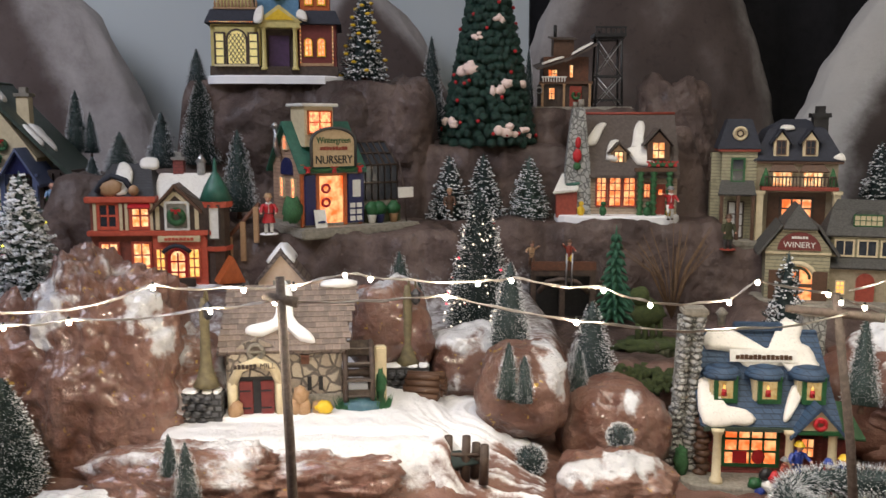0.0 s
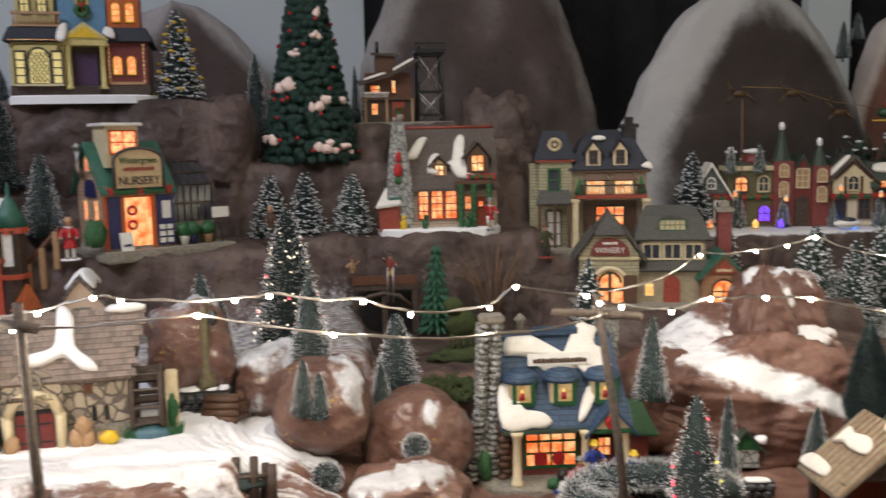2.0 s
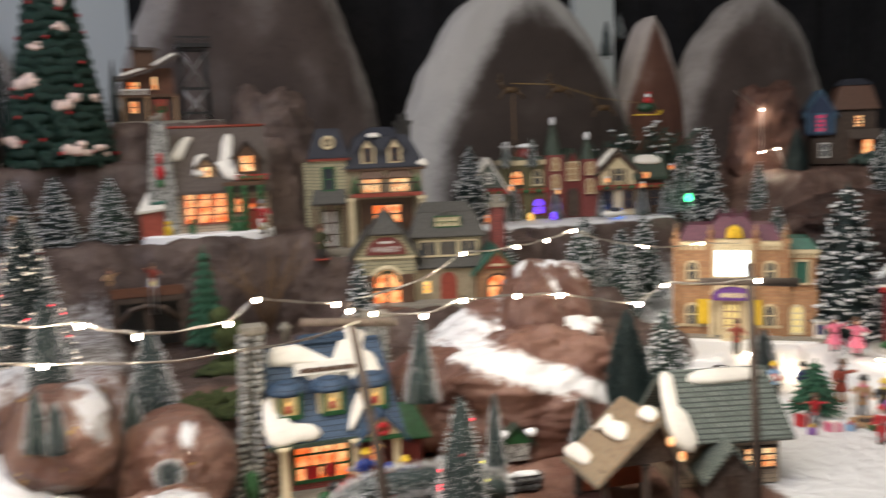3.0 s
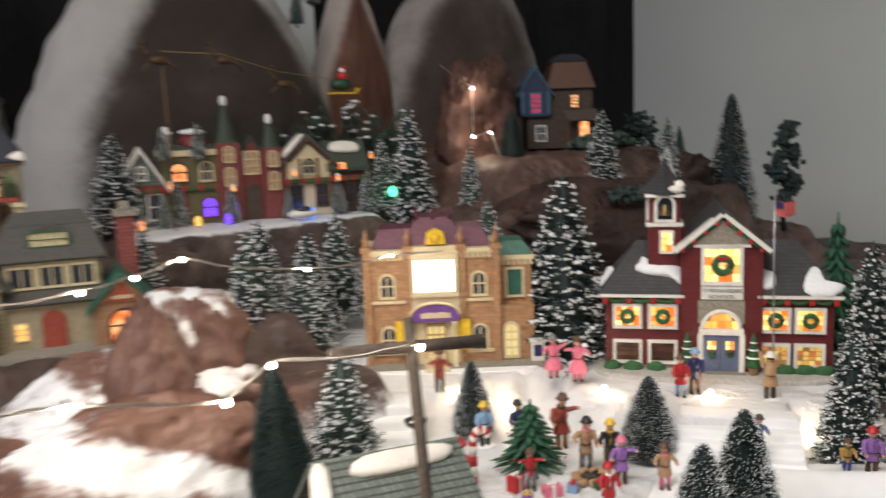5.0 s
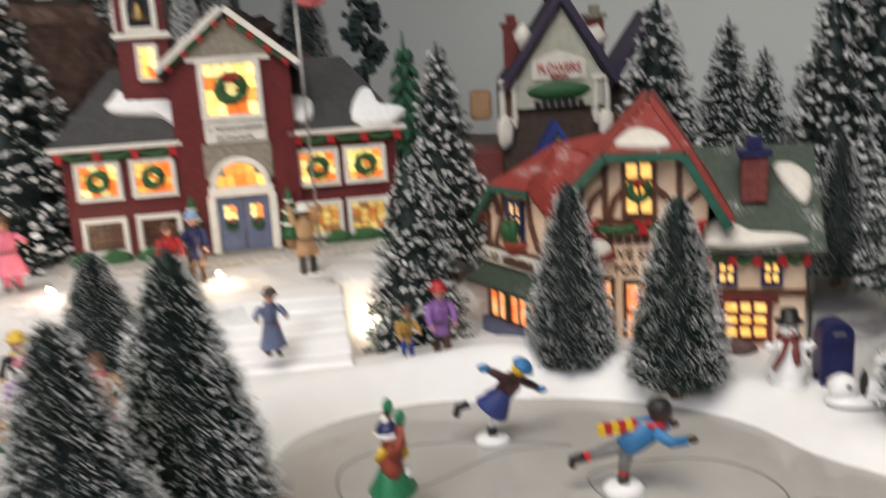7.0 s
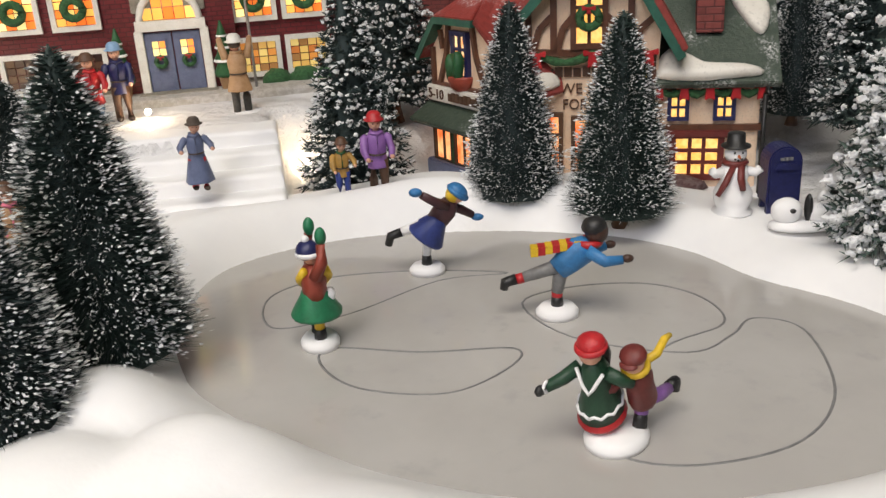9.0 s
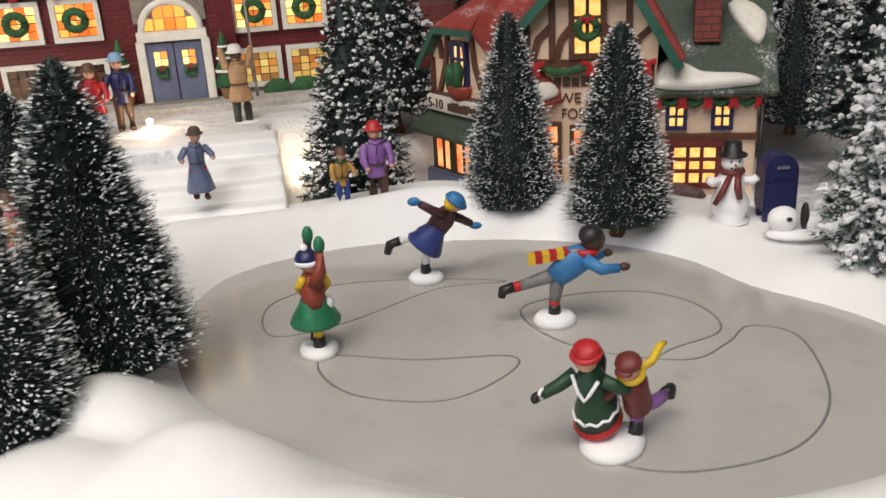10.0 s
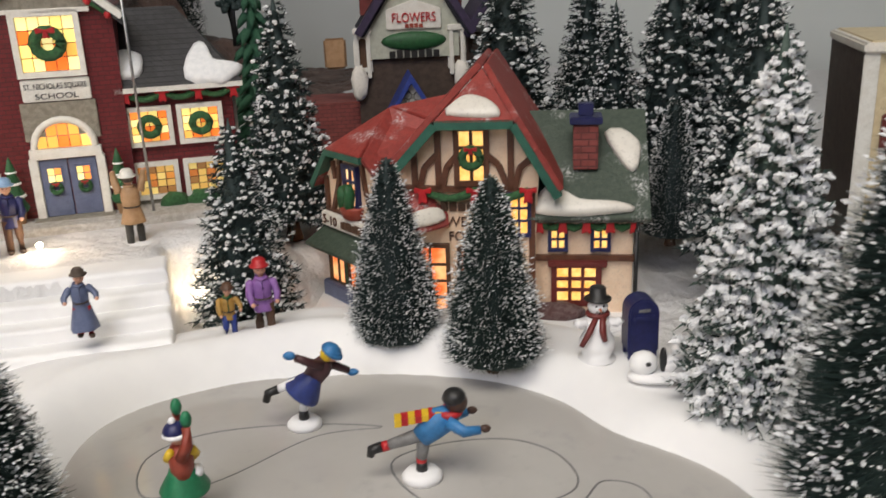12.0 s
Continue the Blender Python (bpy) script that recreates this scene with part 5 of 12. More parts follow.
TREES = [
    (-0.378, 1.385, 1.185, 0.138, 0.036, "s"), (-0.302, 1.300, 1.120, 0.126, 0.030, "p"), (-0.413, 1.502, 1.304, 0.074, 0.022, "p2"),
    (-0.446, 1.405, 1.180, 0.092, 0.029, "p2"), (-0.465, 1.274, 1.180, 0.062, 0.026, "p"), (-0.636, 1.54, 1.20, 0.112, 0.024, "p"),
    (-0.612, 1.54, 1.20, 0.074, 0.016, "p"), (-0.517, 1.301, 1.160, 0.046, 0.016, "p2"), (-0.127, 1.444, 1.320, 0.145, 0.038, "f"),
    (-0.020, 1.60, 1.22, 0.190, 0.030, "p2"), (0.010, 1.372, 1.104, 0.102, 0.036, "f"), (0.063, 1.375, 1.104, 0.104, 0.036, "f"),
    (0.135, 1.378, 1.104, 0.100, 0.036, "f2"), (-0.050, 0.997, 1.006, 0.103, 0.025, "p"), (-0.028, 0.985, 1.010, 0.070, 0.016, "p"),
    (0.071, 0.915, 1.015, 0.094, 0.025, "p2"), (0.064, 0.831, 0.985, 0.058, 0.015, "p"), (0.079, 0.829, 0.982, 0.048, 0.014, "p2"),
    (0.142, 0.892, 0.955, 0.066, 0.015, "p"), (0.163, 0.941, 0.966, 0.096, 0.031, "p2"), (0.249, 1.253, 0.962, 0.146, 0.034, "g"),
    (0.408, 1.025, 0.962, 0.143, 0.034, "f"), (-0.228, 0.700, 0.928, 0.070, 0.015, "p"), (-0.212, 0.692, 0.928, 0.066, 0.015, "p2"),
    (-0.386, 0.744, 0.925, 0.108, 0.036, "s"), (0.468, 0.772, 0.895, 0.106, 0.014, "p2"), (0.608, 0.851, 0.895, 0.060, 0.015, "p"),
    (0.764, 1.54, 1.075, 0.150, 0.042, "f"), (0.836, 1.258, 0.935, 0.166, 0.050, "f2"), (0.872, 1.30, 0.94, 0.165, 0.045, "f"),
    (0.941, 1.300, 0.94, 0.142, 0.045, "f"), (1.004, 1.33, 0.95, 0.148, 0.042, "f2"), (0.785, 0.950, 0.885, 0.136, 0.042, "f2"),
    (0.80, 1.20, 0.94, 0.12, 0.036, "f"), (0.905, 1.245, 0.935, 0.13, 0.04, "f2"), (1.06, 1.24, 0.95, 0.12, 0.036, "f"),
    (1.200, 1.417, 1.060, 0.187, 0.043, "f"), (1.100, 1.235, 0.97, 0.12, 0.028, "f"), (1.157, 1.027, 0.915, 0.242, 0.074, "t"),
    (0.952, 0.962, 0.885, 0.085, 0.026, "s2"), (1.045, 0.796, 0.884, 0.086, 0.034, "s2"), (0.945, 0.619, 0.886, 0.121, 0.036, "s"),
    (0.889, 0.615, 0.888, 0.107, 0.035, "s2"), (1.854, 1.274, 0.99, 0.258, 0.056, "s2"), (1.398, 1.060, 1.09, 0.086, 0.018, "w"),
    (1.449, 0.829, 0.90, 0.190, 0.042, "g"), (1.188, 0.665, 0.876, 0.136, 0.036, "t"), (1.330, 0.722, 0.896, 0.184, 0.042, "t"),
    (1.178, 0.552, 0.886, 0.110, 0.030, "s2"), (1.169, 0.487, 0.886, 0.106, 0.030, "s"), (1.425, 0.437, 0.885, 0.112, 0.028, "s2"),
    (1.491, 0.453, 0.89, 0.20, 0.05, "t"), (1.591, 0.523, 0.90, 0.158, 0.036, "t"), (1.505, 0.599, 0.90, 0.21, 0.055, "t"),
    (1.164, 0.349, 0.887, 0.181, 0.039, "w"), (1.094, 0.286, 0.882, 0.205, 0.054, "s"), (1.364, 0.373, 0.89, 0.2, 0.045, "t"),
    (1.62, 0.78, 0.9, 0.13, 0.035, "p"), 
    (1.62, 0.46, 0.90, 0.24, 0.058, "t"), (1.56, 0.42, 0.90, 0.25, 0.055, "t"), (1.72, 0.585, 0.90, 0.19, 0.045, "t"),
    (1.73, 1.30, 1.10, 0.09, 0.02, "p"), (1.66, 1.27, 1.11, 0.1, 0.026, "f2"), (1.58, 1.20, 1.08, 0.085, 0.024, "f"),
    (1.42, 1.42, 1.10, 0.135, 0.034, "k"), (1.277, 1.36, 1.05, 0.13, 0.025, "f2"), (1.146, 1.16, 0.98, 0.137, 0.032, "f2"), (0.72, 1.30, 1.0, 0.11, 0.03, "f"), (1.5, 1.28, 1.1, 0.13, 0.036, "f"),
]
for row in TREES:
    t = tree(*row)
    if row[:2] == (-0.127, 1.444):
        ribbon = Shape()
        for i in range(26):
            q = 0.08 + 0.8 * i / 26
            e = 0.25 * (1 - q) ** 0.8 + 0.02
            ribbon.blob((e * math.cos(i * 1.9), e * math.sin(i * 1.9), q), (0.03, 0.03, 0.018), 6, 5)
        ob = new("ribbon", mesh_of("ribbon", ribbon, GOLD, 1.0))
        ob.parent = t
tree(0.425, 0.862, 0.965, 0.095, 0.020, "p", (0, 14))


# ---- houses of the village ----
def house(name, at, yaw, label):
    return thing(name, at, yaw, label, "house", "lit model houses")


def wall_box(h, x0, x1, y0, y1, z0, z1, m, name="wall", bevel=0.08):
    return part(name, Shape().box(x0, x1, y0, y1, z0, z1), m, h, "", bevel)


def gable_wall_y(h, x0, x1, y0, y1, z0, ze, zr, m, xm=None):
    xm = (x0 + x1) / 2 if xm is None else xm
    return part("wall", Shape().prism([(x0, z0), (x1, z0), (x1, ze), (xm, zr), (x0, ze)], y0, y1), m, h)


def gable_wall_x(h, x0, x1, y0, y1, z0, ze, zr, m, yr=None):
    ym = (y0 + y1) / 2 if yr is None else yr
    M = Matrix(((0, 1, 0, 0), (1, 0, 0, 0), (0, 0, 1, 0), (0, 0, 0, 1)))
    return part("wall", Shape(M).prism([(y0, z0), (y0, ze), (ym, zr), (y1, ze), (y1, z0)], x0, x1), m, h)


def snow_on(h, poly, o, ux, uy, thick=0.5, m=None):
    return part("snow", Shape().pillow(poly, o, ux, uy, thick), m or GLAZE, h)


def base_plate(h, x0, x1, y0, y1, m, z=0.0, t=0.5):
    s = Shape()
    pts = []
    for i in range(24):
        a = TAU * i / 24
        cx, cy = (x0 + x1) / 2, (y0 + y1) / 2
        ex, ey = abs(math.cos(a)) ** 0.5 * math.copysign(1, math.cos(a)), abs(math.sin(a)) ** 0.5 * math.copysign(1, math.sin(a))
        k = 1 + 0.04 * wob(a * 3, x0, y0)
        pts.append((cx + ex * (x1 - x0) / 2 * k, cy + ey * (y1 - y0) / 2 * k))
    n = len(pts)
    v = [(x, y, z - 0.8) for x, y in pts] + [(x, y, z + t * 0.6) for x, y in pts] + [(x * 0.97 + 0.0, y * 0.97, z + t) for x, y in pts]
    f = [tuple(range(2 * n, 3 * n))]
    for k in (0, 1):
        f += [(k * n + i, k * n + (i + 1) % n, (k + 1) * n + (i + 1) % n, (k + 1) * n + i) for i in range(n)]
    return part("base", s.add(v, f, 0, False), m, h)


def column(h, x, y, z0, z1, r, m, square=False):
    s = Shape()
    if square:
        s.box(x - r, x + r, y - r, y + r, z0, z1).box(x - r * 1.4, x + r * 1.4, y - r * 1.4, y + r * 1.4, z1 - r, z1).box(x - r * 1.4, x + r * 1.4, y - r * 1.4, y + r * 1.4, z0, z0 + r)
    else:
        s.lathe([(r * 1.5, z0), (r * 1.4, z0 + r), (r, z0 + r * 1.3), (r * 0.85, z1 - r * 1.6), (r * 1.3, z1 - r * 0.8), (r * 1.5, z1)], (x, y, 0), 12)
    return part("column", s, m, h)


def chimney(h, x, y, z0, z1, w, m, cap, d=None):
    d = d or w
    ob = part("chimney", Shape().box(x - w / 2, x + w / 2, y - d / 2, y + d / 2, z0, z1), m, h, "", 0.06)
    part("cap", Shape().box(x - w * 0.65, x + w * 0.65, y - d * 0.65, y + d * 0.65, z1, z1 + w * 0.3).box(x - w * 0.3, x + w * 0.3, y - d * 0.3, y + d * 0.3, z1 + w * 0.3, z1 + w * 0.8), cap, ob, "", 0.05)
    return ob


def beams(h, runs, m, y=-0.25, w=0.35, M=None, name="timber"):
    s = Shape(M)
    for pts in runs:
        for (x0, z0), (x1, z1) in zip(pts, pts[1:]):
            d = Vector((x1 - x0, z1 - z0))
            n = Vector((-d.y, d.x)).normalized() * w / 2
            s.prism([(x0 + n.x, z0 + n.y), (x0 - n.x, z0 - n.y), (x1 - n.x, z1 - n.y), (x1 + n.x, z1 + n.y)], y, 0.1)
    return part(name, s, m, h)


def dormer(h, x, y, z, w, ht, roof, wall, pane, frame, d=2.5):
    """A small gabled window that stands out of a roof."""
    ob = part("dormer", Shape().prism([(x - w / 2, z), (x + w / 2, z), (x + w / 2, z + ht * 0.62), (x, z + ht), (x - w / 2, z + ht * 0.62)], y, y + d), wall, h)
    window(ob, x, z + ht * 0.14, w * 0.5, ht * 0.5, pane, frame, 2, 2, w * 0.08, shift(0, y, 0), False, 0.15)
    s = Shape()
    for q in (-1, 1):
        a, b = (x + q * w * 0.68, z + ht * 0.52), (x, z + ht * 1.1)
        quad = [(a[0], y - 0.4, a[1]), (b[0], y - 0.4, b[1]), (b[0], y + d, b[1]), (a[0], y + d, a[1])]
        s.slab(quad if q > 0 else quad[::-1], 0.3)
    part("dormer_roof", s, roof, ob, "", 0.04)
    return ob


BROWNGLASS = stained("brown_glass", [(0.045, 0.018, 0.01), (0.07, 0.03, 0.016), (0.035, 0.014, 0.01), (0.09, 0.045, 0.022)], 0.25)


def school():
    h = house("schoolhouse", (1.2225, 0.8481, 0.9228), -49.6, "red brick schoolhouse with bell tower, wreaths and lit leaded windows")
    h.scale = (1.019, 1.019, 1.019)
    base_plate(h, -14, 14.5, -4.2, 12.5, GRAVEL, 0, 0.45)
    wall_box(h, -12.2, -3.6, 0, 10, 0, 9.3, MAROON)
    wall_box(h, 4.6, 12.6, 0, 10, 0, 9.1, MAROON)
    gable_wall_y(h, -3.8, 5.0, -0.9, 10, 0, 14.9, 18.2, MAROON, 0.6)
    wall_box(h, -12.4, 12.8, -0.15, 10.1, 0, 0.7, STONE, "plinth")
    # wings' hipped roofs
    for x0, x1 in ((-12.9, -3.4), (4.4, 13.4)):
        inner = x1 if x1 < 0 else x0
        outer = x0 if x1 < 0 else x1
        k = 1 if inner > outer else -1
        rz = 14.6
        quadf = [(outer, -0.8, 9.2), (inner, -0.8, 9.2), (inner, 5, rz), (outer + k * 4.2, 5, rz)]
        quadb = [(inner, 10.8, 9.2), (outer, 10.8, 9.2), (outer + k * 4.2, 5, rz), (inner, 5, rz)]
        tri_ = [(outer, 10.8, 9.2), (outer, -0.8, 9.2), (outer + k * 4.2, 5, rz)]
        s = Shape()
        for q in (quadf, quadb, tri_):
            s.slab(q if k > 0 else q[::-1], 0.35)
        part("roof", s, SLATE, h, "dark slate hipped roof", 0.05)
        part("eave", Shape().box(min(x0, x1), max(x0, x1), -0.9, -0.1, 8.85, 9.2), WHITE, h)
        garland(h, x0 + 0.7, x1 - 0.7, 8.75, 3, None, -0.45, 0.24)
    snow_on(h, [(-0.8, -0.5), (1.8, -1.2), (3.2, 0.2), (1.4, 0.9), (0.8, 2.6), (-0.2, 2.2)], (10.2, 0.0, 9.9), (1, 0, 0), (0, 5.8, 5.4), 0.5, FLOCK)
    snow_on(h, [(-0.9, -0.8), (0.8, -0.9), (1.1, 1.0), (-0.6, 1.5)], (5.4, 0.6, 10.5), (1, 0, 0), (0, 5.8, 5.4), 0.5, FLOCK)
    snow_on(h, [(-3.0, 0.8), (-2.4, -0.1), (0.6, -0.6), (1.8, -1.6), (2.4, 0.2), (0.9, 0.9), (-1.8, 0.9), (-2.4, 2.2)], (-5.6, 1.3, 11.3), (1, 0, 0), (0, 5.8, 5.4), 0.5, FLOCK)
    snow_on(h, [(-1.0, -1.5), (1.2, -2.0), (0.9, 0.6), (-0.4, 1.4)], (-12.0, 4.5, 10.2), (0.6, -0.8, 0.3), (0.2, 0.7, 0.6), 0.4, FLOCK)
    # centre block: gable, great window, sign, arch, doors
    gable_roof_y(h, -3.8, 5.0, -0.9, 10, 14.7, 18.9, 0.4, SLATE, 0.7, "roof", 0.6)
    part("pediment", Shape().prism([(-2.6, 15.0), (3.8, 15.0), (0.6, 17.7)], -1.15, -0.85), STONE, h)
    for q in (-1, 1):
        beams(h, [[(0.6 + q * 0.1, 18.4), (0.6 + q * 5.1, 14.25)]], WHITE, -1.75, 0.45, None, "bargeboard")
        g = Shape(shift(0, -1.3, 0))
        g.tube([(0.6 + q * k, 0, 17.9 - k * 0.82) for k in (0.3, 1.2, 2.2, 3.2, 4.3)], 0.22, 6)
        for k in (0.6, 1.8, 3.0, 4.2):
            g.blob((0.6 + q * k, -0.1, 17.85 - k * 0.82), 0.3, 7, 5, 1)
        part("garland", g, [LEAF, RED], h)
    part("shelf", Shape().box(-2.4, 3.6, -1.3, -0.85, 14.7, 15.0), WHITE, h)
    window(h, 0.6, 10.8, 3.7, 3.7, LEADED, WHITE, 5, 4, 0.4, shift(0, -0.9, 0), False, 0.4, True)
    wreath(h, 0.65, 12.7, 0.85, shift(0, -0.9, 0))
    part("sign", Shape().box(-1.6, 2.9, -1.2, -0.85, 8.75, 10.3), WHITE, h, "white name board", 0.08)
    letters(h, "ST. NICHOLAS SQUARE", 0.65, 9.62, 0.55, BLACK, -1.22, None, 4.1, 0.04)
    letters(h, "SCHOOL", 0.65, 8.93, 0.55, BLACK, -1.22, None, 2.8, 0.04)
    part("carved_panel", Shape().box(-1.9, 3.1, -1.15, -0.85, 6.0, 8.7), STONE, h, "carved stone panel with scrolls", 0.05)
    n = 12
    arch = [(0.6 + 2.0 * math.cos(math.pi * i / n), 5.55 + 1.9 * math.sin(math.pi * i / n)) for i in range(n + 1)]
    win = part("window", Shape(shift(0, -1.1, 0)).tube([(x, 0, z) for x, z in [(2.6, 4.9)] + arch + [(-1.4, 4.9)]], 0.28, 6).box(-1.8, 3.0, -0.35, 0.2, 4.75, 5.45), WHITE, h, "white arched fanlight")
    p = Shape(shift(0, -1.1, 0))
    for i in range(5):
        for k in range(2):
            x0, z0 = 0.6 - 1.85 + 0.74 * i, 5.5 + 0.85 * k
            xc = x0 + 0.37 - 0.6
            if k and abs(xc) > 1.3:
                continue
            p.box(x0 + 0.03, x0 + 0.7, -0.08, 0.1, z0, z0 + 0.8)
    part("pane", p, LEADED, win)
    for x in (-1.65, 2.85):
        part("door_post", Shape().box(x - 0.3, x + 0.3, -1.4, -0.85, 0.4, 4.8), WHITE, h, "", 0.06)
    for x in (-0.4, 1.55):
        d = part("door", Shape().box(x - 0.93, x + 0.93, -1.15, -0.85, 0.5, 4.6).box(x - 0.7, x + 0.7, -1.2, -0.85, 0.8, 2.0), GREYBLUE, h, "grey-blue double door", 0.04)
        window(d, x, 3.0, 0.95, 1.05, LEADED, GREYBLUE, 2, 2, 0.1, shift(0, -1.15, 0), False, 0.1, True)
        wreath(d, x, 2.6, 0.34, shift(0, -1.2, 0), -0.15)
    part("doorstep", Shape().box(-2.2, 3.4, -2.4, -0.9, 0.1, 0.5), STONE, h, "", 0.08)
    # paired windows with wreaths above, plain below
    for x in (-9.7, -5.75, 6.45, 10.1):
        dz = 0.25 if x < 0 else 0.0
        window(h, x, 5.15 + dz, 2.6, 2.25, LEADED, WHITE, 4, 4, 0.35, None, False, 0.35, True)
        wreath(h, x, 6.3 + dz, 0.62, None, -0.5, None, False)
        window(h, x, 1.15 + dz * 0.4, 2.6, 2.15, BROWNGLASS if x < 0 else LEADED_DIM, WHITE, 4, 4, 0.35, None, False, 0.35, True)
    for y in (3, 7):
        window(h, y, 5.2, 2.2, 2.2, LEADED, WHITE, 3, 3, 0.3, right_side(12.6, 0), False, 0.3, True)
    # bell tower
    wall_box(h, -7.4, -3.7, 1.5, 5.2, 9, 17.0, MAROON, "tower")
    wall_box(h, -7.65, -3.45, 1.25, 5.45, 16.65, 17.1, WHITE, "tower_cornice")
    wall_box(h, -7.3, -3.8, 1.6, 5.1, 17.1, 20.4, MAROON, "belfry")
    window(h, -5.5, 17.5, 1.7, 2.5, GLASS, WHITE, 1, 1, 0.35, shift(0, 1.6, 0), True)
    part("bell", Shape().lathe([(0.05, 1.3), (0.25, 1.2), (0.35, 0.6), (0.6, 0.1), (0.6, 0.0)], (-5.5, 1.35, 18.0), 10), mat("bell_bronze", (0.3, 0.2, 0.08), None, 200, 0.35, 0.2, 0.0004, 0.8), h)
    window(h, -5.3, 13.8, 1.1, 2.2, LEADED, WHITE, 2, 3, 0.25, shift(0, 1.5, 0), False, 0.3, True)
    window(h, -3.3, 17.6, 1.5, 2.3, GLASS, WHITE, 1, 1, 0.3, left_side(-7.3, 0), True)
    wall_box(h, -7.75, -3.35, 1.15, 5.55, 20.0, 20.4, WHITE, "tower_eave")
    part("tower_roof", Shape().lathe([(3.3, 20.35), (2.6, 21.0), (1.3, 22.2), (0.5, 23.4), (0.05, 24.6)], (-5.55, 3.35, 0), 4, 0, False), SLATE, h, "dark pointed tower roof", 0.05)
    part("snow", Shape().blob((-4.3, 1.7, 20.9), (1.0, 0.9, 0.45), 12, 8, 0, 0.4, 1.5).blob((-3.9, 2.3, 21.2), (0.6, 0.8, 0.7), 10, 7, 0, 0.4, 1.5), GLAZE, h)
    # flagpole, flag, planters
    pole = part("flagpole", Shape().tube([(6.0, -2.4, 0.4), (5.9, -2.3, 10), (5.8, -2.2, 20.2)], 0.1, 8).blob((5.8, -2.2, 20.4), 0.22, 8, 6), CHROME, h, "thin silver flagpole")
    f = Shape()
    f.slab([(5.9, -2.2, 18.4), (6.9, -2.4, 18.1), (7.9, -2.1, 18.4), (7.9, -2.1, 19.9), (6.9, -2.4, 19.7), (5.9, -2.2, 20.0)], 0.08)
    part("flag", f, mat("faded_red_flag", (0.5, 0.1, 0.1), None, 200), pole, "small flag with red stripes")
    part("canton", Shape().slab([(5.9, -2.34, 19.2), (6.7, -2.5, 19.0), (6.7, -2.5, 19.7), (5.9, -2.34, 19.95)], 0.04), NAVY, pole)
    for x in (-3.1, 4.0):
        t = part("topiary", Shape().lathe([(0.7, 1.3), (0.85, 1.6), (0.55, 2.2), (0.72, 2.5), (0.42, 3.1), (0.55, 3.4), (0.3, 4.0), (0.36, 4.2), (0.06, 5.2)], (x, -1.9, 0), 12), GREEN, h)
        part("pot", Shape().lathe([(0.4, 0.3), (0.55, 1.2), (0.6, 1.25)], (x, -1.9, 0), 10), TAN, t)
        part("snow", Shape().ring((x, -1.9, 2.45), 0.66, 0.12, 12, 0, "z").ring((x, -1.9, 3.35), 0.5, 0.1, 12, 0, "z").ring((x, -1.9, 4.15), 0.32, 0.08, 12, 0, "z"), SNOW, t)
    for x in (-11.5, -9, -6.5, 7.5, 9.5, 11.6):
        part("shrub", Shape().blob((x, -0.9, 0.7), (1.1, 0.7, 0.7), 9, 6, 0, 0.4, 3), LEAF, h)


school()


def snow_step(x0, x1, yf, zt, zb, seed, r=0.32):
    """A broad tread under snow batting: flat top, softly rounded edge, uneven front."""
    arc = [radians(15 * k) for k in range(1, 7)]
    prof = [(0.8 - (0.8 - yf - r) * k / 8, zt) for k in range(9)]
    prof += [(yf + r - r * math.sin(a), zt - r + r * math.cos(a)) for a in arc]
    prof += [(yf - 0.12 * q, zt - r - (zt - r - zb) * q) for q in (0.35, 0.7, 1.0)]
    side = [(0.0, 99.0)] + [(r - r * math.cos(radians(18 * k)), r - r * math.sin(radians(18 * k))) for k in range(6)]
    rows = [(x0 + d, drop) for d, drop in side]
    rows += [(x0 + r + (x1 - x0 - 2 * r) * k / 48, 0.0) for k in range(1, 48)]
    rows += [(x1 - d, drop) for d, drop in side[::-1]]
    v, f, m = [], [], len(prof)
    for x, drop in rows:
        for y, z in prof:
            n = 0.09 * wob(x * 0.7 + seed, y * 0.9, z, 1.0) + 0.04 * wob(x * 2.6, y * 2.2 + seed, z, 1.0)
            v.append((x, y + n, max(z - drop, zb) + 0.6 * n))
    for i in range(len(rows) - 1):
        for j in range(m - 1):
            f.append((i * m + j, i * m + j + 1, (i + 1) * m + j + 1, (i + 1) * m + j))
    return Shape().add(v, f, 0, True)


def stairs(name, at, yaw, x0, x1, n, run, rise, label):
    h = thing(name, at, yaw, label, "stairs")
    for i in range(n):
        part("step", snow_step(x0 - 0.6 * i, x1 + 0.08 * i, -run * (i + 1), -rise * i, -rise * (i + 1) - 0.5, i * 3.3 + at[0]), SNOW, h)


stairs("snow_stairs", (1.131, 0.752, 0.9228), -52, -5.8, 5.7, 4, 1.65, 0.92, "broad white snow-covered steps before the school")
stairs("snow_stairs", (0.905, 1.0, 0.926), -36, -5.5, 0.8, 4, 1.9, 1.0, "white snow-covered steps before the theatre")


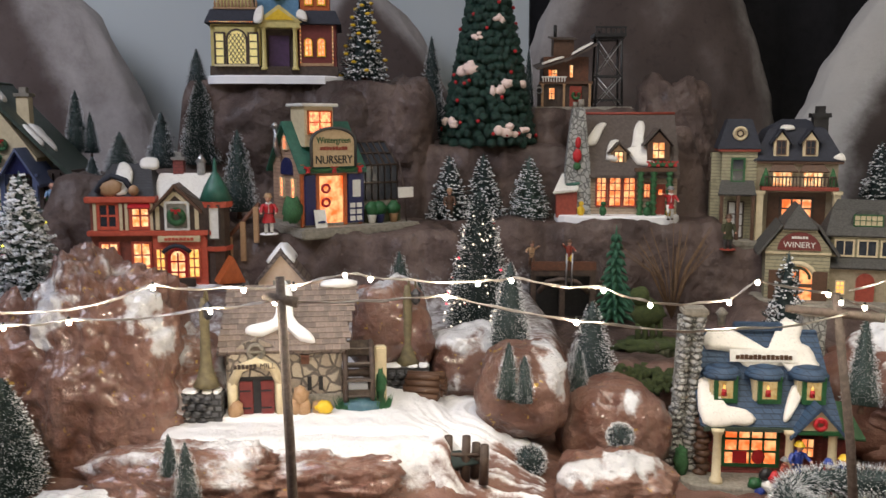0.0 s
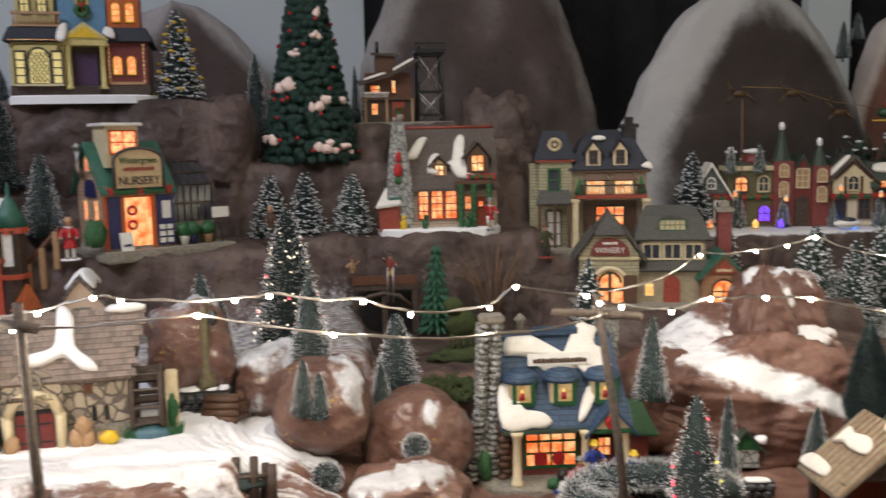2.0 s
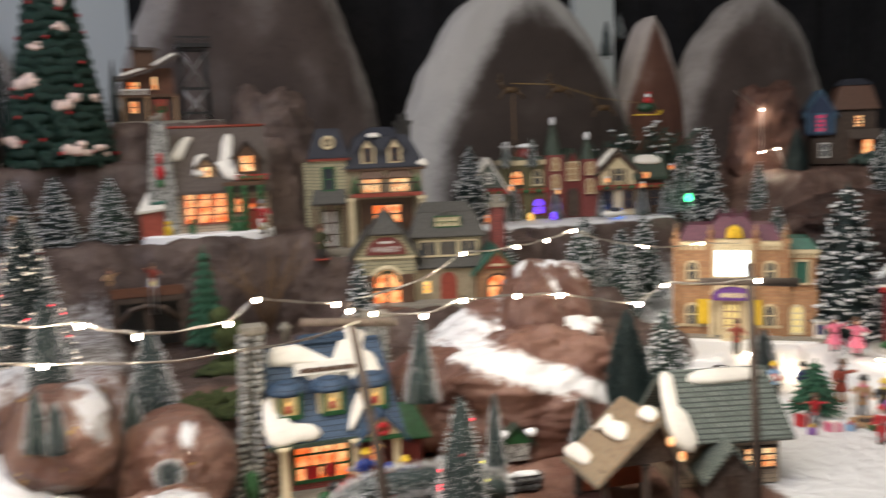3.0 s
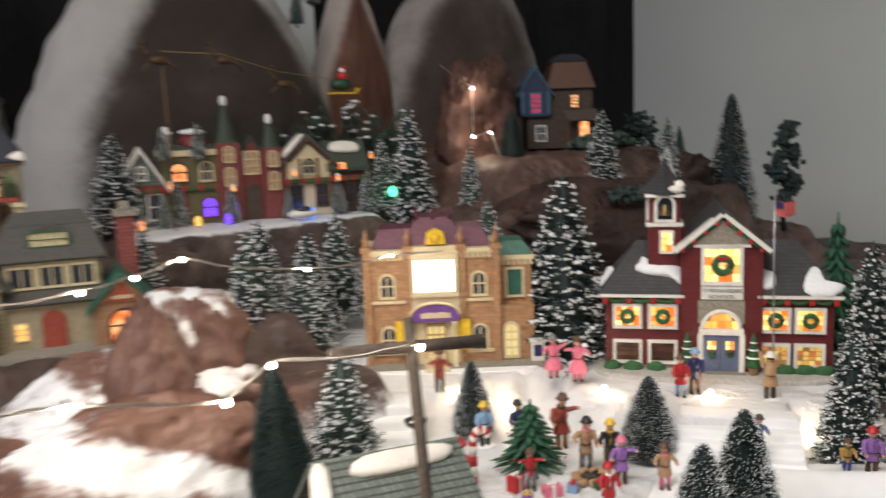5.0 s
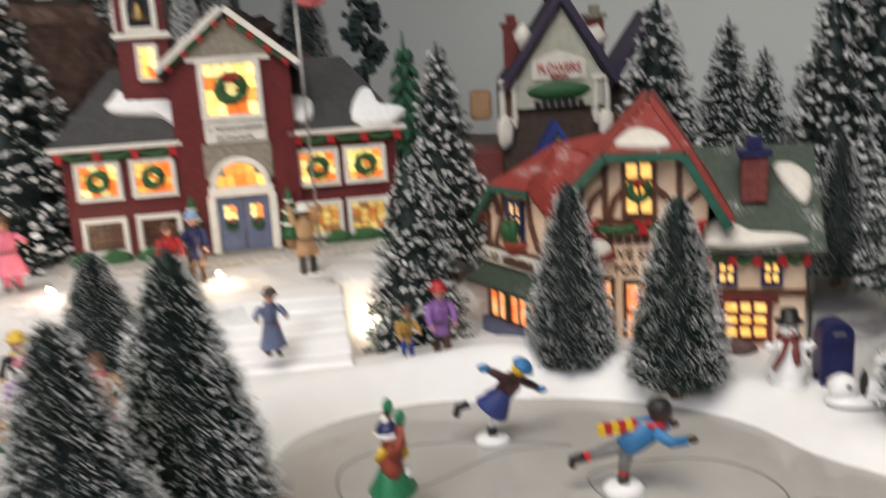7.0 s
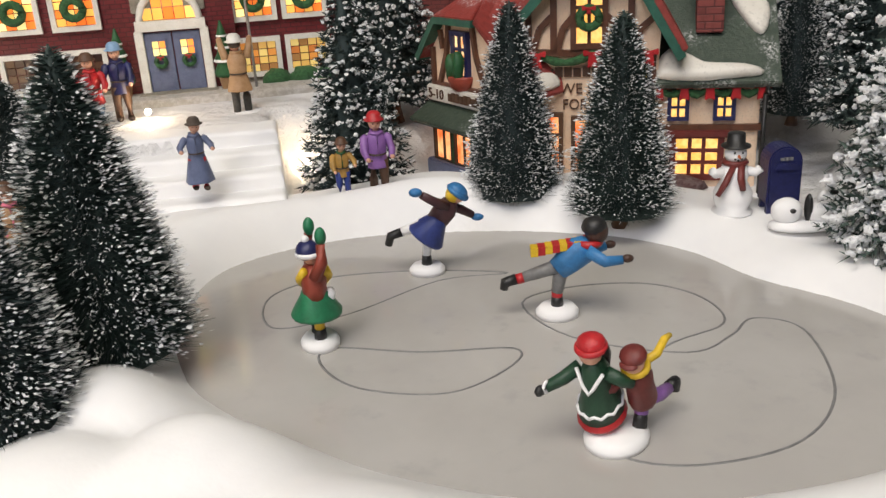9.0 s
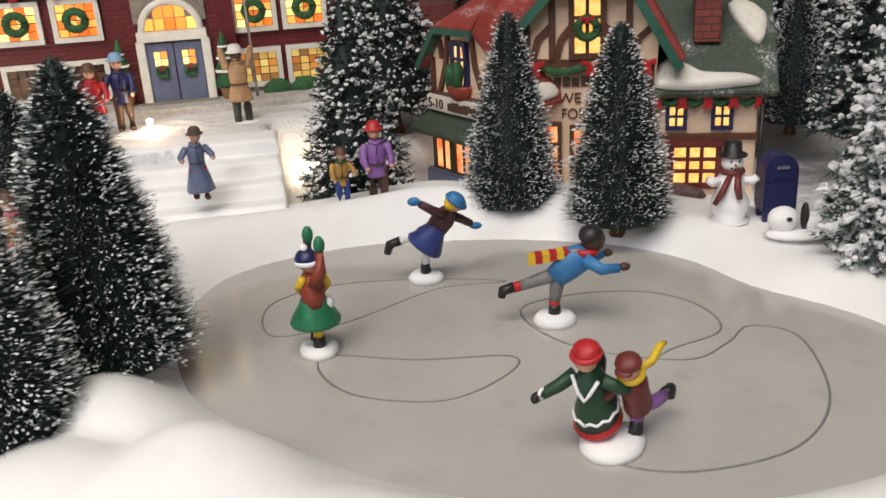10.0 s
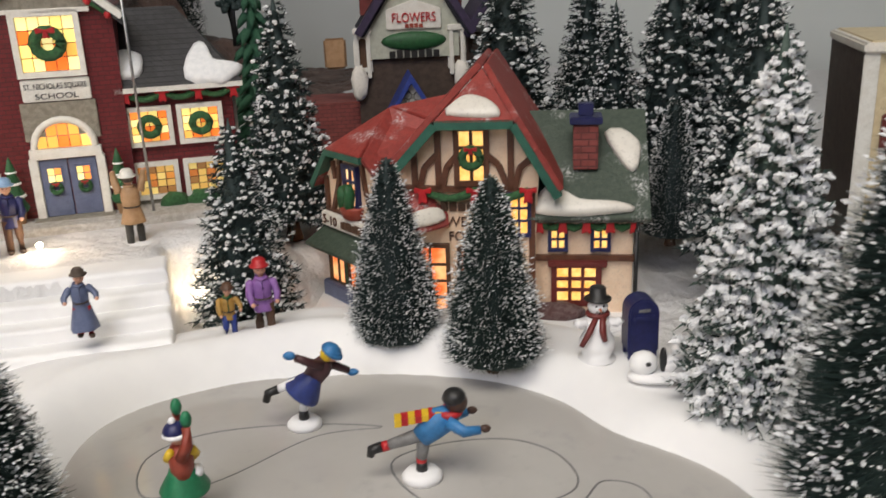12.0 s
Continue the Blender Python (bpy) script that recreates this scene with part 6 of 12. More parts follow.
def five_and_ten():
    h = house("variety_store", (1.2859, 0.5339, 0.8554), -73.1, "half-timbered five-and-ten store with red and green roofs, lit windows")
    h.scale = (1.146, 1.146, 1.146)
    base_plate(h, -11.5, 10, -2, 13, SNOW, 0, 0.4)
    # middle gabled bay
    part("wall", Shape().prism([(-5.6, 0), (2.5, 0), (2.9, 9.4), (1.4, 12.1), (-2.8, 12.1), (-5.0, 10.2), (-5.6, 9.6)], 0, 11), PEACH, h)
    # corner shop front, turned to the street corner
    W = shift(-8.35, 1.4, 0) @ Matrix.Rotation(radians(-45), 4, "Z")
    part("wall", Shape(W).prism([(-3.3, 0), (2.7, 0), (2.7, 9.2), (1.8, 10.0), (-1.8, 10.0), (-3.3, 8.3)], 0, 8), PEACH, h)
    # right wing
    wall_box(h, 2.3, 8.4, 0.8, 11, 0, 6.8, PEACH)
    # roof of the middle bay
    s = Shape()
    s.slab([(-5.3, -1.2, 10.0), (-2.9, -1.2, 12.6), (-0.4, 2.2, 15.1), (-0.4, 11, 15.1), (-5.3, 11, 10.0)][::-1], 0.4)
    s.slab([(4.0, -1.2, 8.4), (4.0, 11, 8.4), (-0.4, 11, 15.1), (-0.4, 2.2, 15.1), (1.5, -1.2, 12.6)][::-1], 0.4)
    s.slab([(-2.95, -1.25, 12.55), (1.55, -1.25, 12.55), (-0.4, 2.2, 15.1)], 0.4)
    part("roof", s, REDDUST, h, "red jerkin-head roof", 0.06)
    beams(h, [[(-5.3, 9.7), (-2.9, 12.3), (1.5, 12.3), (4.0, 8.1)]], TEALROOF, -1.2, 0.5, None, "bargeboard")
    # roof of the corner shop, sweeping down over the entrance
    s = Shape(W)
    s.slab([(-4.0, 8.5, 7.9), (-4.0, -0.7, 7.9), (-1.9, -0.7, 10.45), (0, 3.0, 12.7), (0, 8.5, 12.7)], 0.35)
    s.slab([(-1.95, -0.75, 10.4), (1.95, -0.75, 10.4), (0, 3.0, 12.7)], 0.35)
    part("roof", s, REDDUST, h, "red hipped roof", 0.05)
    s = Shape()
    s.slab([(-7.2, -0.9, 10.4), (-4.0, -1.7, 6.1), (-2.3, -0.4, 6.3), (-3.4, 2.8, 11.9), (-6.3, 3.5, 12.7)], 0.4)
    s.slab([(-6.3, 3.5, 12.72), (-3.5, 2.6, 12.05), (-2.2, 5.2, 13.3), (-2.2, 7.5, 12.95)], 0.4)
    part("porch_roof", s, REDDUST, h, "red roof sweeping down over the entrance", 0.06)
    beams(h, [[(-4.0, 7.7), (-1.9, 10.15), (1.95, 10.15)]], TEALROOF, -0.75, 0.4, W, "bargeboard")
    s = Shape()
    s.slab([(2.2, -0.3, 6.6), (9.3, -0.3, 6.6), (9.3, 5.5, 12.0), (2.2, 5.5, 12.0)], 0.5)
    s.slab([(9.3, 11.5, 6.6), (2.2, 11.5, 6.6), (2.2, 5.5, 12.0), (9.3, 5.5, 12.0)], 0.5)
    part("roof", s, GREENDUST, h, "dark green shingled roof", 0.06)
    part("gable", Shape(right_side(8.3)).prism([(0.8, 6.7), (11, 6.7), (5.6, 11.7)], 0, 0.4), PEACH, h)
    slope = (0, 5.8, 5.4)
    snow_on(h, [(-2.2, -0.7), (0.5, -0.9), (3.0, -0.6), (2.6, -0.1), (0.2, 0.1), (-1.6, 1.1)], (5.0, 0.4, 7.4), (1, 0, 0), slope, 0.4)
    snow_on(h, [(-0.8, 1.4), (0.2, -0.8), (0.9, -1.3), (1.3, 0.2), (0.7, 1.5)], (7.6, 3.0, 9.75), (1, 0, 0), slope, 0.35)
    snow_on(h, [(-1.5, -0.5), (1.5, -0.7), (1.0, 0.3), (0.0, 0.9), (-1.0, 0.6)], (-0.75, -0.5, 13.15), (1, 0, 0), (0, 3.45, 2.55), 0.3)
    snow_on(h, [(-0.9, -1.9), (0.5, -2.0), (1.6, 0.2), (2.6, 2.0), (1.2, 1.8), (-0.5, 1.3)], (-4.0, -0.2, 11.4), (0, 1, 0), (2.4, 0, 2.6), 0.22, FLOCK)
    snow_on(h, [(-0.4, -1.6), (0.4, -1.8), (0.5, 1.6), (-0.2, 1.8)], (2.6, -0.2, 10.6), (0, -1, 0), (-2.5, 0, 4.2), 0.12, FLOCK)
    snow_on(h, [(-1.0, -0.4), (0.9, -0.5), (1.0, 0.4), (-0.7, 0.5)], (-3.6, -0.9, 6.9), (1.7, 1.3, 0.2), (-3.1, 0.4, 3.9), 0.25)
    chimney(h, 5.6, 2.6, 9.0, 11.7, 1.45, REDBRICK, NAVY)
    # timbers and windows of the gable
    tb = [[(-5.1, 8.5), (2.7, 8.2)], [(-4.3, 10.6), (-4.3, 8.5)], [(-2.9, 12.1), (-2.9, 8.4)], [(1.3, 12.0), (1.3, 8.3)], [(-4.0, 8.6), (-3.7, 9.7), (-3.0, 10.4)], [(-2.7, 8.5), (-2.4, 9.7), (-1.8, 10.4)], [(-0.1, 10.4), (0.6, 9.8), (1.1, 8.5)], [(1.5, 8.4), (1.8, 9.6), (2.5, 10.2)], [(2.5, 8.2), (2.5, 0.5)]]
    beams(h, tb, TIMBER, -0.22, 0.36)
    window(h, -0.95, 8.9, 1.4, 2.9, WIN_PALE_LIT, TIMBER, 2, 3, 0.32, None, False, 0.35)
    part("lintel", Shape().box(-2.2, 0.35, -0.7, 0, 12.0, 12.45), NAVY, h, "", 0.06)
    wreath(h, -0.95, 10.3, 0.52)
    window(h, 1.75, 5.7, 0.95, 2.3, WIN_PALE_LIT, NAVY, 2, 3, 0.22, None, False, 0.3)
    bars(h, -1.6, 7.05, 3.6, 0.55, 7, BROWN, -0.06)
    letters(h, "WE SELL", -1.0, 6.1, 0.85, BROWN, -0.06, None, 3.2, 0.05)
    letters(h, "FOR LESS", -0.9, 5.2, 0.85, BROWN, -0.06, None, 3.0, 0.05)
    garland(h, -3.8, 2.3, 8.35, 2, None, -0.4, 0.24)
    # entrance under the sweeping roof
    window(h, -3.6, 0.6, 1.9, 4.2, WIN_ORANGE, BROWN, 2, 4, 0.25, None, False, 0.3)
    window(h, -0.6, 1.2, 2.2, 3.4, WIN_ORANGE, BROWN, 3, 2, 0.25, None, False, 0.3)
    # corner front: upper window, sign band, awning, shop windows
    window(h, 0.0, 7.0, 1.1, 2.3, WIN_WARM, NAVY, 2, 3, 0.28, W, False, 0.35)
    part("flower_box", Shape(W).lathe([(0.2, 6.0), (0.8, 6.3), (1.05, 6.9), (1.0, 7.0)], (0, -0.2, 0), 14, 0, True, 0.7), BRICKRED, h)
    part("plant", Shape(W).blob((-0.4, -0.6, 7.5), (0.45, 0.35, 0.8), 8, 6, 0, 0.4, 4).blob((0.35, -0.6, 7.6), (0.4, 0.35, 0.9), 8, 6, 0, 0.4, 4), GREEN, h)
    beams(h, [[(-3.0, 8.4), (-3.0, 6.2)], [(-1.2, 9.9), (-1.5, 8.2), (-2.4, 6.2)], [(-2.1, 9.5), (-1.9, 8.4)], [(1.2, 9.9), (1.5, 8.2), (2.4, 6.2)], [(-3.2, 6.2), (2.6, 6.2)]], TIMBER, -0.22, 0.3, W)
    part("sign", Shape(W).box(-3.4, 2.9, -0.5, 0, 5.2, 6.15), WHITE, h, "cream sign band with brown lettering", 0.08)
    letters(h, "5-10", -2.3, 5.4, 0.85, BROWN, -0.52, W, 1.6, 0.05)
    bars(h, 0.6, 5.4, 3.2, 0.55, 8, BROWN, -0.5, W)
    s = Shape(W)
    s.slab([(-4.0, -1.6, 4.1), (3.2, -1.6, 4.1), (3.0, 0.1, 5.3), (-3.5, 0.1, 5.3)], 0.35)
    part("awning", s, GREENDUST, h, "dark green snow-dusted awning", 0.06)
    for x in (-2.2, 0.0, 2.0):
        window(h, x, 1.5, 1.7, 2.9, WIN_ORANGE, DARKWOOD, 2, 1, 0.18, W)
    for x in (-1.1, 1.0):
        part("mullion", Shape(W).box(x - 0.18, x + 0.18, -0.3, 0.1, 1.3, 4.6), GREEN, h, "", 0.05)
    for y in (-2.0, -5.0):
        window(h, y, 1.5, 1.9, 2.5, WIN_ORANGE, DARKWOOD, 2, 1, 0.2, W @ left_side(-3.3))
        window(h, y, 6.0, 1.1, 1.7, WIN_WARM, NAVY, 2, 2, 0.25, W @ left_side(-3.3))
    part("plinth", Shape(W).box(-3.7, 3.0, -0.6, 0.6, 0.0, 1.4), GREYBLUE, h, "", 0.1)
    # right wing windows and door
    M = shift(0, 0.8, 0)
    for x in (4.0, 6.5):
        window(h, x, 4.55, 0.75, 1.1, WIN_PALE_LIT, NAVY, 2, 2, 0.22, M)
    garland(h, 2.9, 8.4, 6.3, 4, M, -0.4, 0.22)
    part("beam", Shape(M).box(2.5, 8.5, -0.25, 0.1, 3.75, 4.1), TIMBER, h)
    window(h, 5.1, 1.2, 2.3, 2.1, WIN_PALE_LIT, MAROONSIGN, 3, 3, 0.35, M)
    part("lintel", Shape(M).box(3.4, 6.9, -0.5, 0, 3.4, 3.8), MAROONSIGN, h, "", 0.06)
    part("hedge", Shape(M).blob((4.0, -0.9, 0.6), (1.8, 0.7, 0.8), 10, 6, 0, 0.5, 3), mat("brown_hedge", (0.12, 0.06, 0.06), (0.2, 0.14, 0.14), 400, 0.9, 0.9, 0.001), h)
    part("lamp_post", Shape().tube([(8.5, -0.3, 0.2), (8.5, -0.3, 6.0)], 0.13, 8).tube([(8.5, -0.3, 6.0), (8.5, -0.8, 6.5), (8.5, -1.4, 6.2)], 0.09, 6), BLACK, h, "thin black lamp post")


WIN_PALE_LIT = glow("bright_yellow_window", (1.0, 0.48, 0.09), (1.0, 0.68, 0.22), 1.15, 160)
five_and_ten()


def theatre():
    h = house("theatre", (1.03, 1.055, 0.926), -36, "tan brick theatre with plum roofs and a bright white screen")
    base_plate(h, -14, 8.8, -3.5, 10, SNOW, 0, 0.3)
    wall_box(h, -12.6, -7.4, 0.6, 9, 0, 14.0, TANBRICK)
    wall_box(h, -1.4, 3.0, 0.6, 9, 0, 14.0, TANBRICK)
    wall_box(h, 2.9, 7.6, 0.8, 9, 0, 7.3, TANBRICK)
    wall_box(h, 3.1, 7.5, 2.4, 9, 7.2, 12.6, TANBRICK, "upper_wall")
    wall_box(h, -7.5, -1.3, 0, 9, 0, 15.0, CREAM)
    for x in (-12.6, -7.6, -1.2, 3.0):
        part("pilaster", Shape().box(x - 0.45, x + 0.45, 0.0, 1.2, 0, 14.6).box(x - 0.65, x + 0.65, -0.2, 1.4, 14.4, 15.1), TANBRICK, h, "", 0.08)
    for x0, x1 in ((-12.6, -7.4), (-1.4, 3.2), (3.0, 7.7)):
        z = 14.0 if x0 < 3 else 12.6
        part("cornice", Shape().box(x0 - 0.2, x1 + 0.2, 0.1 if x0 < 3 else 2.0, 9.2, z, z + 0.6), CREAM, h, "", 0.08)
        s = Shape()
        for i in range(7):
            x = x0 + (x1 - x0) * (i + 0.5) / 7
            s.box(x - 0.2, x + 0.2, 0.2 if x0 < 3 else 2.1, 0.8 if x0 < 3 else 2.6, z - 0.6, z)
        part("dentil", s, CREAM, h)
    part("roof", Shape().box(-8.0, -0.8, 1.0, 9, 15.0, 18.2, 0, 1.5), PURPLEROOF, h, "plum mansard roof", 0.1)
    part("roof", Shape().box(-12.2, 2.7, 1.4, 9, 14.6, 16.9, 0, 1.2), PURPLEROOF, h, "plum mansard roof", 0.1)
    part("roof", Shape().box(3.0, 7.8, 2.2, 9.2, 13.2, 14.8, 0, 1.2), TEALROOF, h, "green roof", 0.1)
    part("crest", Shape().prism([(-5.4, 15.2), (-3.0, 15.2), (-3.2, 16.6), (-4.2, 17.2), (-5.2, 16.6)], -0.1, 0.9).blob((-4.2, -0.2, 16.0), 0.6, 10, 7), GOLD, h, "gilded crest")
    for x in (-12.6, -7.6, -1.2, 3.0):
        part("finial", Shape().lathe([(0.42, 15.1), (0.3, 15.5), (0.5, 15.9), (0.2, 16.5), (0.05, 17.4)], (x, 0.6, 0), 8), TANBRICK, h)
    for x in (-6.4, -4.4, -2.4):
        part("finial", Shape().lathe([(0.3, 18.0), (0.15, 18.5), (0.3, 18.8), (0.05, 19.6)], (x, 2.5, 0), 8), PURPLEROOF, h)
    sc = part("screen_frame", Shape().box(-7.3, -1.6, -0.5, 0, 8.8, 9.5).box(-7.3, -1.6, -0.5, 0, 13.4, 14.1).box(-7.3, -6.9, -0.5, 0, 9.5, 13.4).box(-2.1, -1.6, -0.5, 0, 9.5, 13.4), CREAM, h, "", 0.08)
    part("screen", Shape().box(-6.9, -2.1, -0.25, 0.05, 9.5, 13.4), SCREEN, sc, "bright white glowing screen")
    mq = part("marquee", Shape().prism([(-7.4, 6.0), (-1.6, 6.0), (-1.7, 6.9)] + [(-4.5 + 2.8 * math.cos(math.pi * i / 12), 6.9 + 1.3 * math.sin(math.pi * i / 12)) for i in range(1, 12)] + [(-7.3, 6.9)], -1.3, 0.0), PURPLE, h, "purple arched marquee", 0.1)
    part("marquee_rim", Shape().tube([(-4.5 + 2.95 * math.cos(math.pi * i / 12), -1.35, 6.9 + 1.45 * math.sin(math.pi * i / 12)) for i in range(13)], 0.2, 6), CREAM, mq)
    bars(mq, -4.5, 6.5, 3.6, 0.7, 7, CREAM, -1.34)
    part("stair", Shape().box(-6.0, -3.0, -3.2, 0, 0.3, 0.8).box(-5.8, -3.2, -2.4, 0, 0.8, 1.3).box(-5.6, -3.4, -1.6, 0, 1.3, 1.8), CREAM, h, "", 0.08)
    for k, z in enumerate((1.6, 8.0)):
        part("string_course", Shape().box(-12.8, -7.4, 0.3, 0.8, z, z + 0.4), CREAM, h, "", 0.06)
        part("string_course", Shape().box(-1.2, 3.2, 0.3, 0.8, z, z + 0.4), CREAM, h, "", 0.06)
    for x in (-8.4, -1.3):
        part("banner", Shape().box(x - 1.0, x + 1.0, -0.35, -0.05, 2.2, 6.0), GOLD, h, "yellow hanging banner", 0.05)
        column(h, x + (0.9 if x < -4 else -0.9), -1.3, 0.3, 6.0, 0.28, CREAM)
    window(h, -4.5, 1.0, 2.0, 4.2, WIN_PALE, TAN, 3, 4, 0.3)
    for x in (-10.2, 0.9):
        window(h, x, 8.9, 1.4, 2.6, GLASS, CREAM, 2, 2, 0.3, shift(0, 0.6, 0), True)
        window(h, x, 2.0, 1.5, 3.0, GLASS, CREAM, 2, 2, 0.3, shift(0, 0.6, 0), True)
    window(h, 4.7, 1.0, 1.3, 3.9, WIN_PALE, CREAM, 2, 4, 0.35, shift(0, 0.8, 0), True)
    window(h, 5.4, 8.2, 1.8, 3.2, TEALROOF, CREAM, 1, 1, 0.3, shift(0, 2.4, 0))
    part("kiosk", Shape().box(7.0, 8.6, -0.6, 0.6, 0.2, 2.8).box(6.8, 8.8, -0.8, 0.8, 2.8, 3.1), WHITE, h, "small white poster stand", 0.06)
    part("poster", Shape().box(7.3, 8.3, -0.68, -0.6, 1.1, 2.5), NAVY, h)
    part("terrace", Shape().box(-13.5, 8.5, -1.8, 0.6, 0, 0.5), STONE, h, "", 0.1)


theatre()


def mansion():
    h = house("mansion", (-0.263, 1.405, 1.322), 6, "grand yellow and brown mansion with lattice windows and a portico")
    base_plate(h, -11, 10.8, -2.2, 12, SNOW, 0, 0.5)
    wall_box(h, -9.8, -2.2, 0, 11, 0, 8.4, YELLOW)
    wall_box(h, -2.3, 3.8, 1.2, 11, 0, 8.6, DARKWOOD)
    wall_box(h, 3.7, 9.6, 0, 11, 0, 8.4, MAROONSIGN)
    wall_box(h, -10.0, 9.8, -0.2, 11.2, 0, 2.0, DARKWOOD, "plinth")
    part("bay", Shape().box(-9.0, -3.0, -0.8, 0.3, 1.9, 7.9), YELLOW, h, "", 0.1)
    M = shift(0, -0.8, 0)
    lat = window(h, -5.7, 2.3, 2.7, 5.0, WIN_PALE, DARKWOOD, 1, 1, 0.3, M, True)
    s = Shape(M)
    for i in range(-4, 9):
        x0 = -7.0 + i * 0.62
        for d in (1, -1):
            p0 = Vector((x0 if d > 0 else -4.4 - i * 0.62, 2.4))
            p1 = p0 + Vector((d * 3.0, 4.4))
            pts = [p0.lerp(p1, q / 12) for q in range(13)]
            pts = [p for p in pts if -7.0 < p.x < -4.4 and p.y < 7.0]
            if len(pts) > 1:
                s.tube([(p.x, -0.2, p.y) for p in (pts[0], pts[-1])], 0.06, 4)
    part("lattice", s, DARKWOOD, lat)
    for x in (-8.3, -3.2):
        window(h, x, 2.3, 1.15, 4.5, WIN_PALE, DARKWOOD, 1, 4, 0.28, M)
    part("bay_base", Shape(M).box(-9.2, -2.4, -0.4, 0.2, 1.9, 2.2), CREAM, h)
    for x in (5.2, 7.2):
        window(h, x, 3.7, 0.95, 2.5, WIN_RED, GOLD, 2, 3, 0.18, None, True)
    part("wood_frame", Shape().box(3.9, 4.1, -0.2, 0, 2.2, 8.2).box(8.9, 9.1, -0.2, 0, 2.2, 8.2).box(3.9, 9.1, -0.2, 0, 2.1, 2.5), TAN, h)
    lights = Shape()
    for i in range(10):
        lights.blob((4.0, -0.35, 2.6 + i * 0.6), 0.1, 5, 4).blob((9.0, -0.35, 2.6 + i * 0.6), 0.1, 5, 4)
    for i in range(22):
        lights.blob((-9.6 + i * 0.35, -1.2, 8.6), 0.09, 5, 4)
    part("small_light", lights, WIN_WARM, h, "strings of tiny warm lights")
    part("roof", Shape().box(-10.6, -1.8, -1.3, 12, 8.4, 10.6, 0, 0.9), NAVYROOF, h, "dark skirt roof", 0.1)
    part("roof", Shape().box(3.2, 10.4, -1.0, 12, 8.4, 10.6, 0, 0.9), NAVYROOF, h, "dark skirt roof", 0.1)
    part("door", Shape().box(-1.0, 2.2, 0.9, 1.3, 1.2, 6.8), mat("dark_plum_paint", (0.07, 0.03, 0.09), (0.05, 0.022, 0.065), 200, 0.45), h, "dark purple door", 0.06)
    part("step", Shape().box(-1.6, 2.8, -1.8, 0, 0.3, 0.8).box(-1.4, 2.6, -1.2, 0, 0.8, 1.3).box(-1.2, 2.4, -0.7, 0, 1.3, 1.7), DARKWOOD, h, "", 0.06)
    for x in (-1.6, 3.2):
        column(h, x, -0.6, 1.4, 8.0, 0.38, YELLOW)
        column(h, x, 0.6, 1.4, 8.0, 0.3, YELLOW)
    part("entablature", Shape().box(-2.4, 4.0, -1.1, 1.0, 7.8, 8.7), YELLOW, h, "", 0.08)
    part("pediment", Shape().prism([(-2.8, 8.6), (4.4, 8.6), (0.8, 11.3)], -1.2, 1.0), YELLOW, h, "", 0.1)
    part("pediment_relief", Shape().prism([(-1.5, 8.95), (3.1, 8.95), (0.8, 10.6)], -1.35, -1.15), GOLD, h)
    bal = Shape().box(-9.2, -2.4, -0.6, -0.2, 12.4, 12.8).box(-9.2, -2.4, -0.6, -0.2, 10.6, 10.9)
    for i in range(13):
        bal.lathe([(0.12, 10.8), (0.2, 11.3), (0.1, 11.9), (0.14, 12.4)], (-8.9 + i * 0.52, -0.4, 0), 6)
    part("balustrade", bal, TAN, h, "tan turned balustrade")
    wall_box(h, -9.0, -3.6, 1.5, 8, 10.4, 16.5, YELLOW, "upper_wall")
    for x in (-7.6, -5.2):
        window(h, x, 12.8, 1.1, 2.6, WIN_PALE, DARKWOOD, 2, 2, 0.25, shift(0, 1.5, 0), True)
    part("roof", Shape().box(-9.8, -3.0, 0.8, 9, 16.4, 19.5, 0, 2.4), NAVYROOF, h, "dark mansard roof", 0.1)
    wall_box(h, -3.0, 3.8, 1.0, 9, 8.6, 16.0, SKYBLUE, "upper_wall")
    window(h, 0.5, 12.6, 1.3, 2.4, GLASS, GOLD, 2, 2, 0.25, shift(0, 1.0, 0), True)
    wreath(h, 0.5, 13.2, 0.8, shift(0, 0.9, 0))
    part("roof", Shape().prism([(-3.4, 15.8), (4.2, 15.8), (0.4, 19.0)], 0.4, 9), NAVYROOF, h, "dark gabled roof", 0.1)
    wall_box(h, 4.0, 8.6, 0.6, 6, 10.4, 17.5, ORANGE, "tower")
    for x in (5.3, 7.3):
        window(h, x, 11.6, 0.9, 2.6, WIN_RED, GOLD, 2, 3, 0.2, shift(0, 0.6, 0), True)
    part("tower_roof", Shape().box(3.5, 9.1, 0.1, 6.5, 17.4, 21.0, 0, 2.3), NAVYROOF, h, "dark pointed tower roof", 0.1)
    snow_on(h, [(-0.6, -1.2), (0.7, -1.4), (0.9, 1.2), (-0.2, 1.0)], (-2.4, -1.2, 9.7), (1, 0, 0.2), (0, 0.5, 1), 0.4)
    snow_on(h, [(-0.8, -0.6), (0.9, -0.9), (0.7, 0.6), (-0.3, 0.8)], (4.2, -1.0, 9.8), (1, 0, -0.3), (0, 0.5, 1), 0.4)


mansion()


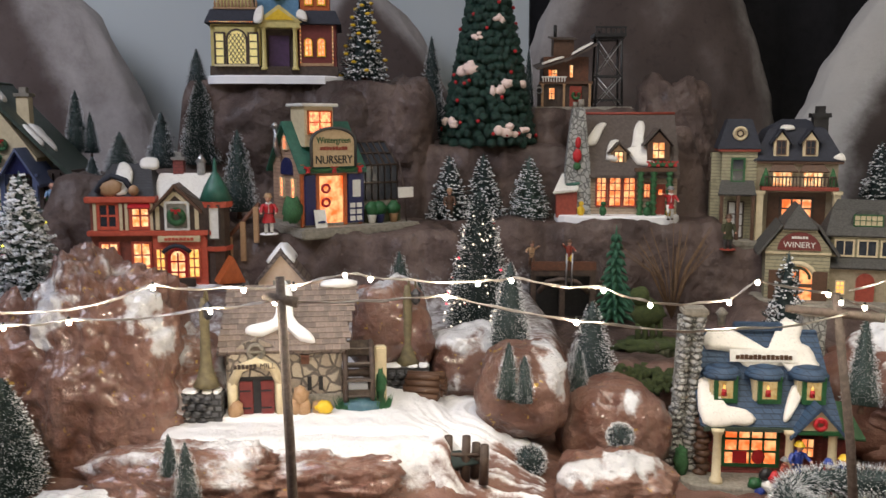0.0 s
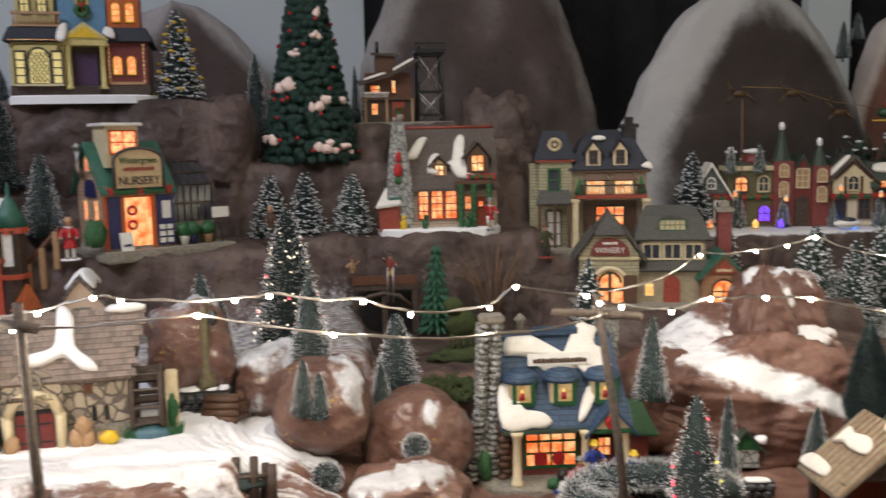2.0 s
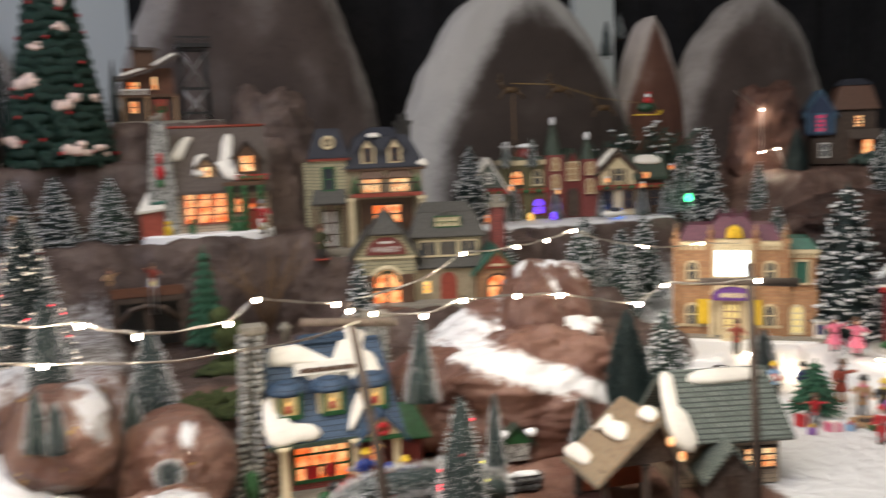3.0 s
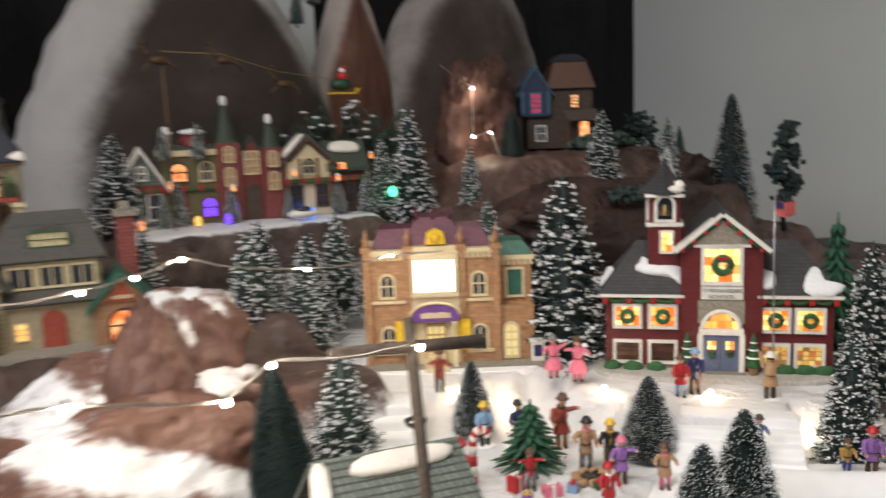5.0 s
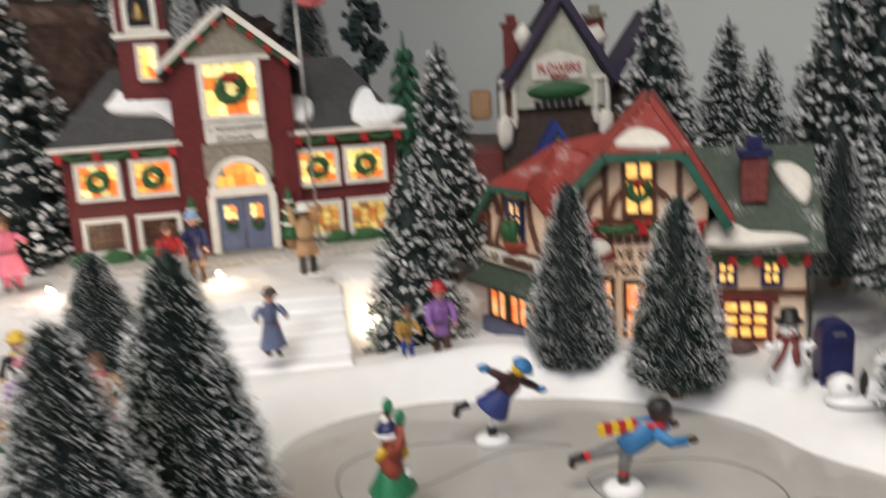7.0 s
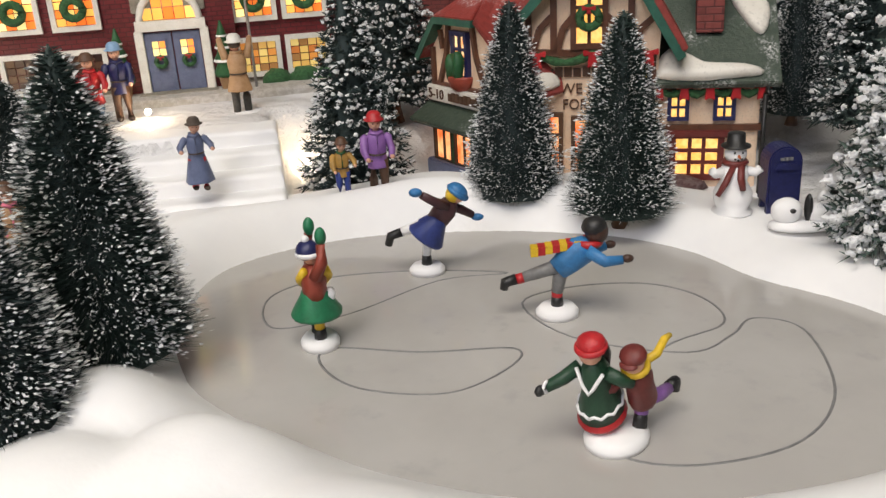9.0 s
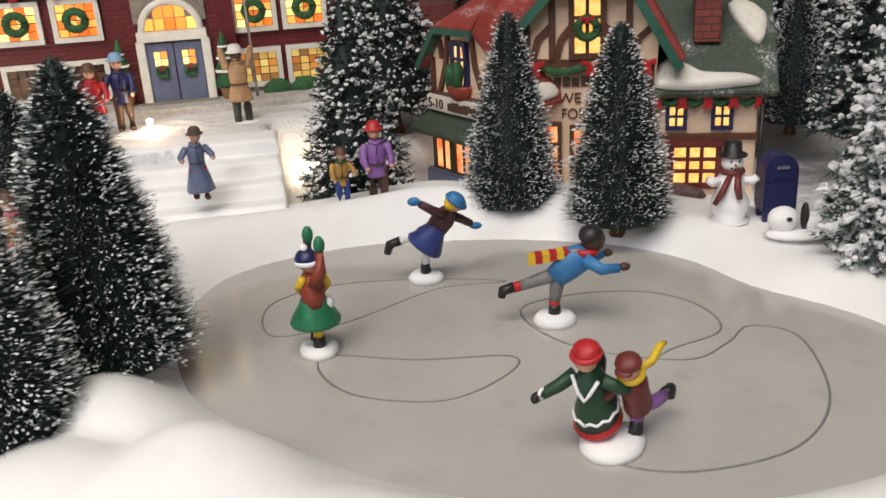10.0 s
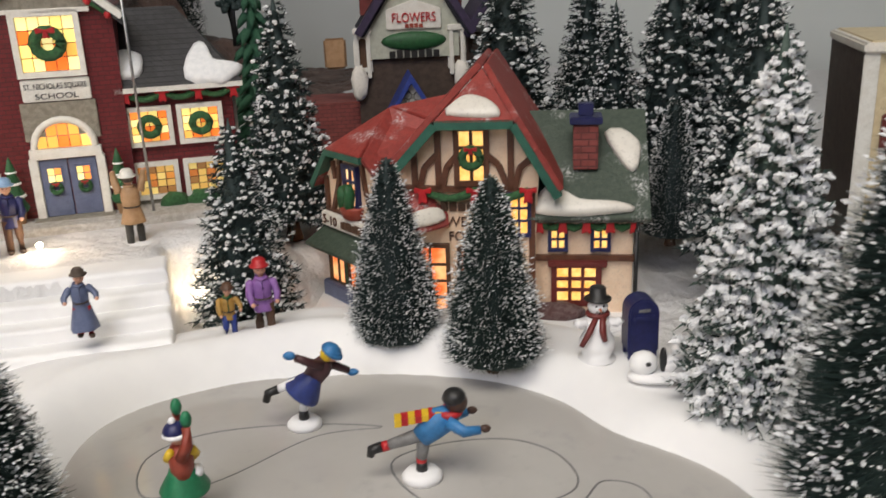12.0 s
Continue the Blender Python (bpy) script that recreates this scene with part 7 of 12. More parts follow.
def nursery():
    h = house("plant_nursery", (-0.149, 1.205, 1.110), 34, "plant nursery with green roof, glowing orange door and glass house")
    h.scale = (1.1, 1.1, 1.06)
    part("base", Shape().box(-5.6, 11.2, -2.6, 8, -1.0, 0.35), STONE, h, "mottled stone base", 0.25)
    gable_wall_x(h, -4.4, 3.6, 0, 8.6, 0, 8.4, 13.6, brick_mat("peach_clapboard", (0.46, 0.3, 0.2), (0.43, 0.27, 0.18), (0.24, 0.15, 0.1), 0.5, 0.005, 0.5, 0.06))
    gable_roof_x(h, -4.4, 3.6, 0, 8.6, 8.4, 13.8, 0.4, TEALROOF, 0.7)
    wall_box(h, -4.5, 3.7, -0.15, 8.7, 0, 0.8, STONE, "plinth")
    for x in (-4.35, 3.5):
        part("corner_board", Shape().box(x - 0.25, x + 0.25, -0.15, 0.2, 0, 8.3), ORANGE, h)
    # doorway
    d = part("door_frame", Shape().box(-2.7, -2.2, -0.4, 0.1, 0.4, 7.2).box(1.1, 1.6, -0.4, 0.1, 0.4, 7.2).box(-2.7, 1.6, -0.4, 0.1, 6.8, 7.3), ORANGE, h, "", 0.05)
    part("doorway", Shape().box(-2.2, 1.1, -0.1, 0.15, 0.4, 6.8), WIN_ORANGE, d, "open doorway full of orange light")
    part("wreath", Shape().ring((-1.3, -0.25, 5.2), 0.5, 0.18, 12).ring((-1.3, -0.25, 3.4), 0.5, 0.18, 12), RED, d)
    for x0, x1 in ((-4.2, -2.75), (1.65, 3.9)):
        sh = part("shutter", Shape().box(x0, x1, -0.5, -0.05, 0.6, 7.0), NAVY, h, "dark blue door leaf", 0.06)
    part("notice", Shape().box(2.3, 3.4, -0.6, -0.48, 4.0, 6.2), WHITE, h)
    s = Shape()
    for i in range(2):
        for k in range(3):
            s.box(1.9 + 0.95 * i, 2.6 + 0.95 * i, -0.62, -0.5, 0.9 + 0.85 * k, 1.5 + 0.85 * k)
    part("seed_rack", s, WHITE, h)
    board = part("sandwich_board", Shape().slab([(-3.3, -1.6, 0.3), (-1.8, -1.6, 0.3), (-1.8, -1.0, 2.6), (-3.3, -1.0, 2.6)], 0.2), WHITE, h)
    bars(board, -2.55, 0.9, 1.0, 0.3, 3, NAVY, -1.5)
    # sign
    sg = part("sign", Shape().prism([(-3.4, 8.0), (2.4, 8.0), (2.4, 11.3)] + [(-0.5 + 2.9 * math.cos(math.pi * i / 10), 11.3 + 1.5 * math.sin(math.pi * i / 10)) for i in range(1, 10)] + [(-3.4, 11.3)], -1.0, -0.5), mat("gold_tan_sign", (0.6, 0.45, 0.27), (0.5, 0.36, 0.2), 200, 0.5), h, "gold-tan arched sign board", 0.08)
    part("sign_rim", Shape().tube([(2.5, -1.0, 8.0), (2.5, -1.0, 11.3)] + [(-0.5 + 3.0 * math.cos(math.pi * i / 10), -1.0, 11.3 + 1.6 * math.sin(math.pi * i / 10)) for i in range(1, 10)] + [(-3.5, -1.0, 11.3), (-3.5, -1.0, 8.0)], 0.22, 6), GREYROOF, sg)
    letters(sg, "Wintergreen", -0.5, 11.0, 1.15, GREEN, -1.05, None, 4.6)
    bars(sg, -0.5, 10.1, 3.8, 0.45, 9, BRICKRED, -1.02)
    letters(sg, "NURSERY", -0.5, 8.4, 1.5, BLACK, -1.05, None, 5.0)
    garland(h, -3.9, 3.2, 7.9, 2, None, -0.6, 0.3)
    # cupola
    c = part("cupola", Shape().box(-3.6, 0.3, 0.6, 4.6, 10.5, 15.6), CREAM, h, "", 0.06)
    window(c, -1.6, 12.3, 2.9, 2.6, WIN_RED, ORANGE, 2, 2, 0.2, shift(0, 0.6, 0))
    part("cupola_roof", Shape().box(-4.1, 0.8, 0.1, 5.0, 15.6, 16.0), WHITE, c, "", 0.08)
    # left side
    L = left_side(-4.4)
    for y in (-2.2, -5.6):
        window(h, y, 4.0, 0.9, 2.4, WIN_RED, CREAM, 1, 2, 0.15, L)
    part("side_board", Shape(L).prism(arch_poly(-4.0, 6.9, 3.2, 2.2), -0.3, 0), NAVY, h)
    window(h, -4.3, 10.2, 1.1, 1.7, WIN_RED, CREAM, 2, 2, 0.15, L, True)
    part("stove_pipe", Shape().tube([(-4.8, 5.8, 9.2), (-5.2, 5.8, 10.6), (-5.2, 5.8, 13.0)], 0.35, 8).lathe([(0.7, 13.0), (0.2, 13.6)], (-5.2, 5.8, 0), 8), CHROME, h, "bent silver stove pipe")
    # glass house
    g = part("glasshouse", Shape().box(4.0, 9.8, 1.0, 7.6, 0, 3.2), STONE, h)
    fr = Shape()
    for i in range(7):
        x = 4.1 + 0.95 * i
        fr.tube([(x, 1.1, 3.0), (x, 1.1, 8.0), (x, 4.3, 11.0), (x, 7.5, 8.0)], 0.13, 5)
    for y, z in ((1.1, 3.2), (1.1, 5.6), (1.1, 8.0), (2.7, 9.5), (4.3, 11.0)):
        fr.tube([(4.0, y, z), (9.9, y, z)], 0.13, 5)
    part("glazing_bar", fr, DARKWOOD, g)
    gl = Shape().box(4.15, 9.75, 1.2, 7.4, 3.0, 7.9)
    gl.slab([(4.1, 1.2, 7.9), (9.8, 1.2, 7.9), (9.8, 4.3, 10.9), (4.1, 4.3, 10.9)], 0.1)
    part("glass", gl, GLASS, g, "dark mottled glass panes")
    for x, c2 in ((5.0, WHITE), (6.2, NAVY), (8.2, TAN)):
        pot = part("plant_pot", Shape().lathe([(0.4, 0.3), (0.6, 1.4), (0.65, 1.5)], (x, -0.6, 0), 10), c2, h)
        part("foliage", Shape().blob((x, -0.6, 2.3), (0.95, 0.7, 0.95), 9, 7, 0, 0.5, 3), GREEN, pot)
    part("crate", Shape().box(4.4, 9.6, -0.2, 0.9, 0.3, 2.2), MOSS, h, "crate of greenery", 0.2)
    sp = part("sign_post", Shape().tube([(9.9, -1.0, 0.3), (9.6, -1.0, 4.2), (8.8, -1.0, 8.8)], 0.09, 6), DARKWOOD, h)
    part("hanging_sign", Shape().box(8.6, 10.9, -1.2, -1.0, 3.6, 5.0), WHITE, sp, "", 0.05)
    part("bush", Shape().blob((-5.8, -0.2, 2.6), (1.3, 1.0, 1.6), 10, 7, 0, 0.5, 3), LEAF, h)


nursery()


def artist_shop():
    h = house("artists_shop", (-0.358, 1.135, 1.038), 4, "red and black timbered artists shop with snowy roofs and turret")
    base_plate(h, -10.5, 7.5, -1.6, 10, SNOW, 0, 0.5)
    wall_box(h, -9.9, -1.8, 0.5, 9, 0, 11.6, RUSTRED)
    wall_box(h, -2.0, 5.0, 0, 9, 0, 7.4, LITRED)
    gable_wall_y(h, -1.8, 5.2, 0, 9, 7.3, 10.8, 13.6, DARKWOOD, 1.1)
    part("cornice", Shape().box(-10.4, -1.4, -0.2, 9.4, 11.3, 12.1), LITRED, h, "red painted cornice", 0.12)
    part("cornice", Shape().box(-10.2, 5.6, -0.35, 0.6, 7.0, 7.7), LITRED, h, "", 0.1)
    s = Shape()
    s.slab([(-10.2, 0.2, 12.0), (-1.6, 0.2, 12.0), (-3.0, 5.0, 16.2), (-8.0, 5.0, 16.2)], 0.4)
    s.slab([(-1.6, 9.3, 12.0), (-10.2, 9.3, 12.0), (-8.0, 5.0, 16.2), (-3.0, 5.0, 16.2)], 0.4)
    s.slab([(-1.6, 0.2, 12.0), (-1.6, 9.3, 12.0), (-3.0, 5.0, 16.2)], 0.4)
    s.slab([(-10.2, 9.3, 12.0), (-10.2, 0.2, 12.0), (-8.0, 5.0, 16.2)], 0.4)
    part("roof", s, SLATE, h, "black ribbed hipped roof", 0.06)
    sl = (0, 4.8, 4.2)
    snow_on(h, [(-1.4, -2.2), (0.2, -2.6), (0.6, 0.5), (-0.2, 2.6), (-1.6, 2.8)], (-5.4, 2.4, 14.1), (1, 0, 0), sl, 0.5)
    snow_on(h, [(-0.9, -0.4), (1.2, -0.5), (1.0, 1.2), (-1.0, 1.3)], (-3.2, 4.6, 15.8), (1, 0, 0), sl, 0.5)
    part("crest", Shape().blob((-7.2, 0.4, 13.3), (1.6, 0.5, 1.2), 12, 8, 0, 0.3, 2).blob((-4.2, 0.3, 12.9), 0.7, 8, 6), TAN, h, "carved ornament over the cornice")
    part("arch_roof", Shape().tube([(-8.8, 0.3, 12.6), (-8.2, 0.3, 14.0), (-6.8, 0.3, 14.8), (-5.2, 0.3, 14.2), (-4.4, 0.3, 13.0)], 0.4, 6), NAVYROOF, h)
    # snowy right roof
    s = Shape()
    s.slab([(-2.4, 0.8, 11.0), (5.8, 0.8, 11.0), (5.4, 5.0, 15.0), (-2.0, 5.0, 15.0)], 0.5)
    s.slab([(5.8, 9.5, 11.0), (-2.4, 9.5, 11.0), (-2.0, 5.0, 15.0), (5.4, 5.0, 15.0)], 0.5)
    part("roof", s, GLAZE, h, "roof under a thick coat of snow", 0.2)
    gable_roof_y(h, -1.6, 4.0, -0.2, 3.0, 10.8, 13.8, 0.45, BROWN, 0.5, "gable_roof", 1.1)
    ob = window(h, 1.3, 8.0, 2.6, 3.2, STONE, WHITE, 1, 1, 0.3, None)
    wreath(ob, 1.3, 9.5, 0.85)
    beams(h, [[(-1.2, 7.8), (-1.2, 10.8)], [(3.8, 7.8), (3.8, 10.8)], [(-0.6, 10.9), (1.1, 12.6), (2.9, 10.9)]], CREAM, -0.2, 0.5)
    for x, p in ((-7.6, GLASS), (-3.5, WIN_WARM)):
        window(h, x, 8.2, 2.0, 2.8, p, LITRED, 2, 2, 0.4, shift(0, 0.5, 0))
        window(h, x, 1.5, 2.0, 4.4, WIN_WARM, LITRED, 2, 3, 0.3, shift(0, 0.5, 0))
    part("awning", Shape().slab([(-4.9, -0.5, 10.7), (-2.1, -0.5, 10.7), (-2.1, 0.5, 11.4), (-4.9, 0.5, 11.4)], 0.2), RED, h)
    beams(h, [[(-9.2, 7.6), (-9.2, 11.2)], [(-5.9, 7.6), (-5.9, 11.2)], [(-5.2, 7.6), (-5.2, 11.2)], [(-2.0, 7.6), (-2.0, 11.2)]], CREAM, 0.25, 0.4)
    part("sign", Shape().box(-1.2, 4.2, -0.5, 0, 6.2, 7.0), CREAM, h, "pale sign board with small lettering", 0.05)
    bars(h, 1.5, 6.4, 3.8, 0.4, 8, LITRED, -0.52)
    for x, w in ((-1.0, 1.0), (3.3, 1.2)):
        window(h, x, 1.6, w, 3.6, WIN_PALE_LIT, LITRED, 2, 3, 0.25)
    window(h, 1.2, 0.8, 1.8, 4.2, WIN_WARM, RED, 2, 3, 0.35, None, True)
    part("hood", Shape().tube([(-0.6, -0.6, 4.9), (0.4, -0.8, 5.6), (1.2, -0.9, 5.8), (2.0, -0.8, 5.6), (3.0, -0.6, 4.9)], 0.3, 6), NAVYROOF, h)
    part("bench", Shape().box(0.4, 3.6, -1.5, -0.8, 0.4, 1.6), DARKWOOD, h, "", 0.1)
    # turret
    part("turret", Shape().lathe([(1.7, 0.0), (1.7, 10.5), (2.0, 11.0)], (6.0, 1.6, 0), 8, 0, False), DARKWOOD, h)
    window(h, 6.0, 6.6, 1.2, 4.2, WHITE, DARKWOOD, 1, 1, 0.2, shift(0, -0.1, 0))
    part("turret_ring", Shape().lathe([(2.1, 10.6), (2.2, 11.3), (2.0, 11.5)], (6.0, 1.6, 0), 8, 0, False), LITRED, h)
    part("turret_ring", Shape().lathe([(2.0, 4.9), (2.1, 5.5)], (6.0, 1.6, 0), 8, 0, False), LITRED, h)
    part("turret_roof", Shape().lathe([(2.2, 11.4), (1.5, 13.2), (0.7, 14.6), (0.3, 15.2), (0.25, 16.2), (0.04, 17.0)], (6.0, 1.6, 0), 10), TEALROOF, h, "green pointed turret roof")
    chimney(h, 0.6, 5.4, 14.5, 16.6, 1.4, REDBRICK, CHROME)
    part("vent", Shape().lathe([(0.6, 14.6), (0.6, 16.2), (0.8, 16.3), (0.1, 17.4)], (3.6, 5.0, 0), 8), CHROME, h)


artist_shop()


def green_house():
    h = house("stone_lodge", (-0.695, 1.375, 1.115), 4, "cream stone lodge with a big snowy green roof and blue porch")
    base_plate(h, -12, 13, -5, 14, SNOW, 0, 0.4)
    gable_wall_y(h, -8, 6, 0, 13, 0, 8.5, 20, CREAM, -2.5)
    s = Shape()
    s.slab([(-2.5, -1.0, 20.6), (-2.5, 13.5, 20.6), (-9.5, 13.5, 7.0), (-9.5, -1.0, 7.0)], 0.6)
    s.slab([(-2.5, 13.5, 20.6), (-2.5, -1.0, 20.6), (11.5, -0.2, 5.5), (11.5, 13.5, 5.5)], 0.6)
    part("roof", s, GREENROOF, h, "wide dark green roof", 0.1)
    sl = (14.0, 0, -15.0)
    snow_on(h, [(-2.2, -1.0), (1.0, -1.2), (3.4, -0.6), (2.0, 0.6), (0.4, 0.4), (-1.2, 1.4)], (5.5, 4.0, 12.0), sl, (0, 1, 0), 0.5)
    snow_on(h, [(-1.2, -0.8), (1.8, -1.0), (2.2, 0.4), (-0.4, 1.0)], (-0.8, 3.0, 18.8), sl, (0, 1, 0), 0.5)
    snow_on(h, [(-1.5, -0.5), (2.5, -0.8), (2.0, 0.3), (-1.0, 0.8)], (5.2, 0.6, 12.3), sl, (0, 1, 0), 0.5)
    wall_box(h, 5.5, 11.0, 1.5, 12, 0, 6.5, DARKWOOD)
    chimney(h, 3.2, 4.0, 12.0, 18.0, 1.9, CREAM, STONE)
    window(h, -3.5, 9.8, 1.4, 3.0, WIN_PALE_LIT, BROWN, 2, 3, 0.3)
    window(h, -0.8, 9.8, 1.4, 3.0, WIN_PALE_LIT, BROWN, 2, 3, 0.3)
    window(h, -3.4, 1.2, 3.2, 4.6, WIN_ORANGE, DARKWOOD, 2, 3, 0.35)
    wreath(h, -2.3, 15.0, 0.9)
    wreath(h, 1.0, 10.5, 0.7)
    part("hedge", Shape().blob((-1.5, -0.6, 8.4), (2.6, 0.7, 0.8), 12, 7, 0, 0.5, 2), LEAF, h)
    gable_roof_y(h, 1.8, 7.4, -4.2, 4.0, 5.6, 10.2, 0.5, GREYBLUE, 0.6, "porch_roof")
    part("porch_gable", Shape().prism([(2.2, 6.2), (7.0, 6.2), (4.6, 9.8)], -3.9, -3.4), NAVY, h)
    for x in (2.2, 7.0):
        column(h, x, -3.6, 0.2, 6.2, 0.35, GREYBLUE, True)
    part("porch_back", Shape().box(2.4, 6.8, -0.1, 0.1, 0, 6.0), DARKWOOD, h)
    part("rail", Shape().box(-4, 2.0, -3.8, -3.4, 1.8, 2.2).box(7.2, 11, -0.5, -0.1, 1.8, 2.2), GREEN, h)
    for x in (7.6, 8.8, 10.0):
        column(h, x, 1.2, 0, 6.0, 0.25, DARKWOOD, True)


green_house()


def cottage():
    h = house("stone_cottage", (0.272, 1.365, 1.108), -4, "cottage with grey stone chimney gable, brown snowy roof and lit windows")
    base_plate(h, -10, 9.6, -3.4, 11, SNOW, 0, 0.5)
    gable_wall_x(h, -4.8, 9.0, 0, 10, 0, 7.8, 15.6, TANSLATS)
    gable_roof_x(h, -5.6, 8.4, 0, 10, 7.9, 16.0, 0.5, BROWNROOF, 0.8)
    part("ridge", Shape().tube([(-6.2, 5, 16.1), (9.2, 5, 16.1)], 0.22, 6), BRICKRED, h)
    s = Shape().prism([(-8.4, 0), (-4.2, 0), (-4.4, 8), (-5.2, 15.0), (-5.4, 17.0), (-7.2, 17.0), (-7.6, 14.0), (-8.2, 8)], -1.0, 2.6)
    part("stone_gable", s, GREYSTONE, h, "grey stone chimney wall with relief", 0.25)
    part("chimney_pot", Shape().lathe([(0.5, 17.0), (0.45, 18.2)], (-5.9, 0.6, 0), 8).lathe([(0.4, 17.0), (0.35, 17.8)], (-6.8, 0.8, 0), 8), STONE, h)
    part("figurine_relief", Shape().blob((-6.5, -1.2, 9.6), (0.7, 0.35, 1.1), 9, 7).blob((-6.4, -1.2, 11.6), (0.45, 0.3, 0.9), 8, 6), RED, h, "red carved ornament on the stone")
    part("relief_leaf", Shape().blob((-6.5, -1.2, 8.0), (0.6, 0.3, 0.6), 8, 6), LEAF, h)
    sl = (0, 5.8, 9.4)
    snow_on(h, [(-1.3, -1.6), (0.2, -1.9), (1.4, 0.6), (2.0, 2.0), (0.4, 1.6)], (-3.6, 3.0, 12.8), (1, 0, 0), sl, 0.5)
    snow_on(h, [(-0.9, -1.8), (0.9, -2.2), (0.2, -0.2), (1.2, 1.4), (-0.2, 1.2)], (-1.0, 1.6, 10.6), (1, 0, 0), sl, 0.5)
    snow_on(h, [(-0.6, -3.2), (2.2, -3.4), (2.0, -1.2), (0.6, 0.2), (1.0, 4.0), (-0.4, 4.0), (-1.4, -0.2), (-2.0, -0.8)], (3.4, 1.9, 11.0), (1, 0, 0), sl, 0.5)
    dormer(h, 0.0, 0.4, 8.2, 2.4, 3.0, BROWNROOF, TAN, WIN_WARM, BROWN, 3.0)
    dormer(h, 6.0, 0.0, 8.6, 3.4, 4.6, BROWNROOF, BROWN, WIN_WARM, BROWN, 4.5)
    for x, w in ((-2.6, 1.3), (-0.5, 1.6), (1.7, 1.6)):
        window(h, x, 1.9, w, 4.6, WIN_ORANGE, BRICKRED, 2, 4, 0.25, None, True)
    window(h, 4.4, 3.2, 0.8, 2.0, WIN_ORANGE, BRICKRED, 2, 2, 0.2)
    part("door", Shape().box(5.6, 7.2, -0.25, 0.1, 0.4, 5.2), BRICKRED, h, "", 0.05)
    window(h, 6.4, 3.6, 0.6, 0.8, WIN_ORANGE, BRICKRED, 1, 1, 0.1, shift(0, -0.25, 0))
    for x in (3.2, 5.2, 7.6):
        part("column", Shape().lathe([(0.46 + 0.16 * math.sin(k * 2.1), 0.4 + 0.3 * k) for k in range(24)], (x, -1.3, 0), 9), LEAF, h, "porch post wound with green garland")
    part("eave_beam", Shape().box(2.2, 8.6, -1.7, -1.0, 7.2, 7.8), BROWN, h, "", 0.06)
    garland(h, 4.6, 8.4, 8.6, 3, None, -0.6, 0.4)
    # side porch
    wall_box(h, -9.6, -6.4, -1.4, 3.0, 0, 4.4, BRICKRED, "side_porch")
    part("porch_roof", Shape().slab([(-10.2, -2.0, 4.0), (-6.4, -2.0, 4.4), (-5.4, 2.0, 7.2), (-8.6, 2.0, 6.8)], 0.5), GLAZE, h, "snowy green porch roof", 0.15)
    part("moss", Shape().pillow([(-1, -0.6), (1, -0.8), (1.3, 0.6), (-0.6, 0.9)], (-7.0, -0.4, 5.5), (3.8, 0, 0.4), (0.6, 4, 2.8), 0.3), TEALROOF, h)
    for x, c2 in ((-5.9, GOLD), (-2.5, GREEN), (4.2, GREEN), (7.6, GOLD)):
        part("ornament", Shape().blob((x, -2.2, 1.2), (0.6, 0.5, 0.8), 8, 6, 0, 0.3, 3).blob((x + 0.1, -2.2, 2.3), 0.4, 8, 6), c2, h)


cottage()


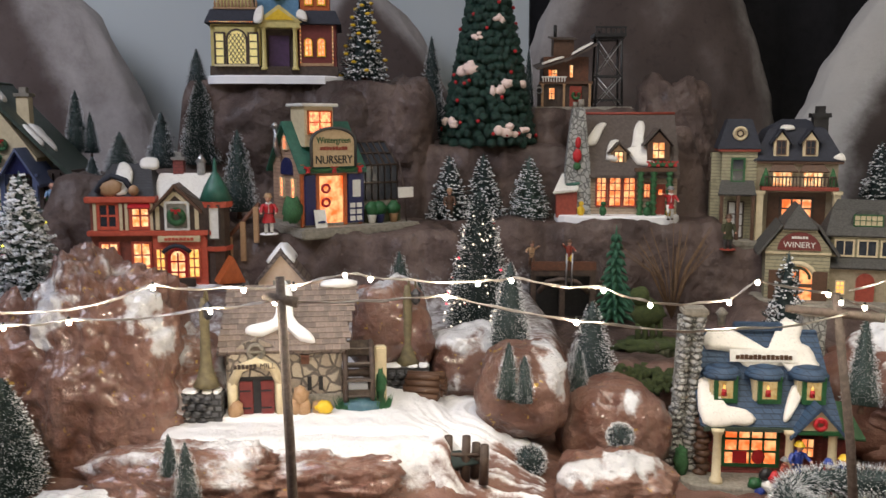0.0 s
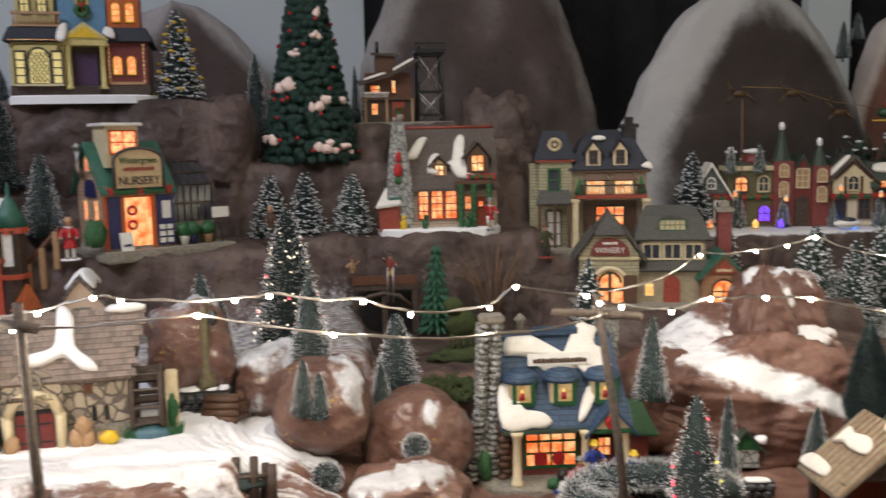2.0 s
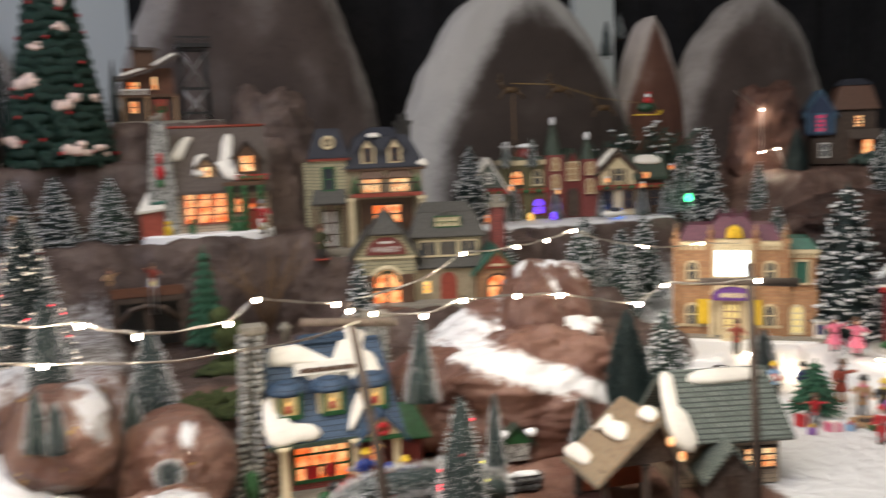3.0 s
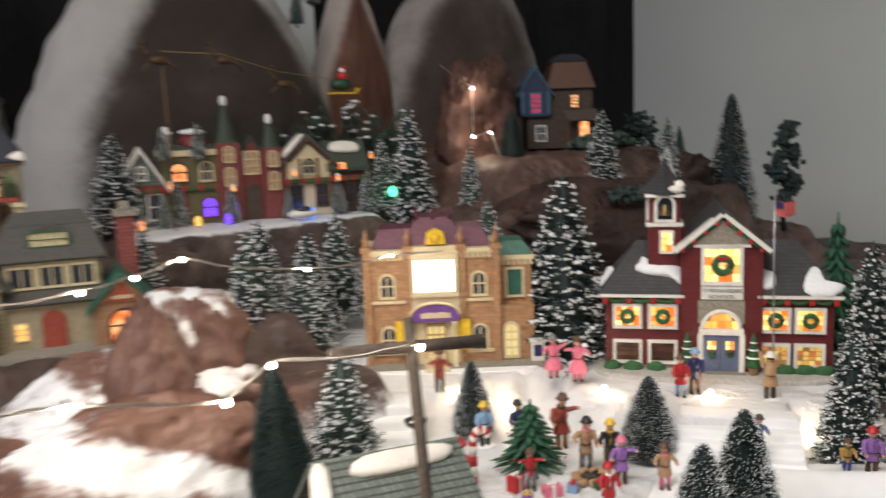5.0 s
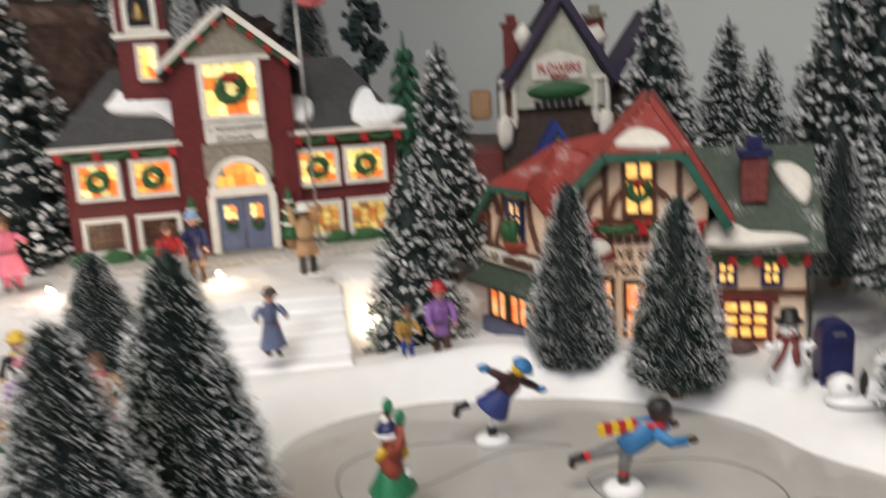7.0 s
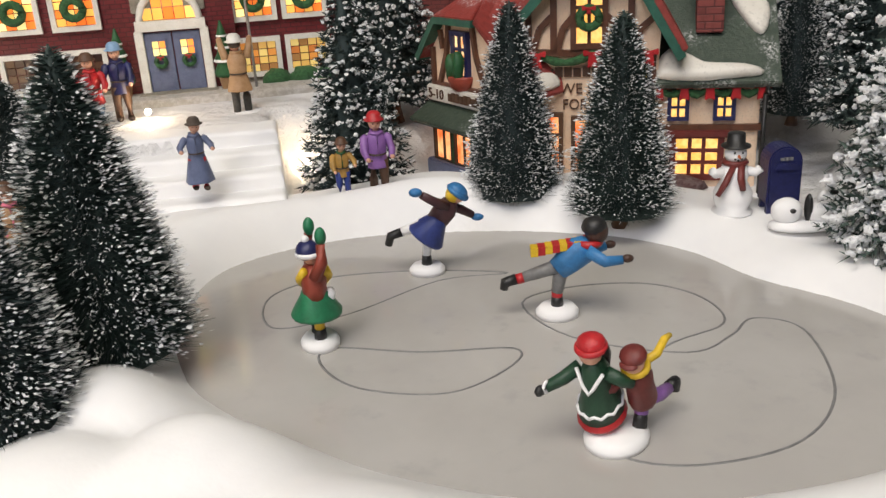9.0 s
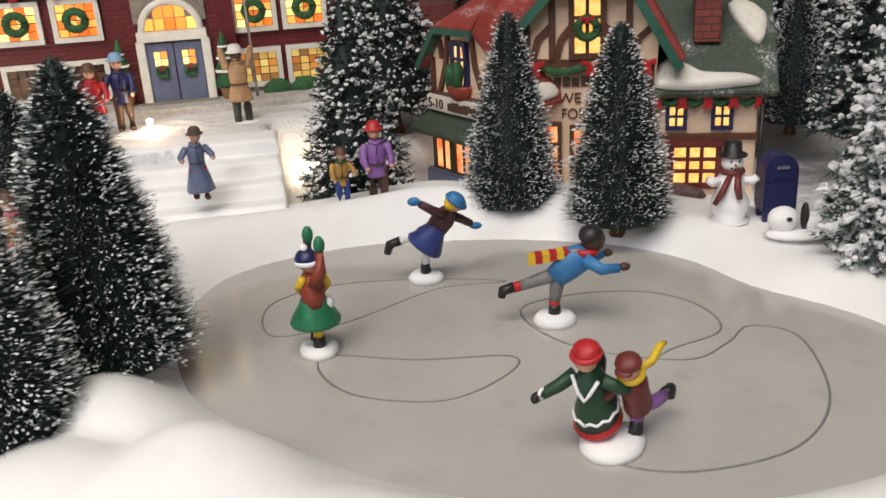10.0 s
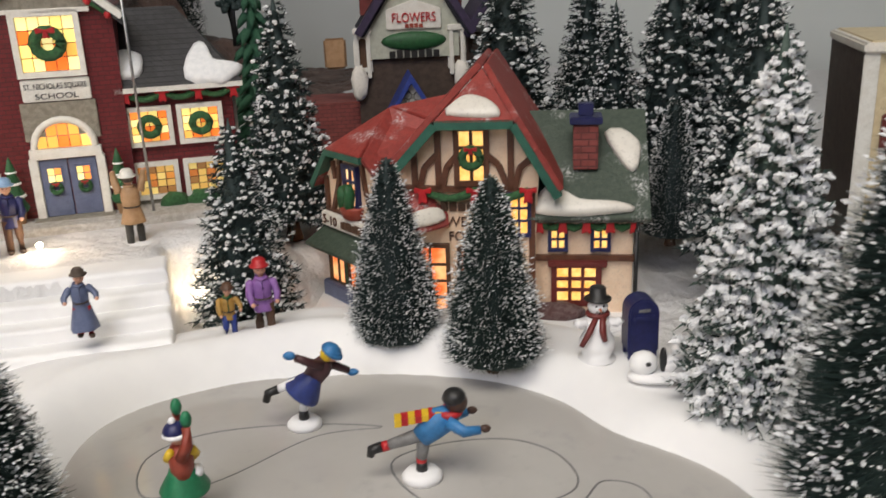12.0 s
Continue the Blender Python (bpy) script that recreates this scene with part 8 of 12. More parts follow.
def mine():
    h = house("mine_building", (0.206, 1.495, 1.278), 0, "weathered wooden mine building with lit windows and slanted roofs")
    part("base", Shape().box(-5.5, 11, -2.4, 7, -1, 0.3), STONE, h, "", 0.3)
    wall_box(h, -4.2, 4.2, 0, 6, 0, 4.2, DARKWOOD)
    wall_box(h, -3.8, 3.8, 0.6, 6, 4.0, 8.6, TIMBER, "upper_wall")
    part("floor_band", Shape().box(-4.6, 4.4, -0.6, 0.4, 4.0, 4.5), BROWN, h, "", 0.08)
    s = Shape()
    s.slab([(-5.0, -1.2, 6.6), (0.2, -1.2, 8.2), (0.2, 6.4, 9.4), (-5.0, 6.4, 7.6)], 0.35)
    s.slab([(-0.4, -1.4, 7.8), (4.8, -1.4, 10.6), (4.8, 6.4, 11.4), (-0.4, 6.4, 8.6)], 0.35)
    s.slab([(-2.6, 1.0, 11.8), (2.0, 1.0, 11.6), (2.0, 5.0, 12.2), (-2.6, 5.0, 12.4)], 0.3)
    part("roof", s, BROWNROOF, h, "patched slanting wooden roof", 0.05)
    wall_box(h, -2.0, 1.4, 1.6, 5, 8.6, 11.8, BROWN, "lantern")
    snow_on(h, [(-1.8, -0.6), (1.8, -0.4), (1.4, 0.4), (-1.0, 0.6)], (2.4, -0.8, 9.7), (5.2, 0, 2.8), (0, 1, 0.1), 0.3)
    snow_on(h, [(-1.8, -0.6), (1.8, -0.4), (1.4, 0.4), (-1.0, 0.6)], (-2.4, -0.6, 7.8), (5.2, 0, 1.6), (0, 1, 0.1), 0.3)
    window(h, 0.9, 5.2, 0.5, 2.0, WIN_WARM, BROWN, 1, 1, 0.15, shift(0, 0.6, 0))
    window(h, -2.2, 5.2, 1.4, 1.2, WIN_ORANGE, BROWN, 3, 2, 0.15, shift(0, 0.6, 0))
    window(h, -2.4, 1.6, 0.9, 1.8, WIN_ORANGE, BROWN, 2, 2, 0.15)
    part("door", Shape().box(0.6, 2.6, -0.3, 0.1, 0.3, 3.7), BRICKRED, h, "red door with a wreath", 0.06)
    wreath(h, 1.6, 2.2, 0.55, shift(0, -0.2, 0), -0.3)
    for x in (-4.0, -0.4, 3.9):
        column(h, x, -0.5, 0.2, 4.1, 0.18, TAN, True)
    rl = Shape()
    for i in range(9):
        rl.box(-4.0 + 0.45 * i, -3.85 + 0.45 * i, -0.7, -0.5, 4.4, 5.2)
    part("railing", rl.box(-4.2, 0, -0.75, -0.45, 5.1, 5.3), WHITE, h)
    part("wheel", Shape().ring((-4.6, -0.9, 3.0), 0.5, 0.1, 14), CHROME, h)
    part("chimney", Shape().tube([(-1.6, 3, 12), (-1.6, 3, 14)], 0.3, 8), BLACK, h)
    t = thing("headframe", (0.277, 1.49, 1.279), 0, "black lattice mine headframe beside the mine building", "tower")
    for x in (-2.2, 2.2):
        for y in (0, 3.6):
            part("leg", Shape().tube([(x, y, 0), (x * 0.86, y, 12.6)], 0.2, 6), BLACK, t)
    s = Shape()
    for z0, z1 in ((0.5, 5), (5.2, 11)):
        for y in (-0.1, 3.6):
            s.tube([(-2.1, y, z0), (1.95, y, z1)], 0.09, 5).tube([(2.1, y, z0), (-1.95, y, z1)], 0.09, 5)
    part("brace", s, CHROME, t)
    s = Shape()
    for z in (1.2, 5.1, 11.2):
        s.box(-2.2, 2.2, -0.2, 0.1, z, z + 0.3).box(-2.2, 2.2, 3.5, 3.8, z, z + 0.3)
    part("tie", s, BLACK, t)
    s = Shape().box(-2.6, 2.6, -0.6, 4.2, 11.6, 12.2)
    for i in range(7):
        s.box(-2.5 + 0.8 * i, -2.3 + 0.8 * i, -0.6, -0.4, 12.2, 13.2)
    part("crown", s.box(-2.6, 2.6, -0.65, -0.35, 13.0, 13.3), BLACK, t)


mine()


def manor():
    h = house("manor_house", (0.515, 1.345, 1.066), -12, "cream manor house with dark mansard roof, tower and lit balcony")
    base_plate(h, -10, 10, -4, 12, STONE, 0, 0.4)
    wall_box(h, -8.6, -3.4, 0, 6, 0, 14.6, OLIVESLATS)
    part("tower_bay", Shape().box(-10.0, -8.4, 1.5, 5, 0, 14.2), OLIVESLATS, h, "", 0.1)
    wall_box(h, -3.5, 8.4, 0.6, 11, 0, 13.0, DULLCREAM)
    part("roof", Shape().box(-9.4, -2.8, -0.6, 6.8, 14.8, 19.4, 0, 1.5), NAVYROOF, h, "dark mansard tower roof", 0.12)
    part("roof", Shape().box(-4.2, 9.2, -0.2, 12, 13.0, 18.0, 0, 2.6), NAVYROOF, h, "blue-black mansard roof", 0.15)
    part("roof_top", Shape().box(-1.4, 6.4, 2.6, 9.2, 18.0, 19.4, 0, 2.2), NAVYROOF, h, "", 0.1)
    part("cornice", Shape().box(-4.0, 9.0, 0.0, 11.6, 12.6, 13.1), BROWN, h, "", 0.1)
    part("cornice", Shape().box(-9.2, -3.0, -0.4, 6.6, 14.4, 14.9), BRICKRED, h, "", 0.1)
    for x in (0.0, 4.2):
        dormer(h, x, 0.2, 13.6, 2.2, 3.8, NAVYROOF, CREAM, GLASS, BROWN, 3)
    part("round_window", Shape().ring((-6.1, -0.2, 17.2), 0.9, 0.25, 14), CREAM, h)
    part("dial", Shape().blob((-6.1, -0.1, 17.2), (0.8, 0.15, 0.8), 12, 6), CREAM, h)
    part("dial_ring", Shape().ring((-6.1, -0.3, 17.2), 0.45, 0.12, 12), DARKWOOD, h)
    window(h, -6.2, 10.0, 1.5, 3.2, GLASS, GREEN, 1, 2, 0.3)
    window(h, -3.2, 10.0, 1.2, 3.2, GLASS, DARKWOOD, 1, 2, 0.25, left_side(-10.0))
    chimney(h, 6.0, 4.0, 17.0, 19.6, 2.2, BLACK, BLACK)
    snow_on(h, [(-0.8, -0.5), (1.0, -0.7), (0.6, 0.6)], (8.2, 0.4, 13.8), (1, 0, -0.2), (0, 0.5, 1), 0.35)
    snow_on(h, [(-1.0, -0.4), (1.0, -0.4), (0.8, 0.4), (-0.6, 0.5)], (1.0, 2.2, 18.0), (1, 0, 0), (0, 1, 0.6), 0.35)
    # balcony
    part("balcony", Shape().box(-2.8, 8.2, -1.6, 0.8, 8.6, 9.2), BRICKRED, h, "", 0.08)
    s = Shape().box(-2.4, 7.8, -1.5, -1.2, 10.6, 10.8)
    for i in range(21):
        s.box(-2.4 + 0.5 * i, -2.25 + 0.5 * i, -1.45, -1.25, 9.2, 10.6)
    part("railing", s, DARKWOOD, h)
    for x in (0.4, 4.8):
        window(h, x, 9.3, 2.6, 2.4, WIN_WARM, CREAM, 4, 2, 0.2, shift(0, 0.6, 0))
        part("hood", Shape().slab([(x - 2.1, -0.6, 11.5), (x + 2.1, -0.6, 11.5), (x + 1.2, 0.6, 13.0), (x - 1.2, 0.6, 13.0)], 0.3), BROWN, h)
    for x in (-2.2, 7.4):
        part("shrub", Shape().lathe([(0.9, 9.3), (0.6, 10.4), (0.1, 12.0)], (x, -0.6, 0), 9), LEAF, h)
    part("back_panel", Shape().box(-1.6, 6.8, 0.35, 0.7, 1.0, 8.2), BROWN, h, "", 0.06)
    window(h, 2.6, 4.4, 4.2, 2.8, WIN_ORANGE, DARKWOOD, 3, 2, 0.4, shift(0, 0.35, 0))
    for x in (-3.0, 8.0):
        column(h, x, -1.2, 0.2, 8.6, 0.5, CREAM, True)
    # side porch
    part("porch_roof", Shape().slab([(-9.2, -2.4, 8.0), (-3.6, -2.4, 8.0), (-3.8, 0.2, 10.2), (-8.6, 0.2, 10.2)], 0.4), GREYROOF, h, "grey shingled porch roof", 0.08)
    for x in (-8.6, -6.2, -4.0):
        column(h, x, -2.0, 0.2, 7.8, 0.25, BROWN, True)
    window(h, -6.3, 1.2, 2.0, 5.4, WHITE, DARKWOOD, 2, 3, 0.25)
    part("porch_floor", Shape().box(-9.4, -2.2, -3.8, 0.6, 0.2, 1.0), STONE, h, "", 0.1)


manor()


def winery():
    h = house("winery", (0.505, 1.235, 1.0), -16, "pale green winery with grey shingled roofs and an arched door")
    base_plate(h, -6, 22, -2.5, 10, STONE, 0, 0.4)
    part("wall", Shape().prism([(-4.4, 0), (4.2, 0), (4.2, 7.6), (2.2, 10.4), (-2.2, 10.4), (-4.4, 7.6)], 0, 9), OLIVESLATS, h)
    s = Shape()
    s.slab([(-5.4, -0.8, 6.6), (-2.2, -0.6, 11.0), (-2.2, 9, 11.0), (-5.4, 9, 6.6)][::-1], 0.4)
    s.slab([(5.2, -0.8, 6.6), (5.2, 9, 6.6), (2.2, 9, 11.0), (2.2, -0.6, 11.0)][::-1], 0.4)
    s.slab([(-2.4, -0.8, 10.6), (2.4, -0.8, 10.6), (0.0, 2.6, 13.8)], 0.4)
    s.slab([(-2.2, -0.6, 11.0), (0.0, 2.6, 13.8), (0.0, 9, 13.8), (-2.2, 9, 11.0)], 0.3)
    s.slab([(2.2, -0.6, 11.0), (2.2, 9, 11.0), (0.0, 9, 13.8), (0.0, 2.6, 13.8)], 0.3)
    part("roof", s, GREYROOF, h, "grey shingled clipped gable roof", 0.06)
    part("trim", Shape().box(-4.5, 4.3, -0.25, 0, 6.9, 7.2), CREAM, h)
    sg = part("sign", Shape().prism([(-2.9, 7.5), (2.9, 7.5)] + [(2.9 * math.cos(math.pi * i / 12), 7.5 + 2.6 * math.sin(math.pi * i / 12)) for i in range(1, 12)], -0.4, 0), MAROONSIGN, h, "half-round maroon sign with white letters")
    letters(sg, "WINERY", 0, 7.9, 1.15, WHITE, -0.42, None, 4.3)
    bars(sg, 0, 9.15, 2.2, 0.35, 6, WHITE, -0.42)
    d = part("door_arch", Shape().tube([(2.4 * math.cos(math.pi * i / 12), -0.3, 3.2 + 2.4 * math.sin(math.pi * i / 12)) for i in range(13)], 0.4, 6), CREAM, h)
    part("doorway", Shape().prism(arch_poly(0, 0.4, 4.2, 4.9), -0.15, 0.1), WIN_ORANGE, d, "glowing arched doorway")
    part("door_bar", Shape().box(-0.25, 0.25, -0.3, -0.15, 0.4, 5.0).box(-2.0, 2.0, -0.3, -0.15, 2.2, 2.7), BROWN, d)
    part("fanlight", Shape().tube([(1.6 * math.cos(math.pi * i / 10), -0.3, 3.4 + 1.6 * math.sin(math.pi * i / 10)) for i in range(11)], 0.22, 6), MOSS, d)
    for x in (-2.9, 2.9):
        part("door", Shape().box(x - 1.0, x + 1.0, -0.7, -0.3, 0.4, 4.6), BROWN, h, "open brown wooden door leaf", 0.06)
    # wing
    wall_box(h, 4.2, 14.5, 1.0, 9, 0, 5.6, DULLCREAM)
    wall_box(h, 4.4, 14.0, 2.0, 9, 5.4, 9.8, OLIVESLATS, "upper_wall")
    part("roof", Shape().slab([(3.8, 0.2, 5.2), (15.0, 0.2, 5.2), (14.6, 2.2, 6.6), (4.2, 2.2, 6.6)], 0.35), GREYROOF, h, "", 0.05)
    s = Shape()
    s.slab([(3.6, 1.2, 9.6), (14.8, 1.2, 9.6), (13.6, 4.0, 13.0), (4.6, 4.0, 13.0)], 0.4)
    s.slab([(4.6, 4.0, 13.0), (13.6, 4.0, 13.0), (12.6, 6.5, 14.4), (5.6, 6.5, 14.4)], 0.4)
    s.slab([(3.6, 9.6, 9.6), (3.6, 1.2, 9.6), (4.6, 4.0, 13.0), (5.6, 6.5, 14.4)], 0.4)
    s.slab([(14.8, 1.2, 9.6), (14.8, 9.6, 9.6), (12.6, 6.5, 14.4), (13.6, 4.0, 13.0)], 0.4)
    part("roof", s, GREYROOF, h, "grey shingled mansard roof", 0.06)
    for x in (6.2, 9.2, 12.2):
        window(h, x, 6.8, 2.2, 2.0, GLASS, CREAM, 2, 1, 0.25, shift(0, 2.0, 0))
    dm = part("dormer", Shape(shift(9.2, 2.4, 10.8)).prism(arch_poly(0, 0, 4.6, 2.4), 0, 3), GREYROOF, h)
    window(dm, 9.2, 11.0, 3.6, 1.4, CREAM, GREEN, 5, 2, 0.15, shift(0, 2.4, 0))
    window(h, 5.8, 1.4, 1.0, 1.7, WIN_PALE_LIT, CREAM, 2, 3, 0.15, shift(0, 1.0, 0))
    part("door", Shape().prism(arch_poly(9.0, 0.4, 2.4, 4.0), 0.6, 1.05), BRICKRED, h, "arched red door")
    # tasting room at the end
    gable_wall_y(h, 13.0, 19.0, -1.4, 7, 0, 4.8, 7.8, TANBRICK)
    gable_roof_y(h, 13.0, 19.0, -1.4, 7, 4.9, 8.2, 0.4, TEALROOF, 0.7)
    part("sign", Shape().prism([(14.2, 5.0), (17.8, 5.0), (16.0, 7.0)], -1.7, -1.4), BRICKRED, h)
    bars(h, 16.0, 5.3, 2.2, 0.4, 5, CREAM, -1.72)
    window(h, 16.0, 0.8, 2.8, 3.2, WIN_ORANGE, BROWN, 2, 2, 0.3, shift(0, -1.4, 0), True)
    chimney(h, 17.0, 5.0, 6, 13.4, 2.0, REDBRICK, STONE)


winery()


def mill():
    h = house("water_mill", (-0.155, 0.835, 0.970), 7, "stone water mill with curved tiled roof, red doors and wheel")
    base_plate(h, -7.4, 11.5, -2.6, 8, SNOW, 0, 0.35)
    wall_box(h, -5.6, 5.6, 0, 7.6, 0, 7.0, FIELDSTONE, "wall", 0.12)
    part("wall", Shape().prism([(-5.2, 0), (-0.2, 0), (-0.2, 6.0), (-1.2, 7.2), (-2.6, 7.8), (-4.0, 7.2), (-5.2, 6.0)], -0.9, 1), FIELDSTONE, h)
    # curved roof sweeping to both eaves
    s = Shape()
    prof = [(-1.0, 6.3), (0.6, 8.2), (2.0, 10.0), (3.6, 11.9), (5.2, 10.0), (6.8, 8.0), (8.4, 6.2)]
    for (ya, za), (yb, zb) in zip(prof, prof[1:]):
        fa, fb = 0.22 * max(za - 6, 0), 0.22 * max(zb - 6, 0)
        s.slab([(-6.4 + 0.12 * (za - 6), ya, za), (5.8 + fa, ya, za), (5.8 + fb, yb, zb), (-6.4 + 0.12 * (zb - 6), yb, zb)], 0.45)
    roof = part("roof", s, TANTILE, h, "tan tiled roof with flared ends", 0.04)
    rr = random.Random(62)
    tiles = [mesh_of("tile", Shape().box(-0.4, 0.4, 0.0, 0.78, 0.0, 0.16).box(-0.36, 0.36, 0.02, 0.1, 0.14, 0.19), MILLTILE), mesh_of("tile", Shape().box(-0.33, 0.33, 0.0, 0.74, 0.0, 0.17).box(-0.29, 0.29, 0.02, 0.1, 0.15, 0.2), MILLTILE)]
    for (ya, za), (yb, zb) in zip(prof[:3], prof[1:4]):
        ln, tip = math.hypot(yb - ya, zb - za), math.atan2(zb - za, yb - ya)
        for k in range(4):
            q = (k + 0.02) / 4
            y, z = ya + (yb - ya) * q, za + (zb - za) * q
            x, end = -6.4 + 0.12 * (z - 6) + 0.3 * rr.random(), 5.6 + 0.22 * max(z - 6, 0)
            while x < end:
                i = rr.randrange(2)
                half = 0.42 if i == 0 else 0.35
                ob = new("tile", tiles[i])
                ob.parent = roof
                ob.matrix_local = Matrix.Translation(Vector((x + half, y - 0.05 * math.sin(tip), z + 0.09)) * CM) @ Euler((tip - 0.1 + rr.uniform(-0.04, 0.04), rr.uniform(-0.03, 0.03), rr.uniform(-0.05, 0.05))).to_matrix().to_4x4()
                x += 2 * half
    part("gable", Shape(right_side(5.5)).prism([(0, 6.9), (7.6, 6.9), (3.7, 11.4)], 0, 0.5), FIELDSTONE, h)
    part("gable", Shape(left_side(-5.5)).prism([(-7.6, 6.9), (0, 6.9), (-3.7, 11.4)], 0, 0.5), FIELDSTONE, h)
    snow_on(h, [(-4.0, -0.8), (-2.4, -1.0), (-0.4, -0.2), (1.2, -1.6), (2.6, -1.9), (2.2, -0.8), (0.6, 0.9), (0.2, 4.6), (-1.2, 5.0), (-1.2, 1.4), (-2.4, 0.2), (-3.8, 0.0)], (0.4, 0.5, 8.55), (1, 0, 0), (0, 3.0, 3.6), 0.55, SNOW)
    part("snow", Shape().blob((5.4, 3.7, 12.1), (1.9, 0.9, 0.5), 14, 8, 0, 0.3, 1.2), SNOW, h)
    # front arch and doors
    part("door_arch", Shape().tube([(-4.9, -1.1, 3.4), (-4.2, -1.2, 4.9), (-2.6, -1.25, 5.6), (-1.0, -1.2, 4.9), (-0.4, -1.1, 3.4)], 0.5, 6).tube([(-4.9, -1.1, 0.2), (-4.9, -1.1, 3.6)], 0.5, 6).tube([(-0.4, -1.1, 0.2), (-0.4, -1.1, 3.6)], 0.5, 6), CREAM, h, "cream stone door arch")
    letters(h, "MILL", -1.5, 5.0, 0.75, DARKWOOD, -1.75, None, 1.4, 0.04)
    bars(h, -3.6, 5.0, 2.2, 0.45, 6, DARKWOOD, -1.75)
    part("crest", Shape().ring((-2.6, -1.2, 6.5), 0.7, 0.22, 14).tube([(-3.3, -1.2, 6.5), (-1.9, -1.2, 6.5)], 0.15, 5), STONE, h, "carved wheel crest")
    part("dark_gap", Shape().box(-4.3, -1.0, -1.0, -0.85, 0.2, 4.0), BLACK, h)
    for x in (-3.6, -1.6):
        d = part("door", Shape().box(x - 0.62, x + 0.62, -1.2, -0.95, 0.2, 3.6), MAROONSIGN, h, "dark red plank door", 0.05)
        part("hinge", Shape().box(x - 0.62, x + 0.4, -1.26, -1.18, 0.9, 1.05).box(x - 0.62, x + 0.4, -1.26, -1.18, 2.6, 2.75), BLACK, d)
    part("window", Shape().box(2.2, 2.6, -0.15, 0.1, 2.2, 3.6).box(3.3, 3.7, -0.15, 0.1, 2.2, 3.6), BLACK, h, "two dark window slits")
    part("window", Shape().box(1.6, 2.4, -0.2, 0.1, 4.9, 5.8), TIMBER, h)
    for x, z in ((-4.6, 0.9), (0.9, 1.1), (1.6, 2.2), (1.9, 0.8)):
        part("sack", Shape().blob((x, -1.5, z), (0.75, 0.6, 0.9), 9, 7, 0, 0.35, 2), TAN, h, "tan grain sack")
    part("barrel", Shape().lathe([(0.6, 0.2), (0.7, 0.8), (0.6, 1.4)], (3.3, -1.4, 0), 10), TAN, h)
    part("hay", Shape().blob((3.8, -1.9, 1.0), (0.9, 0.6, 0.7), 9, 7, 0, 0.4, 3), GOLD, h, "bright yellow heap")
    part("plinth", Shape().box(0.6, 5.8, -0.5, 0.1, 0, 1.8), STONE, h, "", 0.1)
    M = shift(7.2, 1.4, 3.4) @ Matrix.Rotation(radians(90), 4, "Z")
    wh = part("mill_wheel", Shape(M).ring((0, -1.3, 0), 3.1, 0.28, 24).ring((0, 1.3, 0), 3.1, 0.28, 24).tube([(0, -2.0, 0), (0, 2.0, 0)], 0.4, 8), DARKWOOD, h, "dark wooden water wheel")
    for i in range(12):
        a = TAU * i / 12
        c0, s0 = math.cos(a), math.sin(a)
        part("paddle", Shape(M).slab([(2.5 * c0, -1.3, 2.5 * s0), (3.3 * c0, -1.3, 3.3 * s0), (3.3 * c0, 1.3, 3.3 * s0), (2.5 * c0, 1.3, 2.5 * s0)], 0.2), STICK, wh)
    s = Shape(M)
    for i in range(6):
        a = TAU * i / 6
        for y in (-1.3, 1.3):
            s.tube([(0, y, 0), (3.0 * math.cos(a), y, 3.0 * math.sin(a))], 0.15, 5)
    part("spoke", s, DARKWOOD, wh)
    part("post", Shape().box(8.8, 10.0, 0.4, 1.6, 0, 6.2), CREAM, h, "cream stone wheel post", 0.15)
    part("ivy", Shape().blob((9.4, 0.2, 2.4), (0.5, 0.3, 1.6), 8, 7, 0, 0.5, 3), GREEN, h)
    for x in (6.0, 9.3):
        g = Shape()
        for i in range(40):
            a = i * 2.4
            r = 0.9 * math.sqrt(i / 40)
            bx, by = x + r * math.cos(a), -0.9 + 0.5 * r * math.sin(a)
            g.add([(bx - 0.12, by, 0.2), (bx + 0.12, by, 0.2), (bx + 0.5 * math.cos(a), by + 0.3 * math.sin(a), 1.2 + 0.9 * (i % 5) / 5)], [(0, 1, 2)])
        part("grass", g, GREEN, h, "tuft of bright green grass")
    part("mill_pool", Shape().blob((7.4, -0.9, 0.6), (1.9, 0.9, 0.9), 12, 8, 0, 0.3, 2), WATER, h, "blue painted water under the wheel")


mill()


